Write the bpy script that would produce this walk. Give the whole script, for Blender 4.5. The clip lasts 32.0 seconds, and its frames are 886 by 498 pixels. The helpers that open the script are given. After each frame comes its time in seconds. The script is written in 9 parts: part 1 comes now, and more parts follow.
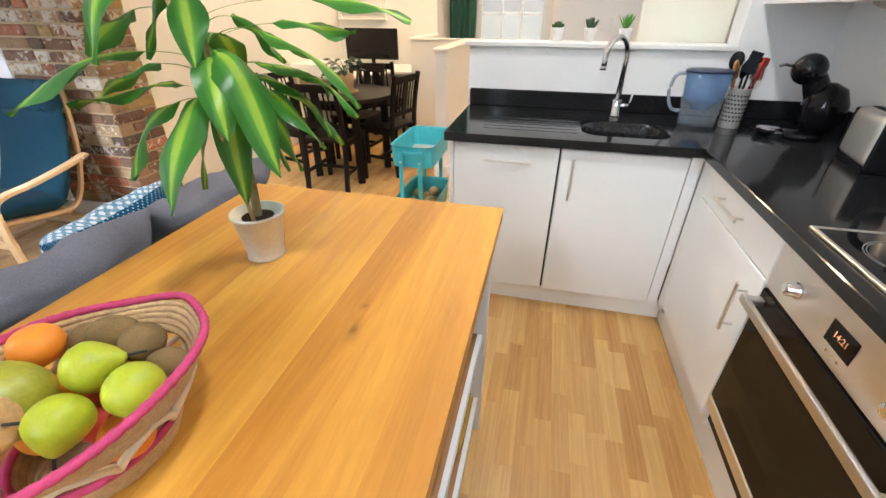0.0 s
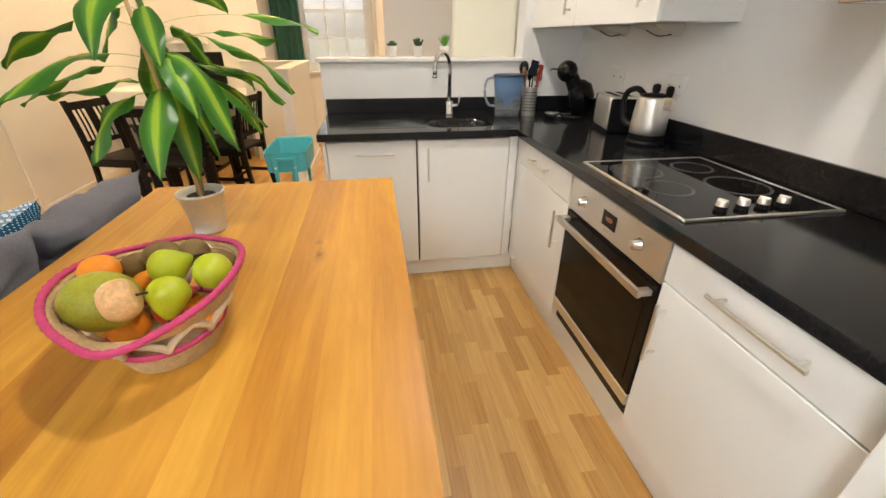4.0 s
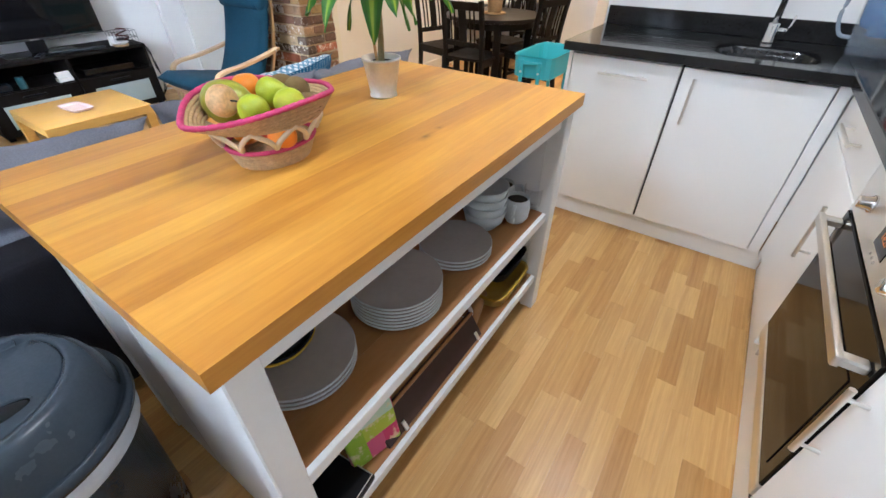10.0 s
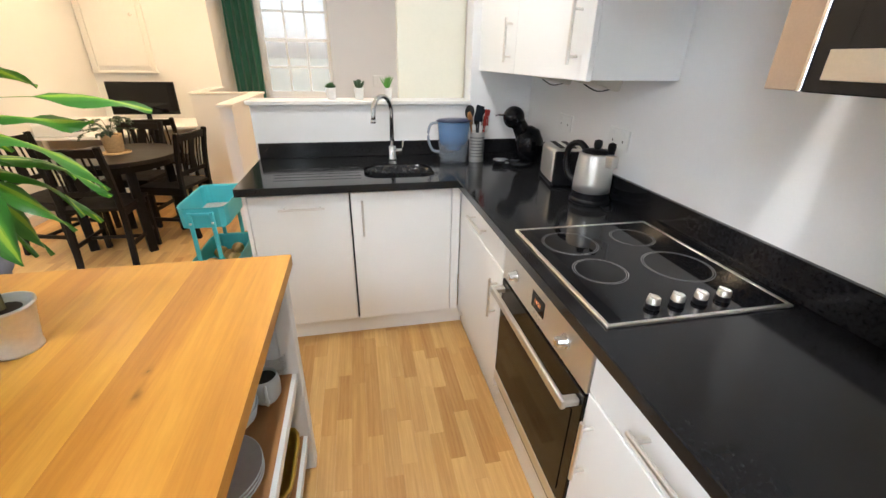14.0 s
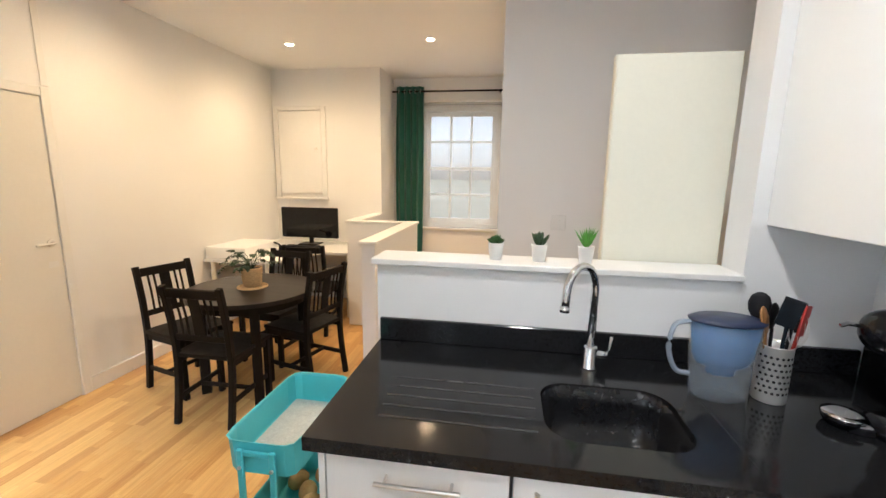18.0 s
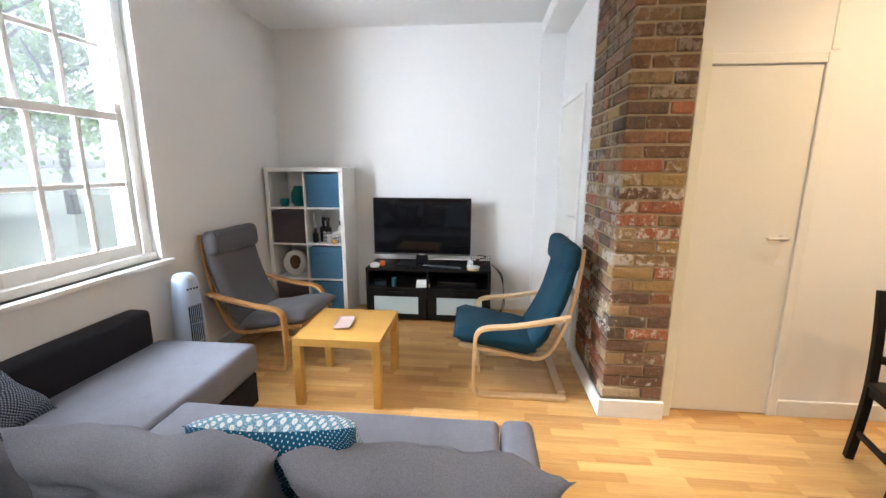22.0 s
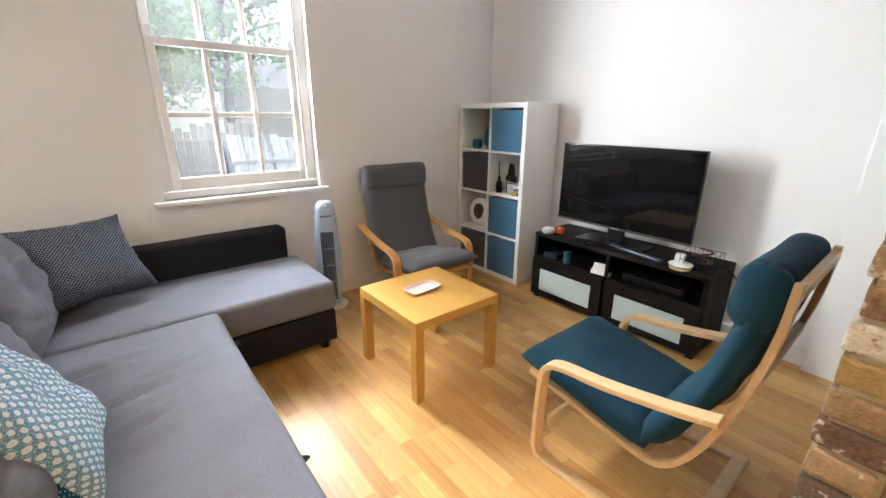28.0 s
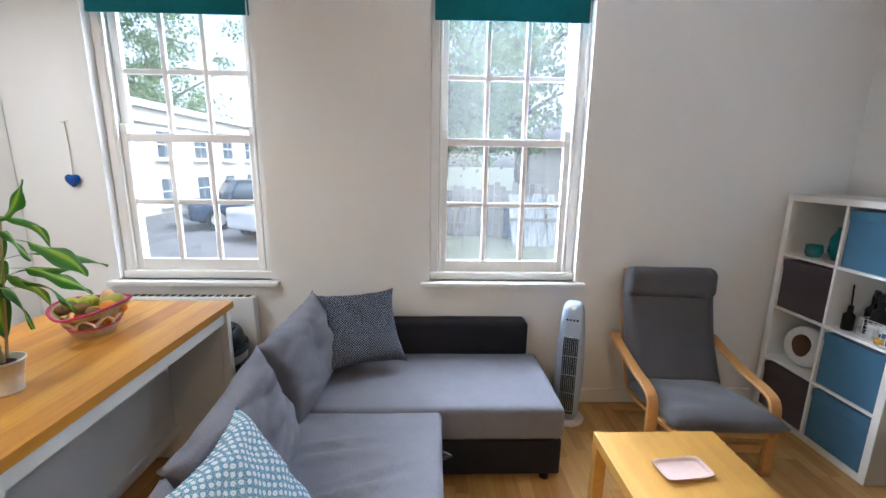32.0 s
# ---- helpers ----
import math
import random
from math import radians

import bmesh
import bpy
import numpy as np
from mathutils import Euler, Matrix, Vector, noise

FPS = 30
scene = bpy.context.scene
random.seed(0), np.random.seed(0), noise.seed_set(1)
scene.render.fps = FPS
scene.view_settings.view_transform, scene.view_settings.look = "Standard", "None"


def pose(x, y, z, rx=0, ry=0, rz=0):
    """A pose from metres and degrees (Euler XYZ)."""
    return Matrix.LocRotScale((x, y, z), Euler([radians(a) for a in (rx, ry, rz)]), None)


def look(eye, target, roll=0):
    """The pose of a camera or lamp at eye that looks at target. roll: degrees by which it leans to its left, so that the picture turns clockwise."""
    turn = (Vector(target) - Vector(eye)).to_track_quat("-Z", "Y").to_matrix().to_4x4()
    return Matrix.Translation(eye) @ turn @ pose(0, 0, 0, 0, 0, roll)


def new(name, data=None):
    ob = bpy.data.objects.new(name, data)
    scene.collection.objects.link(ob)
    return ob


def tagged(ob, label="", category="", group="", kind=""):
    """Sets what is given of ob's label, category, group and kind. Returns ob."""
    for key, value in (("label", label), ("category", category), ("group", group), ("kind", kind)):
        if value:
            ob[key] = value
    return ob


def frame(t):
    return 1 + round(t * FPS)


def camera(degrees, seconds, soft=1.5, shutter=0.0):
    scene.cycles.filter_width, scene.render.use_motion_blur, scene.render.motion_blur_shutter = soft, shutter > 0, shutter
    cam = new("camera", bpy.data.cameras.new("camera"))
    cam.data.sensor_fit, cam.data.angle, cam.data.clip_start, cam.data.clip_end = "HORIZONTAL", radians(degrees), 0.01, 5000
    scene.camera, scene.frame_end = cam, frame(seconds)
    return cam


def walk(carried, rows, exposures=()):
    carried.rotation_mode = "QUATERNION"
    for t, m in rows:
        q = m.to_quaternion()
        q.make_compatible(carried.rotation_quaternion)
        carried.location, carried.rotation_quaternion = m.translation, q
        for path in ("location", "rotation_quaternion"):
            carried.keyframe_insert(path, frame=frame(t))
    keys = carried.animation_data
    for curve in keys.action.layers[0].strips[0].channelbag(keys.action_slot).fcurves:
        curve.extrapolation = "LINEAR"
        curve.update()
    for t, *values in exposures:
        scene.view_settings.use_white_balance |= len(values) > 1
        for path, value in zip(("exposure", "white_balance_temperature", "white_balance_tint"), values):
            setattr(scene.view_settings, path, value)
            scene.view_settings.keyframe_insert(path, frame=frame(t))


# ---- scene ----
cam = camera(94.8, 32.0)
PATH = [
    (0, (0.049, 0.005, 1.386), (-0.352, 1.68, 0.371), 0.2),
    (0.5, (-0.006, -0.10, 1.382), (-0.419, 1.587, 0.367), -0.0),
    (1, (-0.034, -0.212, 1.381), (-0.392, 1.481, 0.367), -0.1),
    (1.5, (-0.049, -0.287, 1.404), (-0.207, 1.429, 0.388), -0.1),
    (2, (-0.073, -0.33, 1.4), (0.024, 1.412, 0.423), 0.0),
    (2.5, (-0.115, -0.364, 1.38), (0.1, 1.388, 0.44), 0.6),
    (3, (-0.11, -0.391, 1.369), (0.117, 1.366, 0.44), -0.1),
    (3.5, (-0.11, -0.413, 1.363), (0.139, 1.34, 0.434), -0.0),
    (5.5, (0.15, -0.207, 1.337), (0.534, 1.535, 0.433), 1.0),
    (6, (0.19, -0.196, 1.305), (0.23, 1.59, 0.406), 1.0),
    (6.5, (0.257, -0.217, 1.29), (-0.027, 1.547, 0.392), 0.6),
    (7, (0.32, -0.243, 1.272), (-0.3, 1.426, 0.362), 0.7),
    (7.5, (0.352, -0.263, 1.234), (-0.434, 1.301, 0.267), 0.7),
    (8, (0.393, -0.272, 1.219), (-0.401, 1.183, 0.1), 1.0),
    (8.5, (0.388, -0.272, 1.238), (-0.405, 1.119, 0.039), 0.8),
    (9, (0.359, -0.262, 1.261), (-0.455, 1.11, 0.055), 0.7),
    (9.5, (0.335, -0.26, 1.275), (-0.51, 1.092, 0.068), 0.8),
    (10, (0.338, -0.265, 1.279), (-0.553, 1.057, 0.07), 0.6),
    (10.5, (0.324, -0.272, 1.292), (-0.612, 1.021, 0.087), 0.6),
    (11, (0.32, -0.273, 1.299), (-0.652, 0.994, 0.096), 0.6),
    (11.5, (0.335, -0.27, 1.333), (-0.638, 0.996, 0.129), 0.5),
    (12, (0.321, -0.239, 1.38), (-0.404, 1.234, 0.238), 0.7),
    (12.5, (0.251, -0.239, 1.371), (-0.022, 1.424, 0.294), 1.3),
    (13, (0.235, -0.235, 1.362), (0.298, 1.469, 0.316), 0.8),
    (13.5, (0.217, -0.205, 1.401), (0.506, 1.504, 0.404), 1.0),
    (14, (0.203, -0.167, 1.472), (0.576, 1.606, 0.625), 1.0),
    (14.5, (0.212, -0.175, 1.555), (0.601, 1.683, 0.924), 1.0),
    (16.5, (0.254, 0.163, 1.566), (0.654, 2.093, 1.224), 1.1),
    (17, (0.186, 0.443, 1.578), (0.445, 2.396, 1.232), 1.1),
    (17.5, (0.125, 0.68, 1.581), (0.147, 2.651, 1.239), 0.9),
    (18, (0.103, 0.949, 1.549), (-0.2, 2.896, 1.204), 0.9),
    (18.5, (0.038, 1.157, 1.531), (-0.7, 2.983, 1.183), 0.6),
    (19, (-0.11, 1.305, 1.526), (-1.208, 2.94, 1.175), 0.4),
    (19.5, (-0.285, 1.407, 1.492), (-1.703, 2.773, 1.144), 0.2),
    (20, (-0.406, 1.432, 1.511), (-2.141, 2.357, 1.144), 0.3),
    (20.5, (-0.402, 1.418, 1.457), (-2.308, 1.924, 1.126), 0.2),
    (21, (-0.386, 1.415, 1.47), (-2.352, 1.573, 1.136), 0.2),
    (21.5, (-0.375, 1.426, 1.474), (-2.342, 1.363, 1.12), 0.2),
    (22, (-0.373, 1.42, 1.475), (-2.326, 1.24, 1.083), 0.2),
    (22.5, (-0.407, 1.417, 1.464), (-2.348, 1.193, 1.038), 0.3),
    (23, (-0.487, 1.425, 1.39), (-2.414, 1.181, 0.914), 0.3),
    (23.5, (-0.604, 1.403, 1.383), (-2.481, 1.132, 0.749), 0.2),
    (24, (-0.764, 1.431, 1.398), (-2.627, 1.138, 0.732), 0.0),
    (24.5, (-0.953, 1.509, 1.394), (-2.807, 1.177, 0.723), -0.0),
    (25, (-1.03, 1.70, 1.388), (-2.86, 1.24, 0.728), -0.1),
    (25.5, (-1.30, 1.83, 1.374), (-3.08, 1.22, 0.729), -0.2),
    (26, (-1.60, 1.81, 1.358), (-3.33, 1.06, 0.725), -0.3),
    (26.5, (-1.79, 1.737, 1.347), (-3.473, 0.853, 0.726), -0.3),
    (27, (-1.714, 1.895, 1.349), (-3.316, 0.863, 0.742), 0.0),
    (27.5, (-1.659, 2.097, 1.371), (-3.08, 0.829, 0.758), 0.1),
    (28, (-1.649, 2.224, 1.368), (-2.843, 0.744, 0.747), 0.3),
    (28.5, (-1.641, 2.249, 1.379), (-2.626, 0.628, 0.745), 0.2),
    (29, (-1.616, 2.214, 1.4), (-2.363, 0.473, 0.76), 0.4),
    (29.5, (-1.567, 2.192, 1.446), (-2.042, 0.36, 0.799), 0.5),
    (30, (-1.582, 2.187, 1.486), (-1.818, 0.31, 0.838), 0.4),
    (30.5, (-1.626, 2.121, 1.496), (-1.745, 0.233, 0.848), 0.5),
    (31, (-1.697, 1.989, 1.555), (-1.783, 0.094, 0.923), 0.5),
    (31.5, (-1.764, 1.919, 1.577), (-1.848, -0.013, 1.067), 0.7),
    (32, (-1.87, 1.903, 1.623), (-1.928, -0.055, 1.218), 0.8),
]
walk(cam, [(t, look(eye, target, roll)) for t, eye, target, roll in PATH], exposures=[(0.0, 3.48, 5550, 10), (1.0, 3.45, 5550, 10), (2.0, 3.25, 6200, 10), (3.5, 3.2, 6400, 10), (6.0, 3.35, 6050, 10), (6.9, 3.38, 5000, 10), (8.0, 3.36, 4700, 10), (9.0, 3.38, 5250, 10), (12.0, 3.42, 4800, 10), (13.7, 3.42, 5650, 10), (17.0, 3.22, 5600, 10), (18.5, 3.22, 5500, 10), (20.0, 3.34, 5400, 10), (22.0, 3.34, 5600, 10), (24.0, 3.38, 5750, 10), (27.5, 3.52, 5950, 10), (29.0, 3.5, 5600, 10), (30.0, 3.38, 5400, 10), (32.0, 3.2, 5350, 10)])

# ---- daylight and lamps ----
world = bpy.data.worlds.new("sky")
scene.world = world
world.use_nodes = True
_wn = world.node_tree
_sky = _wn.nodes.new("ShaderNodeTexSky")
_sky.sky_type = "NISHITA"
_sky.sun_disc = False
_sky.sun_elevation = radians(55)
_sky.sun_rotation = radians(-80)
_sky.air_density, _sky.dust_density, _sky.ozone_density = 1.2, 3.0, 1.5
_grey = _wn.nodes.new("ShaderNodeHueSaturation")
_grey.inputs["Saturation"].default_value = 0.3
_wn.links.new(_sky.outputs["Color"], _grey.inputs["Color"])
_wn.links.new(_grey.outputs["Color"], _wn.nodes["Background"].inputs["Color"])
_wn.nodes["Background"].inputs["Strength"].default_value = 0.045

sun_data = bpy.data.lights.new("sun", "SUN")
sun_data.energy, sun_data.angle, sun_data.color = 0.6, radians(25), (1.0, 0.96, 0.9)
sun = new("sun", sun_data)
sun.matrix_world = look((-16, 3, 23), (0, 0, 0))


def spot_lamp(x, y, power, color=(1.0, 0.66, 0.33)):
    d = bpy.data.lights.new("downlight", "SPOT")
    d.energy, d.color, d.spot_size, d.spot_blend, d.shadow_soft_size = power, color, radians(168), 1.0, 0.05
    ob = new("downlight_lamp", d)
    ob.location = (x, y, 2.77)
    return ob


DINING_SPOTS = [(-2.05, 4.90), (-0.66, 4.90), (-2.05, 3.45), (-0.66, 3.45)]
KITCHEN_SPOTS = [(0.25, 1.75), (0.25, 0.35)]
for _x, _y in DINING_SPOTS:
    spot_lamp(_x, _y, 7.8)
for _x, _y in KITCHEN_SPOTS:
    spot_lamp(_x, _y, 7.4, (1.0, 0.92, 0.80))


def sky_fill_lamp(x, y, z, target, power, w, h, spread=180):
    """An added soft lamp outside a window, in place of the bright overcast sky."""
    d = bpy.data.lights.new("sky_fill", "AREA")
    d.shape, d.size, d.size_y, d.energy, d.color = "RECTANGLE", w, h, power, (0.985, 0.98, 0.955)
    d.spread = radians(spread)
    ob = new("sky_fill_lamp", d)
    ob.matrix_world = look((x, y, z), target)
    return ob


# narrow beam added to reach the brick pier deep in the room
sky_fill_lamp(-2.34, -4.2, 4.55, (-2.6, 1.8, 1.2), 11, 1.6, 1.2, 46)
sky_fill_lamp(-3.55, -2.5, 4.1, (-1.15, 0.75, 0.6), 37, 2.8, 1.5)
sky_fill_lamp(-0.53, 8.4, 4.0, (-0.53, 5.6, 0.9), 16, 2.2, 1.6)
# added lamps beside the windows, to lift the television wall, kitchen and sofa
sky_fill_lamp(-1.45, -1.42, 1.8, (-4.45, 0.6, 1.2), 22, 0.7, 1.7)
sky_fill_lamp(-1.47, -1.06, 1.8, (-4.5, 0.25, 1.6), 8, 0.5, 1.6)
sky_fill_lamp(-0.9, -1.5, 1.9, (1.3, 1.8, 1.4), 4.0, 0.8, 1.7)
sky_fill_lamp(0.95, -1.45, 1.8, (-2.0, 1.6, 1.4), 12.5, 0.7, 1.7)


# ---- materials ----
def _nodes(name):
    m = bpy.data.materials.new(name)
    m.use_nodes = True
    nt = m.node_tree
    return m, nt, nt.nodes["Principled BSDF"]


def _val(nt, kind, **kw):
    n = nt.nodes.new(kind)
    for k, v in kw.items():
        n.inputs[k].default_value = v
    return n


def _coords(nt, scale=(1, 1, 1), world_space=False):
    if world_space:
        out = nt.nodes.new("ShaderNodeNewGeometry").outputs["Position"]
    else:
        out = nt.nodes.new("ShaderNodeTexCoord").outputs["Object"]
    mp = nt.nodes.new("ShaderNodeMapping")
    mp.inputs["Scale"].default_value = scale
    nt.links.new(out, mp.inputs["Vector"])
    return mp.outputs["Vector"]


def _ramp(nt, fac, stops):
    r = nt.nodes.new("ShaderNodeValToRGB")
    els = r.color_ramp.elements
    while len(els) < len(stops):
        els.new(0.5)
    for e, (p, c) in zip(els, stops):
        e.position, e.color = p, (*c, 1)
    nt.links.new(fac, r.inputs["Fac"])
    return r.outputs["Color"]


def _mix(nt, a, b, fac, mode="MIX"):
    n = nt.nodes.new("ShaderNodeMix")
    n.data_type, n.blend_type = "RGBA", mode
    for sock, v in ((n.inputs[6], a), (n.inputs[7], b), (n.inputs[0], fac)):
        if isinstance(v, bpy.types.NodeSocket):
            nt.links.new(v, sock)
        else:
            sock.default_value = v if isinstance(v, (int, float)) else (*v, 1)
    return n.outputs[2]


def _noise(nt, vec, scale, detail=4, rough=0.6):
    n = _val(nt, "ShaderNodeTexNoise", Scale=scale, Detail=detail, Roughness=rough)
    nt.links.new(vec, n.inputs["Vector"])
    return n.outputs["Fac"]


def _bump(nt, bsdf, height, strength, dist=0.002):
    b = _val(nt, "ShaderNodeBump", Strength=strength, Distance=dist)
    nt.links.new(height, b.inputs["Height"])
    nt.links.new(b.outputs["Normal"], bsdf.inputs["Normal"])


def mix_col(c, k):
    return tuple(max(0, min(1, v * k)) for v in c)


def mat(name, col, rough=0.5, metal=0.0, var=0.08, scale=3.0, grain=60.0, bump=0.15, coat=0.0, ws=False, rvar=0.1, trans=0.0, ior=1.45, sheen=0.0, subsurf=0.0, spec=0.5):
    """A plain surface with broad stains, fine grain and uneven gloss."""
    m, nt, b = _nodes(name)
    v = _coords(nt, world_space=ws)
    big, fine = _noise(nt, v, scale, 5), _noise(nt, v, grain, 3)
    c = _ramp(nt, big, [(0.3, mix_col(col, 1 - var)), (0.7, mix_col(col, 1 + var))])
    c = _mix(nt, c, _ramp(nt, fine, [(0.35, mix_col(col, 1 - var * 0.7)), (0.65, mix_col(col, 1 + var * 0.7))]), 0.45)
    nt.links.new(c, b.inputs["Base Color"])
    r = _val(nt, "ShaderNodeMapRange", **{"From Min": 0.3, "From Max": 0.7, "To Min": max(0.0, rough - rvar * rough), "To Max": min(1, rough + rvar * rough)})
    nt.links.new(big, r.inputs["Value"])
    nt.links.new(r.outputs["Result"], b.inputs["Roughness"])
    b.inputs["Metallic"].default_value = metal
    b.inputs["Specular IOR Level"].default_value = spec
    b.inputs["Coat Weight"].default_value = coat
    b.inputs["Coat Roughness"].default_value = 0.08
    b.inputs["Transmission Weight"].default_value = trans
    b.inputs["IOR"].default_value = ior
    b.inputs["Sheen Weight"].default_value = sheen
    if subsurf:
        b.inputs["Subsurface Weight"].default_value = subsurf
        b.inputs["Subsurface Radius"].default_value = (0.02, 0.012, 0.006)
    if bump:
        _bump(nt, b, fine, bump)
    return m


def wood(name, dark, mid, light, axis="y", rough=0.4, coat=0.0, ring=9.0, rnd="object", tone=0.35, bump=0.06, ws=False, knots=0.0, mixed=False, figure=0.22, spec=0.5, fleck=0.22, streak=0.0, coat_rough=0.2, marks=()):
    """Wood with grain drawn out along one axis; each piece has a tone of its own."""
    m, nt, b = _nodes(name)
    s = {"x": (0.12, 1, 1), "y": (1, 0.12, 1), "z": (1, 1, 0.12)}[axis]
    v = _coords(nt, s, ws)
    if rnd == "island":
        rv = nt.nodes.new("ShaderNodeNewGeometry").outputs["Random Per Island"]
    else:
        rv = nt.nodes.new("ShaderNodeObjectInfo").outputs["Random"]
    sh = nt.nodes.new("ShaderNodeVectorMath")
    sh.operation = "MULTIPLY_ADD"
    cmb = nt.nodes.new("ShaderNodeCombineXYZ")
    for i in range(3):
        nt.links.new(rv, cmb.inputs[i])
    nt.links.new(cmb.outputs[0], sh.inputs[0])
    sh.inputs[1].default_value = (17.0, 31.0, 11.0)
    nt.links.new(v, sh.inputs[2])
    v = sh.outputs[0]
    fig = _val(nt, "ShaderNodeTexNoise", Scale=ring, Detail=5.0, Roughness=0.62, Distortion=1.2)
    nt.links.new(v, fig.inputs["Vector"])
    fine = _noise(nt, v, ring * 14, 3)
    c = _ramp(nt, fig.outputs["Fac"], [(0.5 - figure, dark), (0.5, mid), (0.5 + figure, light)])
    c = _mix(nt, c, _ramp(nt, fine, [(0.3, dark), (0.7, light)]), fleck)
    c = _mix(nt, c, _ramp(nt, rv, [(0.0, dark), (0.2, light), (0.4, mid), (0.55, dark), (0.75, light), (1.0, mix_col(dark, 0.8))] if mixed else [(0.0, dark), (0.35, mid), (1.0, light)]), tone)
    if streak:
        mp = nt.nodes.new("ShaderNodeMapping")
        mp.inputs["Scale"].default_value = {"x": (0.18, 1, 1), "y": (1, 0.18, 1), "z": (1, 1, 0.18)}[axis]
        nt.links.new(v, mp.inputs["Vector"])
        sn = _noise(nt, mp.outputs["Vector"], ring * 9, 6, 0.7)
        c = _mix(nt, c, _ramp(nt, sn, [(0.36, mix_col(dark, 0.8)), (0.52, mid), (0.66, light)]), streak)
    if knots:
        kn = _val(nt, "ShaderNodeTexVoronoi", Scale=knots)
        nt.links.new(v, kn.inputs["Vector"])
        c = _mix(nt, c, mix_col(dark, 0.45), _ramp(nt, kn.outputs["Distance"], [(0.03, (0.8, 0.8, 0.8)), (0.09, (0, 0, 0))]))
    for spot, size in marks:
        far = _val(nt, "ShaderNodeVectorMath")
        far.operation = "DISTANCE"
        wob = nt.nodes.new("ShaderNodeVectorMath")
        wob.operation = "MULTIPLY_ADD"
        nz = _val(nt, "ShaderNodeTexNoise", Scale=40.0)
        raw = _coords(nt, (1, 0.45, 1))
        nt.links.new(raw, nz.inputs["Vector"])
        nt.links.new(nz.outputs["Color"], wob.inputs[0])
        wob.inputs[1].default_value = (0.02, 0.02, 0.0)
        nt.links.new(raw, wob.inputs[2])
        nt.links.new(wob.outputs[0], far.inputs[0])
        far.inputs[1].default_value = (spot[0] + 0.01, spot[1] * 0.45 + 0.01, spot[2])
        c = _mix(nt, c, mix_col(dark, 0.4), _ramp(nt, far.outputs["Value"], [(size * 0.35, (0.85, 0.85, 0.85)), (size, (0.25, 0.25, 0.25)), (size * 3.0, (0, 0, 0))]))
    nt.links.new(c, b.inputs["Base Color"])
    r = _val(nt, "ShaderNodeMapRange", **{"From Min": 0.3, "From Max": 0.7, "To Min": rough * 0.85, "To Max": rough * 1.15})
    nt.links.new(fig.outputs["Fac"], r.inputs["Value"])
    nt.links.new(r.outputs["Result"], b.inputs["Roughness"])
    b.inputs["Specular IOR Level"].default_value = spec
    b.inputs["Coat Weight"].default_value = coat
    b.inputs["Coat Roughness"].default_value = coat_rough
    _bump(nt, b, fine, bump, 0.001)
    return m


def fabric(name, dark, light, weave=420.0, rough=0.9, stain=6.0, bump=0.5, sheen=0.15):
    """Woven cloth: crossed threads, with soft broad unevenness."""
    m, nt, b = _nodes(name)
    v = _coords(nt)
    w1 = _val(nt, "ShaderNodeTexWave", Scale=weave / 6.28, Distortion=1.5, Detail=1.0)
    w2 = _val(nt, "ShaderNodeTexWave", Scale=weave / 6.28, Distortion=1.5, Detail=1.0)
    w2.bands_direction = "Y"
    nt.links.new(v, w1.inputs["Vector"])
    nt.links.new(v, w2.inputs["Vector"])
    mx = nt.nodes.new("ShaderNodeMath")
    mx.operation = "MULTIPLY"
    nt.links.new(w1.outputs["Fac"], mx.inputs[0])
    nt.links.new(w2.outputs["Fac"], mx.inputs[1])
    n = _noise(nt, v, stain, 4)
    fine = _noise(nt, v, 260, 2)
    c = _ramp(nt, n, [(0.3, dark), (0.75, light)])
    c = _mix(nt, c, _ramp(nt, fine, [(0.3, mix_col(dark, 0.8)), (0.7, mix_col(light, 1.15))]), 0.45)
    nt.links.new(c, b.inputs["Base Color"])
    b.inputs["Roughness"].default_value = rough
    b.inputs["Sheen Weight"].default_value = sheen
    b.inputs["Specular IOR Level"].default_value = 0.12
    _bump(nt, b, mx.outputs[0], bump, 0.0008)
    return m


def glow(name, col, strength):
    m, nt, b = _nodes(name)
    b.inputs["Base Color"].default_value = (*col, 1)
    b.inputs["Emission Color"].default_value = (*col, 1)
    b.inputs["Emission Strength"].default_value = strength
    return m


def glass(name, col=(1, 1, 1), rough=0.0, ior=1.45):
    m, nt, b = _nodes(name)
    b.inputs["Base Color"].default_value = (*col, 1)
    b.inputs["Roughness"].default_value = rough
    b.inputs["Transmission Weight"].default_value = 1.0
    b.inputs["IOR"].default_value = ior
    return m


M = {}
M["wall"] = mat("wall_paint", (0.81, 0.805, 0.79), 0.75, var=0.025, scale=0.8, grain=160, bump=0.12, ws=True)
M["ceiling"] = mat("ceiling_paint", (0.83, 0.825, 0.815), 0.85, var=0.02, scale=0.7, grain=140, bump=0.1, ws=True)
M["trim"] = mat("trim_gloss", (0.80, 0.79, 0.76), 0.35, var=0.03, scale=2.0, grain=40, bump=0.05, ws=True)
M["cream"] = mat("cream_board", (0.76, 0.74, 0.62), 0.5, var=0.03, scale=1.5, grain=60, bump=0.05, ws=True)
M["unit"] = mat("white_unit", (0.86, 0.865, 0.845), 0.3, var=0.012, scale=1.2, grain=80, bump=0.015, ws=True, rvar=0.03)
M["gap"] = mat("dark_gap", (0.03, 0.03, 0.03), 0.8, bump=0)
M["granite"] = mat("black_granite", (0.012, 0.012, 0.013), 0.11, var=0.5, scale=90, grain=420, bump=0.01, rvar=0.25, ws=True, spec=0.42)
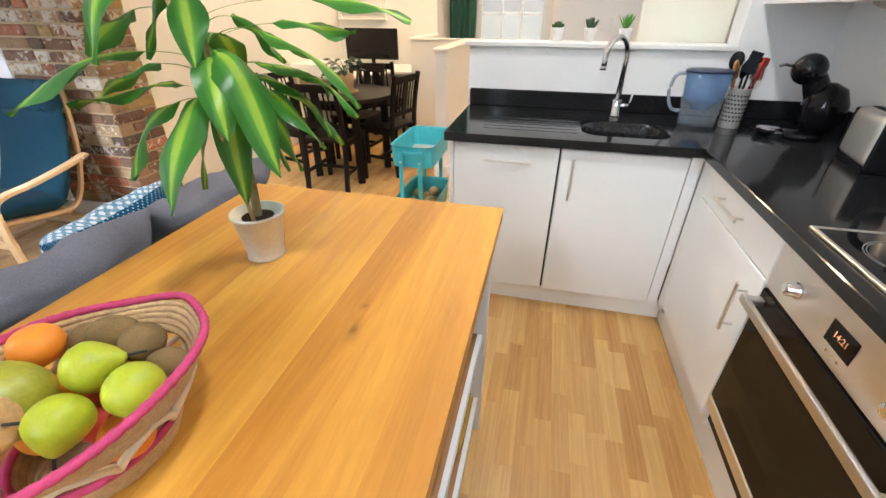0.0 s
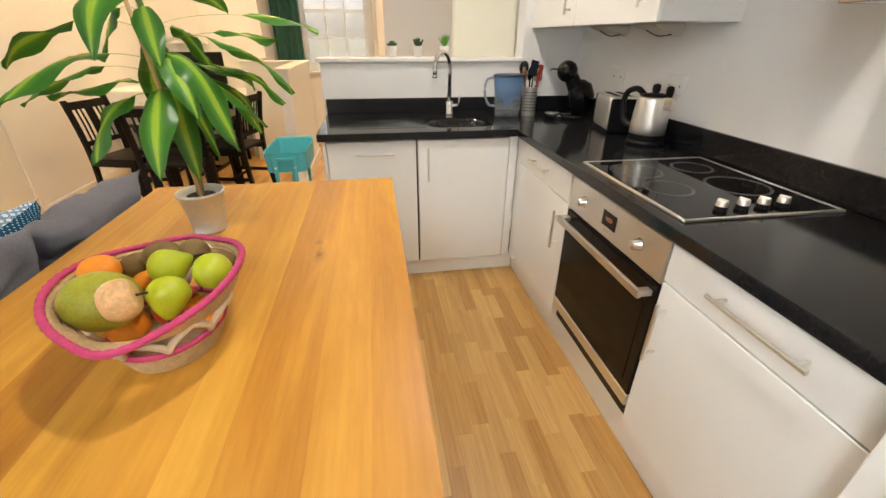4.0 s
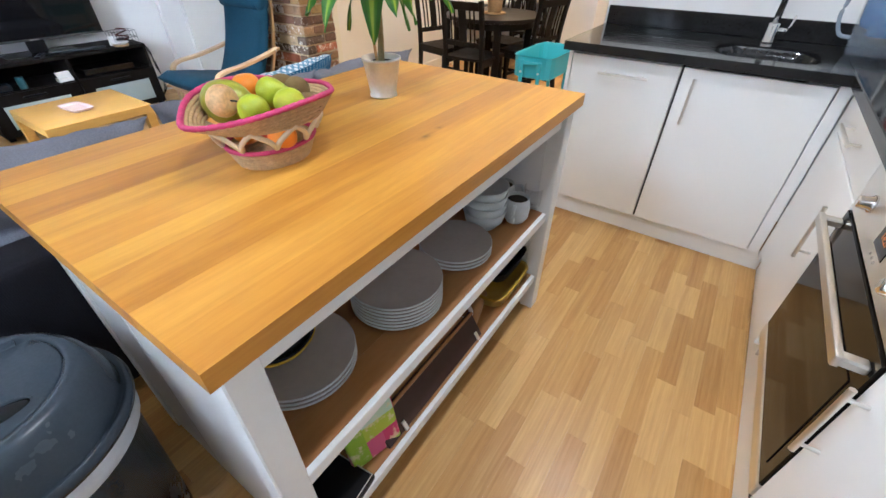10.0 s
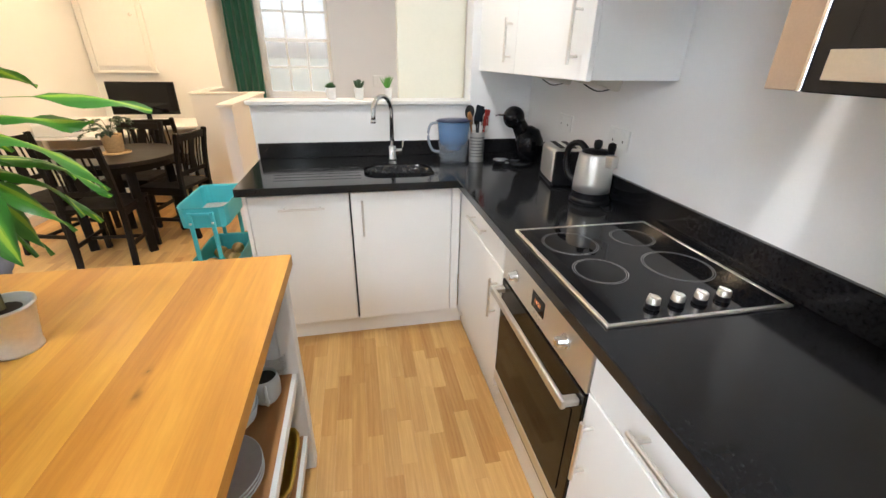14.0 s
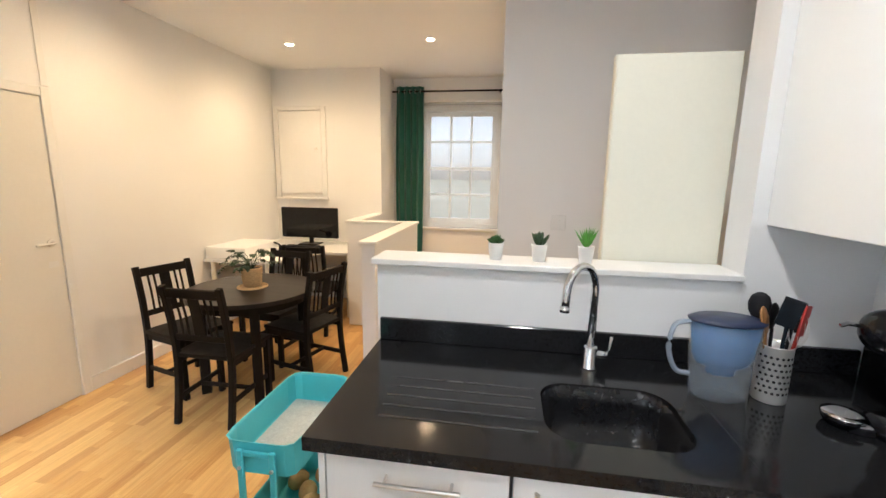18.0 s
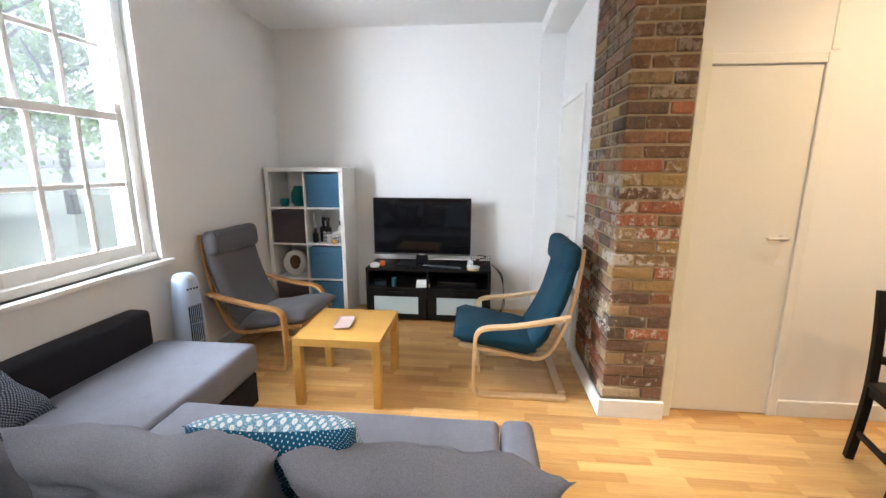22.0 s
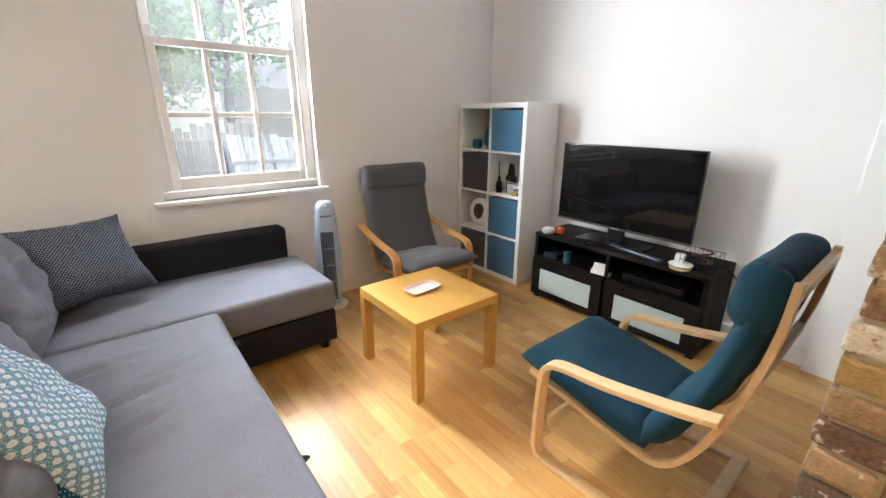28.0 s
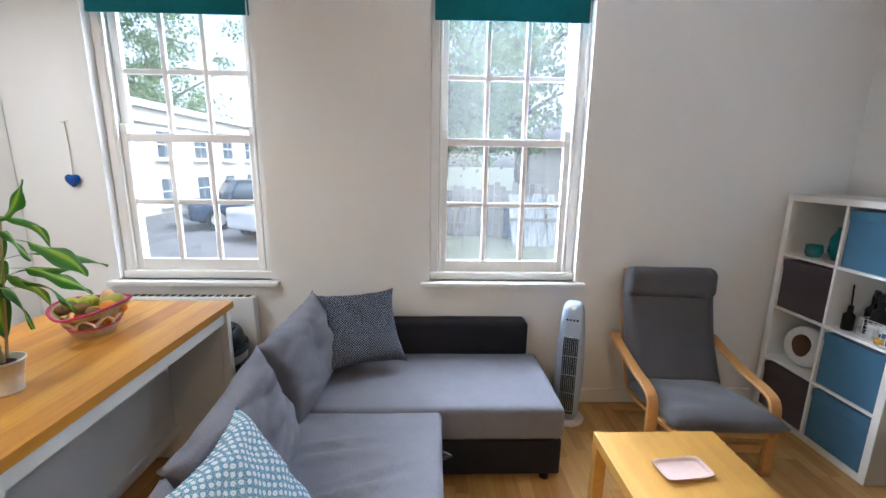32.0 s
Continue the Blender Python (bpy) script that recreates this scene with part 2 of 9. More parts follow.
M["steel"] = mat("brushed_steel", (0.76, 0.74, 0.70), 0.36, 1.0, var=0.06, scale=6, grain=220, bump=0.03)
M["chrome"] = mat("chrome", (0.75, 0.75, 0.75), 0.08, 1.0, var=0.03, bump=0)
M["blackglass"] = mat("black_glass", (0.006, 0.006, 0.007), 0.04, var=0.2, bump=0, spec=0.35)
M["ovenglass"] = mat("oven_glass", (0.008, 0.007, 0.006), 0.06, var=0.2, bump=0, spec=0.18)
M["blackplastic"] = mat("black_plastic", (0.007, 0.007, 0.008), 0.36, var=0.2, bump=0.05, spec=0.22)
M["blackgloss"] = mat("black_gloss_plastic", (0.006, 0.006, 0.007), 0.1, var=0.2, bump=0, spec=0.35)
M["darkgrey"] = mat("dark_grey_plastic", (0.013, 0.018, 0.024), 0.2, var=0.2, bump=0.03, spec=0.45, rvar=0.3)
M["islandwhite"] = mat("island_white_paint", (0.74, 0.75, 0.75), 0.4, var=0.03, scale=2, grain=50, bump=0.06)
for _n, _dk, _md, _lt in (("pale", (0.42, 0.182, 0.017), (0.56, 0.27, 0.028), (0.67, 0.355, 0.05)), ("mid", (0.39, 0.158, 0.014), (0.52, 0.232, 0.023), (0.63, 0.315, 0.042)), ("deep", (0.32, 0.118, 0.010), (0.46, 0.193, 0.018), (0.58, 0.275, 0.034))):
    M["oak_" + _n] = wood("oak_" + _n, _dk, _md, _lt, "y", 0.5, coat=0.2, coat_rough=0.3, ring=7, tone=0.12, knots=1.4, figure=0.13, fleck=0.24, spec=0.34, streak=0.2, marks=(((0.196, 0.06, 0.90), 0.006), ((0.188, 0.125, 0.90), 0.004)) if _n == "deep" else ())
M["oak_shelf"] = wood("oak_shelf", (0.25, 0.115, 0.035), (0.33, 0.16, 0.05), (0.40, 0.20, 0.07), "y", 0.4, ring=7, tone=0.2)
M["floor"] = wood("laminate_strip", (0.37, 0.175, 0.045), (0.54, 0.305, 0.092), (0.74, 0.48, 0.185), "y", 0.36, coat=0.05, ring=10, tone=0.66, mixed=True, bump=0.04, figure=0.15, fleck=0.3, spec=0.32, streak=0.26)
M["floor_far"] = wood("laminate_far", (0.37, 0.175, 0.045), (0.54, 0.305, 0.092), (0.74, 0.48, 0.185), "y", 0.36, coat=0.05, ring=10, tone=0.66, mixed=True, bump=0.04, rnd="island", ws=True, figure=0.15, fleck=0.3, spec=0.32, streak=0.26)
M["lack"] = wood("oak_effect_foil", (0.44, 0.23, 0.042), (0.51, 0.28, 0.055), (0.57, 0.33, 0.075), "y", 0.42, ring=12, tone=0.05)
M["birch"] = wood("bent_birch", (0.52, 0.34, 0.16), (0.60, 0.41, 0.21), (0.66, 0.47, 0.26), "y", 0.38, ring=10, tone=0.05)
M["birch_dark"] = wood("bent_oak", (0.40, 0.19, 0.05), (0.50, 0.26, 0.08), (0.56, 0.31, 0.11), "y", 0.38, ring=10, tone=0.05)
M["blackwood"] = wood("black_brown_wood", (0.004, 0.0035, 0.003), (0.008, 0.0065, 0.0055), (0.014, 0.011, 0.009), "z", 0.52, ring=9, tone=0.1, bump=0.1, spec=0.14)
M["blacktop"] = wood("black_brown_top", (0.007, 0.005, 0.004), (0.012, 0.009, 0.007), (0.02, 0.015, 0.011), "x", 0.32, ring=9, tone=0.1, bump=0.08, spec=0.26)
M["sofa"] = fabric("sofa_grey", (0.145, 0.149, 0.178), (0.198, 0.203, 0.24), bump=0.2, sheen=0.05)
M["sofa_dark"] = fabric("sofa_dark_base", (0.014, 0.014, 0.018), (0.022, 0.022, 0.028), sheen=0.02)
M["chair_grey"] = fabric("armchair_grey", (0.085, 0.084, 0.092), (0.118, 0.116, 0.128))
M["chair_blue"] = fabric("armchair_blue", (0.009, 0.036, 0.060), (0.015, 0.052, 0.082), sheen=0.03)
M["teal"] = mat("turquoise_enamel", (0.10, 0.50, 0.55), 0.35, var=0.05, bump=0.03)
M["white_plastic"] = mat("white_plastic", (0.78, 0.78, 0.76), 0.35, var=0.03, bump=0.02)
M["box_blue"] = fabric("box_blue", (0.062, 0.155, 0.255), (0.082, 0.19, 0.305), weave=600)
M["box_mauve"] = fabric("box_grey", (0.072, 0.058, 0.070), (0.10, 0.082, 0.096), weave=600)
_m, _nt, _bs = _nodes("veiled_pane")
_bs.inputs["Transmission Weight"].default_value = 1.0
_bs.inputs["Roughness"].default_value = 0.0
# faint pale veil in the glass, imitating the haze of bright light outside
_veil = _nt.nodes.new("ShaderNodeBsdfTranslucent")
_veil.inputs["Color"].default_value = (0.62, 0.66, 0.68, 1)
_ms = _nt.nodes.new("ShaderNodeMixShader")
_nt.links.new(_ramp(_nt, _noise(_nt, _coords(_nt, world_space=True), 6, 5), [(0.3, (0.016, 0.016, 0.016)), (0.7, (0.028, 0.028, 0.028))]), _ms.inputs[0])
_nt.links.new(_bs.outputs[0], _ms.inputs[1])
_nt.links.new(_veil.outputs[0], _ms.inputs[2])
_nt.links.new(_ms.outputs[0], _nt.nodes["Material Output"].inputs["Surface"])
M["pane"] = _m
M["leaf"] = mat("leaf_green", (0.06, 0.17, 0.025), 0.35, var=0.3, scale=14, grain=90, bump=0.1)
M["brickmortar"] = mat("lime_mortar", (0.44, 0.34, 0.21), 0.95, var=0.2, scale=12, grain=120, bump=0.8, ws=True)


# ---- building tools ----
def thing(name, loc, rz=0.0, label="", category="", group="", kind=""):
    ob = new(name)
    ob.matrix_world = pose(*loc, 0, 0, rz)
    ob.empty_display_size = 0.05
    return tagged(ob, label, category, group, kind)


def part(name, bm, material, parent=None, label="", smooth=False):
    me = bpy.data.meshes.new(name)
    bm.to_mesh(me)
    bm.free()
    if smooth:
        me.polygons.foreach_set("use_smooth", [True] * len(me.polygons))
    me.materials.append(M[material] if isinstance(material, str) else material)
    ob = new(name, me)
    if parent:
        ob.parent = parent
    return tagged(ob, label)


def box(x0, x1, y0, y1, z0, z1, bevel=0.003, seg=1, bm=None):
    """A block between two corners, with its edges broken."""
    own = bm is None
    b = bmesh.new()
    bmesh.ops.create_cube(b, size=1, matrix=Matrix.LocRotScale(((x0 + x1) / 2, (y0 + y1) / 2, (z0 + z1) / 2), None, (x1 - x0, y1 - y0, z1 - z0)))
    if bevel > 0:
        bmesh.ops.bevel(b, geom=b.edges[:], offset=min(bevel, 0.45 * min(x1 - x0, y1 - y0, z1 - z0)), segments=seg, profile=0.6, affect="EDGES")
    if own:
        return b
    join(bm, b)
    return bm


def join(bm, other):
    me = bpy.data.meshes.new("tmp")
    other.to_mesh(me)
    other.free()
    bm.from_mesh(me)
    bpy.data.meshes.remove(me)
    return bm


def moved(bm, m):
    bmesh.ops.transform(bm, matrix=m, verts=bm.verts)
    return bm


def cyl(r, z0, z1, r2=None, seg=24, bevel=0.0, x=0, y=0):
    b = bmesh.new()
    bmesh.ops.create_cone(b, cap_ends=True, segments=seg, radius1=r, radius2=r if r2 is None else r2, depth=z1 - z0, matrix=Matrix.Translation((x, y, (z0 + z1) / 2)))
    if bevel:
        es = [e for e in b.edges if len(e.link_faces) == 2 and any(len(f.verts) > 4 for f in e.link_faces)]
        bmesh.ops.bevel(b, geom=es, offset=bevel, segments=2, profile=0.6, affect="EDGES")
    return b


def rod(a, c, r, seg=12):
    a, c = Vector(a), Vector(c)
    d = c - a
    b = bmesh.new()
    bmesh.ops.create_cone(b, cap_ends=True, segments=seg, radius1=r, radius2=r, depth=d.length, matrix=Matrix.Translation((a + c) / 2) @ d.to_track_quat("Z", "Y").to_matrix().to_4x4())
    return b


def lathe(profile, seg=28, close_top=False, close_bottom=True):
    """A turned shape from (radius, height) pairs."""
    b = bmesh.new()
    rings = []
    for r, z in profile:
        rings.append([b.verts.new((r * math.cos(2 * math.pi * i / seg), r * math.sin(2 * math.pi * i / seg), z)) for i in range(seg)])
    for p, q in zip(rings, rings[1:]):
        for i in range(seg):
            b.faces.new((p[i], p[(i + 1) % seg], q[(i + 1) % seg], q[i]))
    if close_bottom:
        b.faces.new(rings[0][::-1])
    if close_top:
        b.faces.new(rings[-1])
    bmesh.ops.recalc_face_normals(b, faces=b.faces)
    return b


def tube(points, r, seg=10, closed=False):
    """A round bar along points; r may be a list."""
    pts = [Vector(p) for p in points]
    b = bmesh.new()
    rings = []
    n = len(pts)
    up = Vector((0, 0, 1))
    for i, p in enumerate(pts):
        d = (pts[(i + 1) % n] - pts[i - 1]) if closed or 0 < i < n - 1 else (pts[1] - pts[0] if i == 0 else pts[-1] - pts[-2])
        d.normalize()
        s = d.cross(up)
        if s.length < 1e-3:
            s = d.cross(Vector((1, 0, 0)))
        s.normalize()
        u = s.cross(d)
        rr = r[i] if isinstance(r, (list, tuple)) else r
        rings.append([b.verts.new(p + rr * (math.cos(2 * math.pi * k / seg) * s + math.sin(2 * math.pi * k / seg) * u)) for k in range(seg)])
    pairs = list(zip(rings, rings[1:])) + ([(rings[-1], rings[0])] if closed else [])
    for p, q in pairs:
        for k in range(seg):
            b.faces.new((p[k], p[(k + 1) % seg], q[(k + 1) % seg], q[k]))
    if not closed:
        b.faces.new(rings[0][::-1])
        b.faces.new(rings[-1])
    bmesh.ops.recalc_face_normals(b, faces=b.faces)
    return b


def strip(points, width, thick, axis=(1, 0, 0)):
    """A bent flat bar: points in a plane, width along axis, thickness across the bend."""
    pts = [Vector(p) for p in points]
    ax = Vector(axis).normalized()
    b = bmesh.new()
    rings = []
    for i, p in enumerate(pts):
        d = (pts[min(i + 1, len(pts) - 1)] - pts[max(i - 1, 0)]).normalized()
        nrm = ax.cross(d).normalized()
        rings.append([b.verts.new(p + ax * sx * width / 2 + nrm * sy * thick / 2) for sx, sy in ((-1, -1), (1, -1), (1, 1), (-1, 1))])
    for p, q in zip(rings, rings[1:]):
        for k in range(4):
            b.faces.new((p[k], p[(k + 1) % 4], q[(k + 1) % 4], q[k]))
    b.faces.new(rings[0][::-1])
    b.faces.new(rings[-1])
    bmesh.ops.recalc_face_normals(b, faces=b.faces)
    bmesh.ops.bevel(b, geom=[e for e in b.edges if e.calc_face_angle(0) > 0.7], offset=min(0.003, thick * 0.25), segments=1, affect="EDGES")
    return b


def smooth_line(pts, n=6):
    """A curve through points."""
    P = [Vector(p) for p in pts]
    out = []
    for i in range(len(P) - 1):
        p0, p1, p2, p3 = P[max(i - 1, 0)], P[i], P[i + 1], P[min(i + 2, len(P) - 1)]
        for k in range(n):
            t = k / n
            out.append(0.5 * (2 * p1 + (p2 - p0) * t + (2 * p0 - 5 * p1 + 4 * p2 - p3) * t * t + (3 * p1 - p0 - 3 * p2 + p3) * t ** 3))
    out.append(P[-1])
    return out


def pillow(w, h, t, n=14, pinch=0.12, wrinkle=0.012, seed=0, squash=0.42, ears=0.0):
    """A stuffed cushion in the xz plane, thick along y, with drawn-in sides and creases."""
    b = bmesh.new()
    grid = {}
    for side in (1, -1):
        for i in range(n + 1):
            for j in range(n + 1):
                u, v = 2 * i / n - 1, 2 * j / n - 1
                edge = max(abs(u), abs(v)) >= 0.999
                if side == -1 and edge:
                    grid[side, i, j] = grid[1, i, j]
                    continue
                ear = 1 + ears * abs(u * v) ** 5
                px = u * w / 2 * (1 - pinch * (1 - v * v) * abs(u) ** 3) * ear
                pz = v * h / 2 * (1 - pinch * (1 - u * u) * abs(v) ** 3) * ear
                d = max(0.0, (1 - u ** 4) * (1 - v ** 4)) ** squash
                wr = noise.noise(Vector((u * 2.6 + seed * 7.3, v * 2.6, side * 3.1))) + 0.2 * noise.noise(Vector((u * 6 + seed, v * 3, side))) - 0.9 * (1 - abs(noise.noise(Vector((u * 0.8 + 0.4 * v + seed, v * 1.5 - 0.6 * u, side * 2 + seed))))) ** 10 - 0.55 * (1 - abs(noise.noise(Vector((u * 1.1 - 0.9 * v + 3 * seed, v * 2.2 + 0.8 * u, side + 5 * seed))))) ** 9
                grid[side, i, j] = b.verts.new((px, side * (t / 2 * d + wrinkle * wr * d), pz + 0.3 * wrinkle * wr))
    for side in (1, -1):
        for i in range(n):
            for j in range(n):
                q = [grid[side, i, j], grid[side, i + 1, j], grid[side, i + 1, j + 1], grid[side, i, j + 1]]
                b.faces.new(q if side == -1 else q[::-1])
    bmesh.ops.recalc_face_normals(b, faces=b.faces)
    return b


def soft_box(x0, x1, y0, y1, z0, z1, r=0.04, seg=4, puff=0.01, seed=0, cell=0.09):
    """An upholstered block: round edges, cloth slightly uneven."""
    b = box(x0, x1, y0, y1, z0, z1, 0)
    for axis, lo, hi in (((1, 0, 0), x0, x1), ((0, 1, 0), y0, y1), ((0, 0, 1), z0, z1)):
        k = max(1, int((hi - lo) / cell))
        for i in range(1, k):
            p = Vector(axis) * (lo + (hi - lo) * i / k)
            bmesh.ops.bisect_plane(b, geom=b.verts[:] + b.edges[:] + b.faces[:], plane_co=p, plane_no=axis)
    es = [e for e in b.edges if e.calc_face_angle(0) > 1.0]
    bmesh.ops.bevel(b, geom=es, offset=r, segments=seg, profile=0.5, affect="EDGES", clamp_overlap=True)
    c = Vector(((x0 + x1) / 2, (y0 + y1) / 2, (z0 + z1) / 2))
    for v in b.verts:
        q = noise.noise(v.co * 3.2 + Vector((seed, 0, 0))) + 0.5 * noise.noise(v.co * 9 + Vector((0, seed, 0)))
        v.co += (v.co - c).normalized() * puff * q
    return b


def text_mesh(s, size, depth=0.0006):
    """Lettering in the xy plane as a mesh."""
    cu = bpy.data.curves.new("lettering", "FONT")
    cu.body, cu.size, cu.extrude, cu.align_x, cu.align_y = s, size, depth, "CENTER", "CENTER"
    cu.resolution_u = 3
    ob = bpy.data.objects.new("lettering", cu)
    me = ob.to_mesh()
    b = bmesh.new()
    b.from_mesh(me)
    ob.to_mesh_clear()
    bpy.data.objects.remove(ob)
    bpy.data.curves.remove(cu)
    return b


def structure(name, bm, material, label, category="wall"):
    return tagged(part(name, bm, material), label, category, kind="structure")


# ---- walls, floor, ceiling ----
ZC = 2.80
YW, YOUT = -0.67, -0.97
WIN_Z0, WIN_Z1 = 0.875, 2.63
W1, W2 = (-0.84, 0.12), (-2.82, -1.86)
W3, W3Z = (-1.05, -0.02), (0.89, 2.45)

structure("ground", box(-400, 400, -400, 400, -0.32, -0.30, 0), mat("lawn", (0.13, 0.14, 0.095), 0.95, var=0.4, scale=1.2, grain=30, bump=0.6, ws=True), "thin grey-green lawn and paving outside the windows", "ground")
structure("floor", box(-4.85, 1.6, -0.95, 6.6, -0.15, -0.008, 0), mat("floor_bed", (0.10, 0.06, 0.03), 0.8, ws=True), "warm oak laminate floor laid in staggered strips", "floor")
structure("ceiling", box(-4.85, 1.6, -0.97, 6.65, ZC, ZC + 0.2, 0), "ceiling", "plain white painted ceiling with recessed downlights", "ceiling")


def wall_y(name, y0, y1, xs, holes, label):
    """A wall along x between xs, with openings (x0, x1, z0, z1)."""
    b = bmesh.new()
    x = xs[0]
    for hx0, hx1, z0, z1 in sorted(holes):
        box(x, hx0, y0, y1, 0, ZC, 0, bm=b)
        if z0 > 0:
            box(hx0, hx1, y0, y1, 0, z0, 0, bm=b)
        box(hx0, hx1, y0, y1, z1, ZC, 0, bm=b)
        x = hx1
    box(x, xs[1], y0, y1, 0, ZC, 0, bm=b)
    return structure(name, b, "wall", label)


wall_y("wall_south", YOUT, YW, (-4.85, 1.6), [(*W1, WIN_Z0, WIN_Z1), (*W2, WIN_Z0, WIN_Z1)], "off-white painted wall with two tall sash windows")
structure("wall_west", box(-4.85, -4.55, YW, 2.56, 0, ZC, 0), "wall", "off-white painted wall behind the television")
D2 = (-4.46, -3.63)
wall_y("wall_pier", 2.17, 2.56, (-4.55, -3.42), [(*D2, 0, 2.03)], "off-white painted wall with a white door")
structure("wall_bulkhead", box(-4.49, -3.42, 1.95, 2.17, 2.68, ZC, 0.004), "wall", "white boxed-in beam under the ceiling")
structure("wall_corner_boxing", box(-4.55, -4.49, 1.95, 2.17, 0, ZC, 0.004), "wall", "narrow white boxing in the corner beside a door")
structure("brick_pier_core", box(-3.42, -2.712, 2.185, 2.518, 0, ZC, 0), "brickmortar", "lime mortar core of the exposed brick pier", "wall")
D1 = (2.585, 3.175)
_b = bmesh.new()
box(-3.05, -2.795, 2.52, D1[0], 0, ZC, 0, bm=_b)
box(-3.05, -2.795, D1[0], D1[1], 2.015, ZC, 0, bm=_b)
box(-3.05, -2.795, D1[1], 6.65, 0, ZC, 0, bm=_b)
structure("wall_dining", _b, "wall", "white painted dining wall with a flush door")
structure("wall_cupboard", box(-2.795, -1.42, 5.78, 6.65, 0, ZC, 0), "wall", "white chimney-breast wall with a small cupboard")
wall_y("wall_north", 6.35, 6.65, (-1.42, 0.35), [(*W3, *W3Z)], "white alcove wall with a sash window")
structure("wall_stair", box(0.05, 0.35, 3.55, 6.35, 0, ZC, 0), "wall", "white side wall of the stair landing")
structure("wall_landing", box(0.05, 1.6, 3.40, 3.55, 0, ZC, 0), "wall", "white wall behind the half-height kitchen wall")
structure("wall_east", box(1.31, 1.6, YW, 3.40, 0, ZC, 0), "wall", "white kitchen wall with black upstand")
structure("wall_nib", box(0.91, 1.31, 2.45, 2.60, 0, ZC, 0), "wall", "white wall return at the end of the worktop")
structure("wall_half", box(-0.39, 0.91, 2.45, 2.60, 0, 1.215, 0.002), "wall", "white half-height wall behind the sink")
structure("trim_half_wall", box(-0.41, 0.91, 2.43, 2.62, 1.215, 1.238, 0.003), "trim", "white painted ledge on the half-height wall", "trim")
for _n, _x0, _x1, _y0, _y1 in (("wall_low_side", -0.89, -0.79, 3.62, 4.97), ("wall_low_end", -1.50, -0.89, 4.87, 4.97), ("wall_low_back", -1.50, -1.40, 4.97, 5.78)):
    structure(_n, box(_x0, _x1, _y0, _y1, 0, 1.085, 0.002), "wall", "low white landing wall with a painted cap")
    structure("trim_" + _n[5:], box(_x0 - 0.015, _x1 + 0.015, _y0 - 0.015, _y1 + (0.015 if _n == "wall_low_side" else 0), 1.085, 1.108, 0.003), "trim", "cream painted cap on a low wall", "trim")


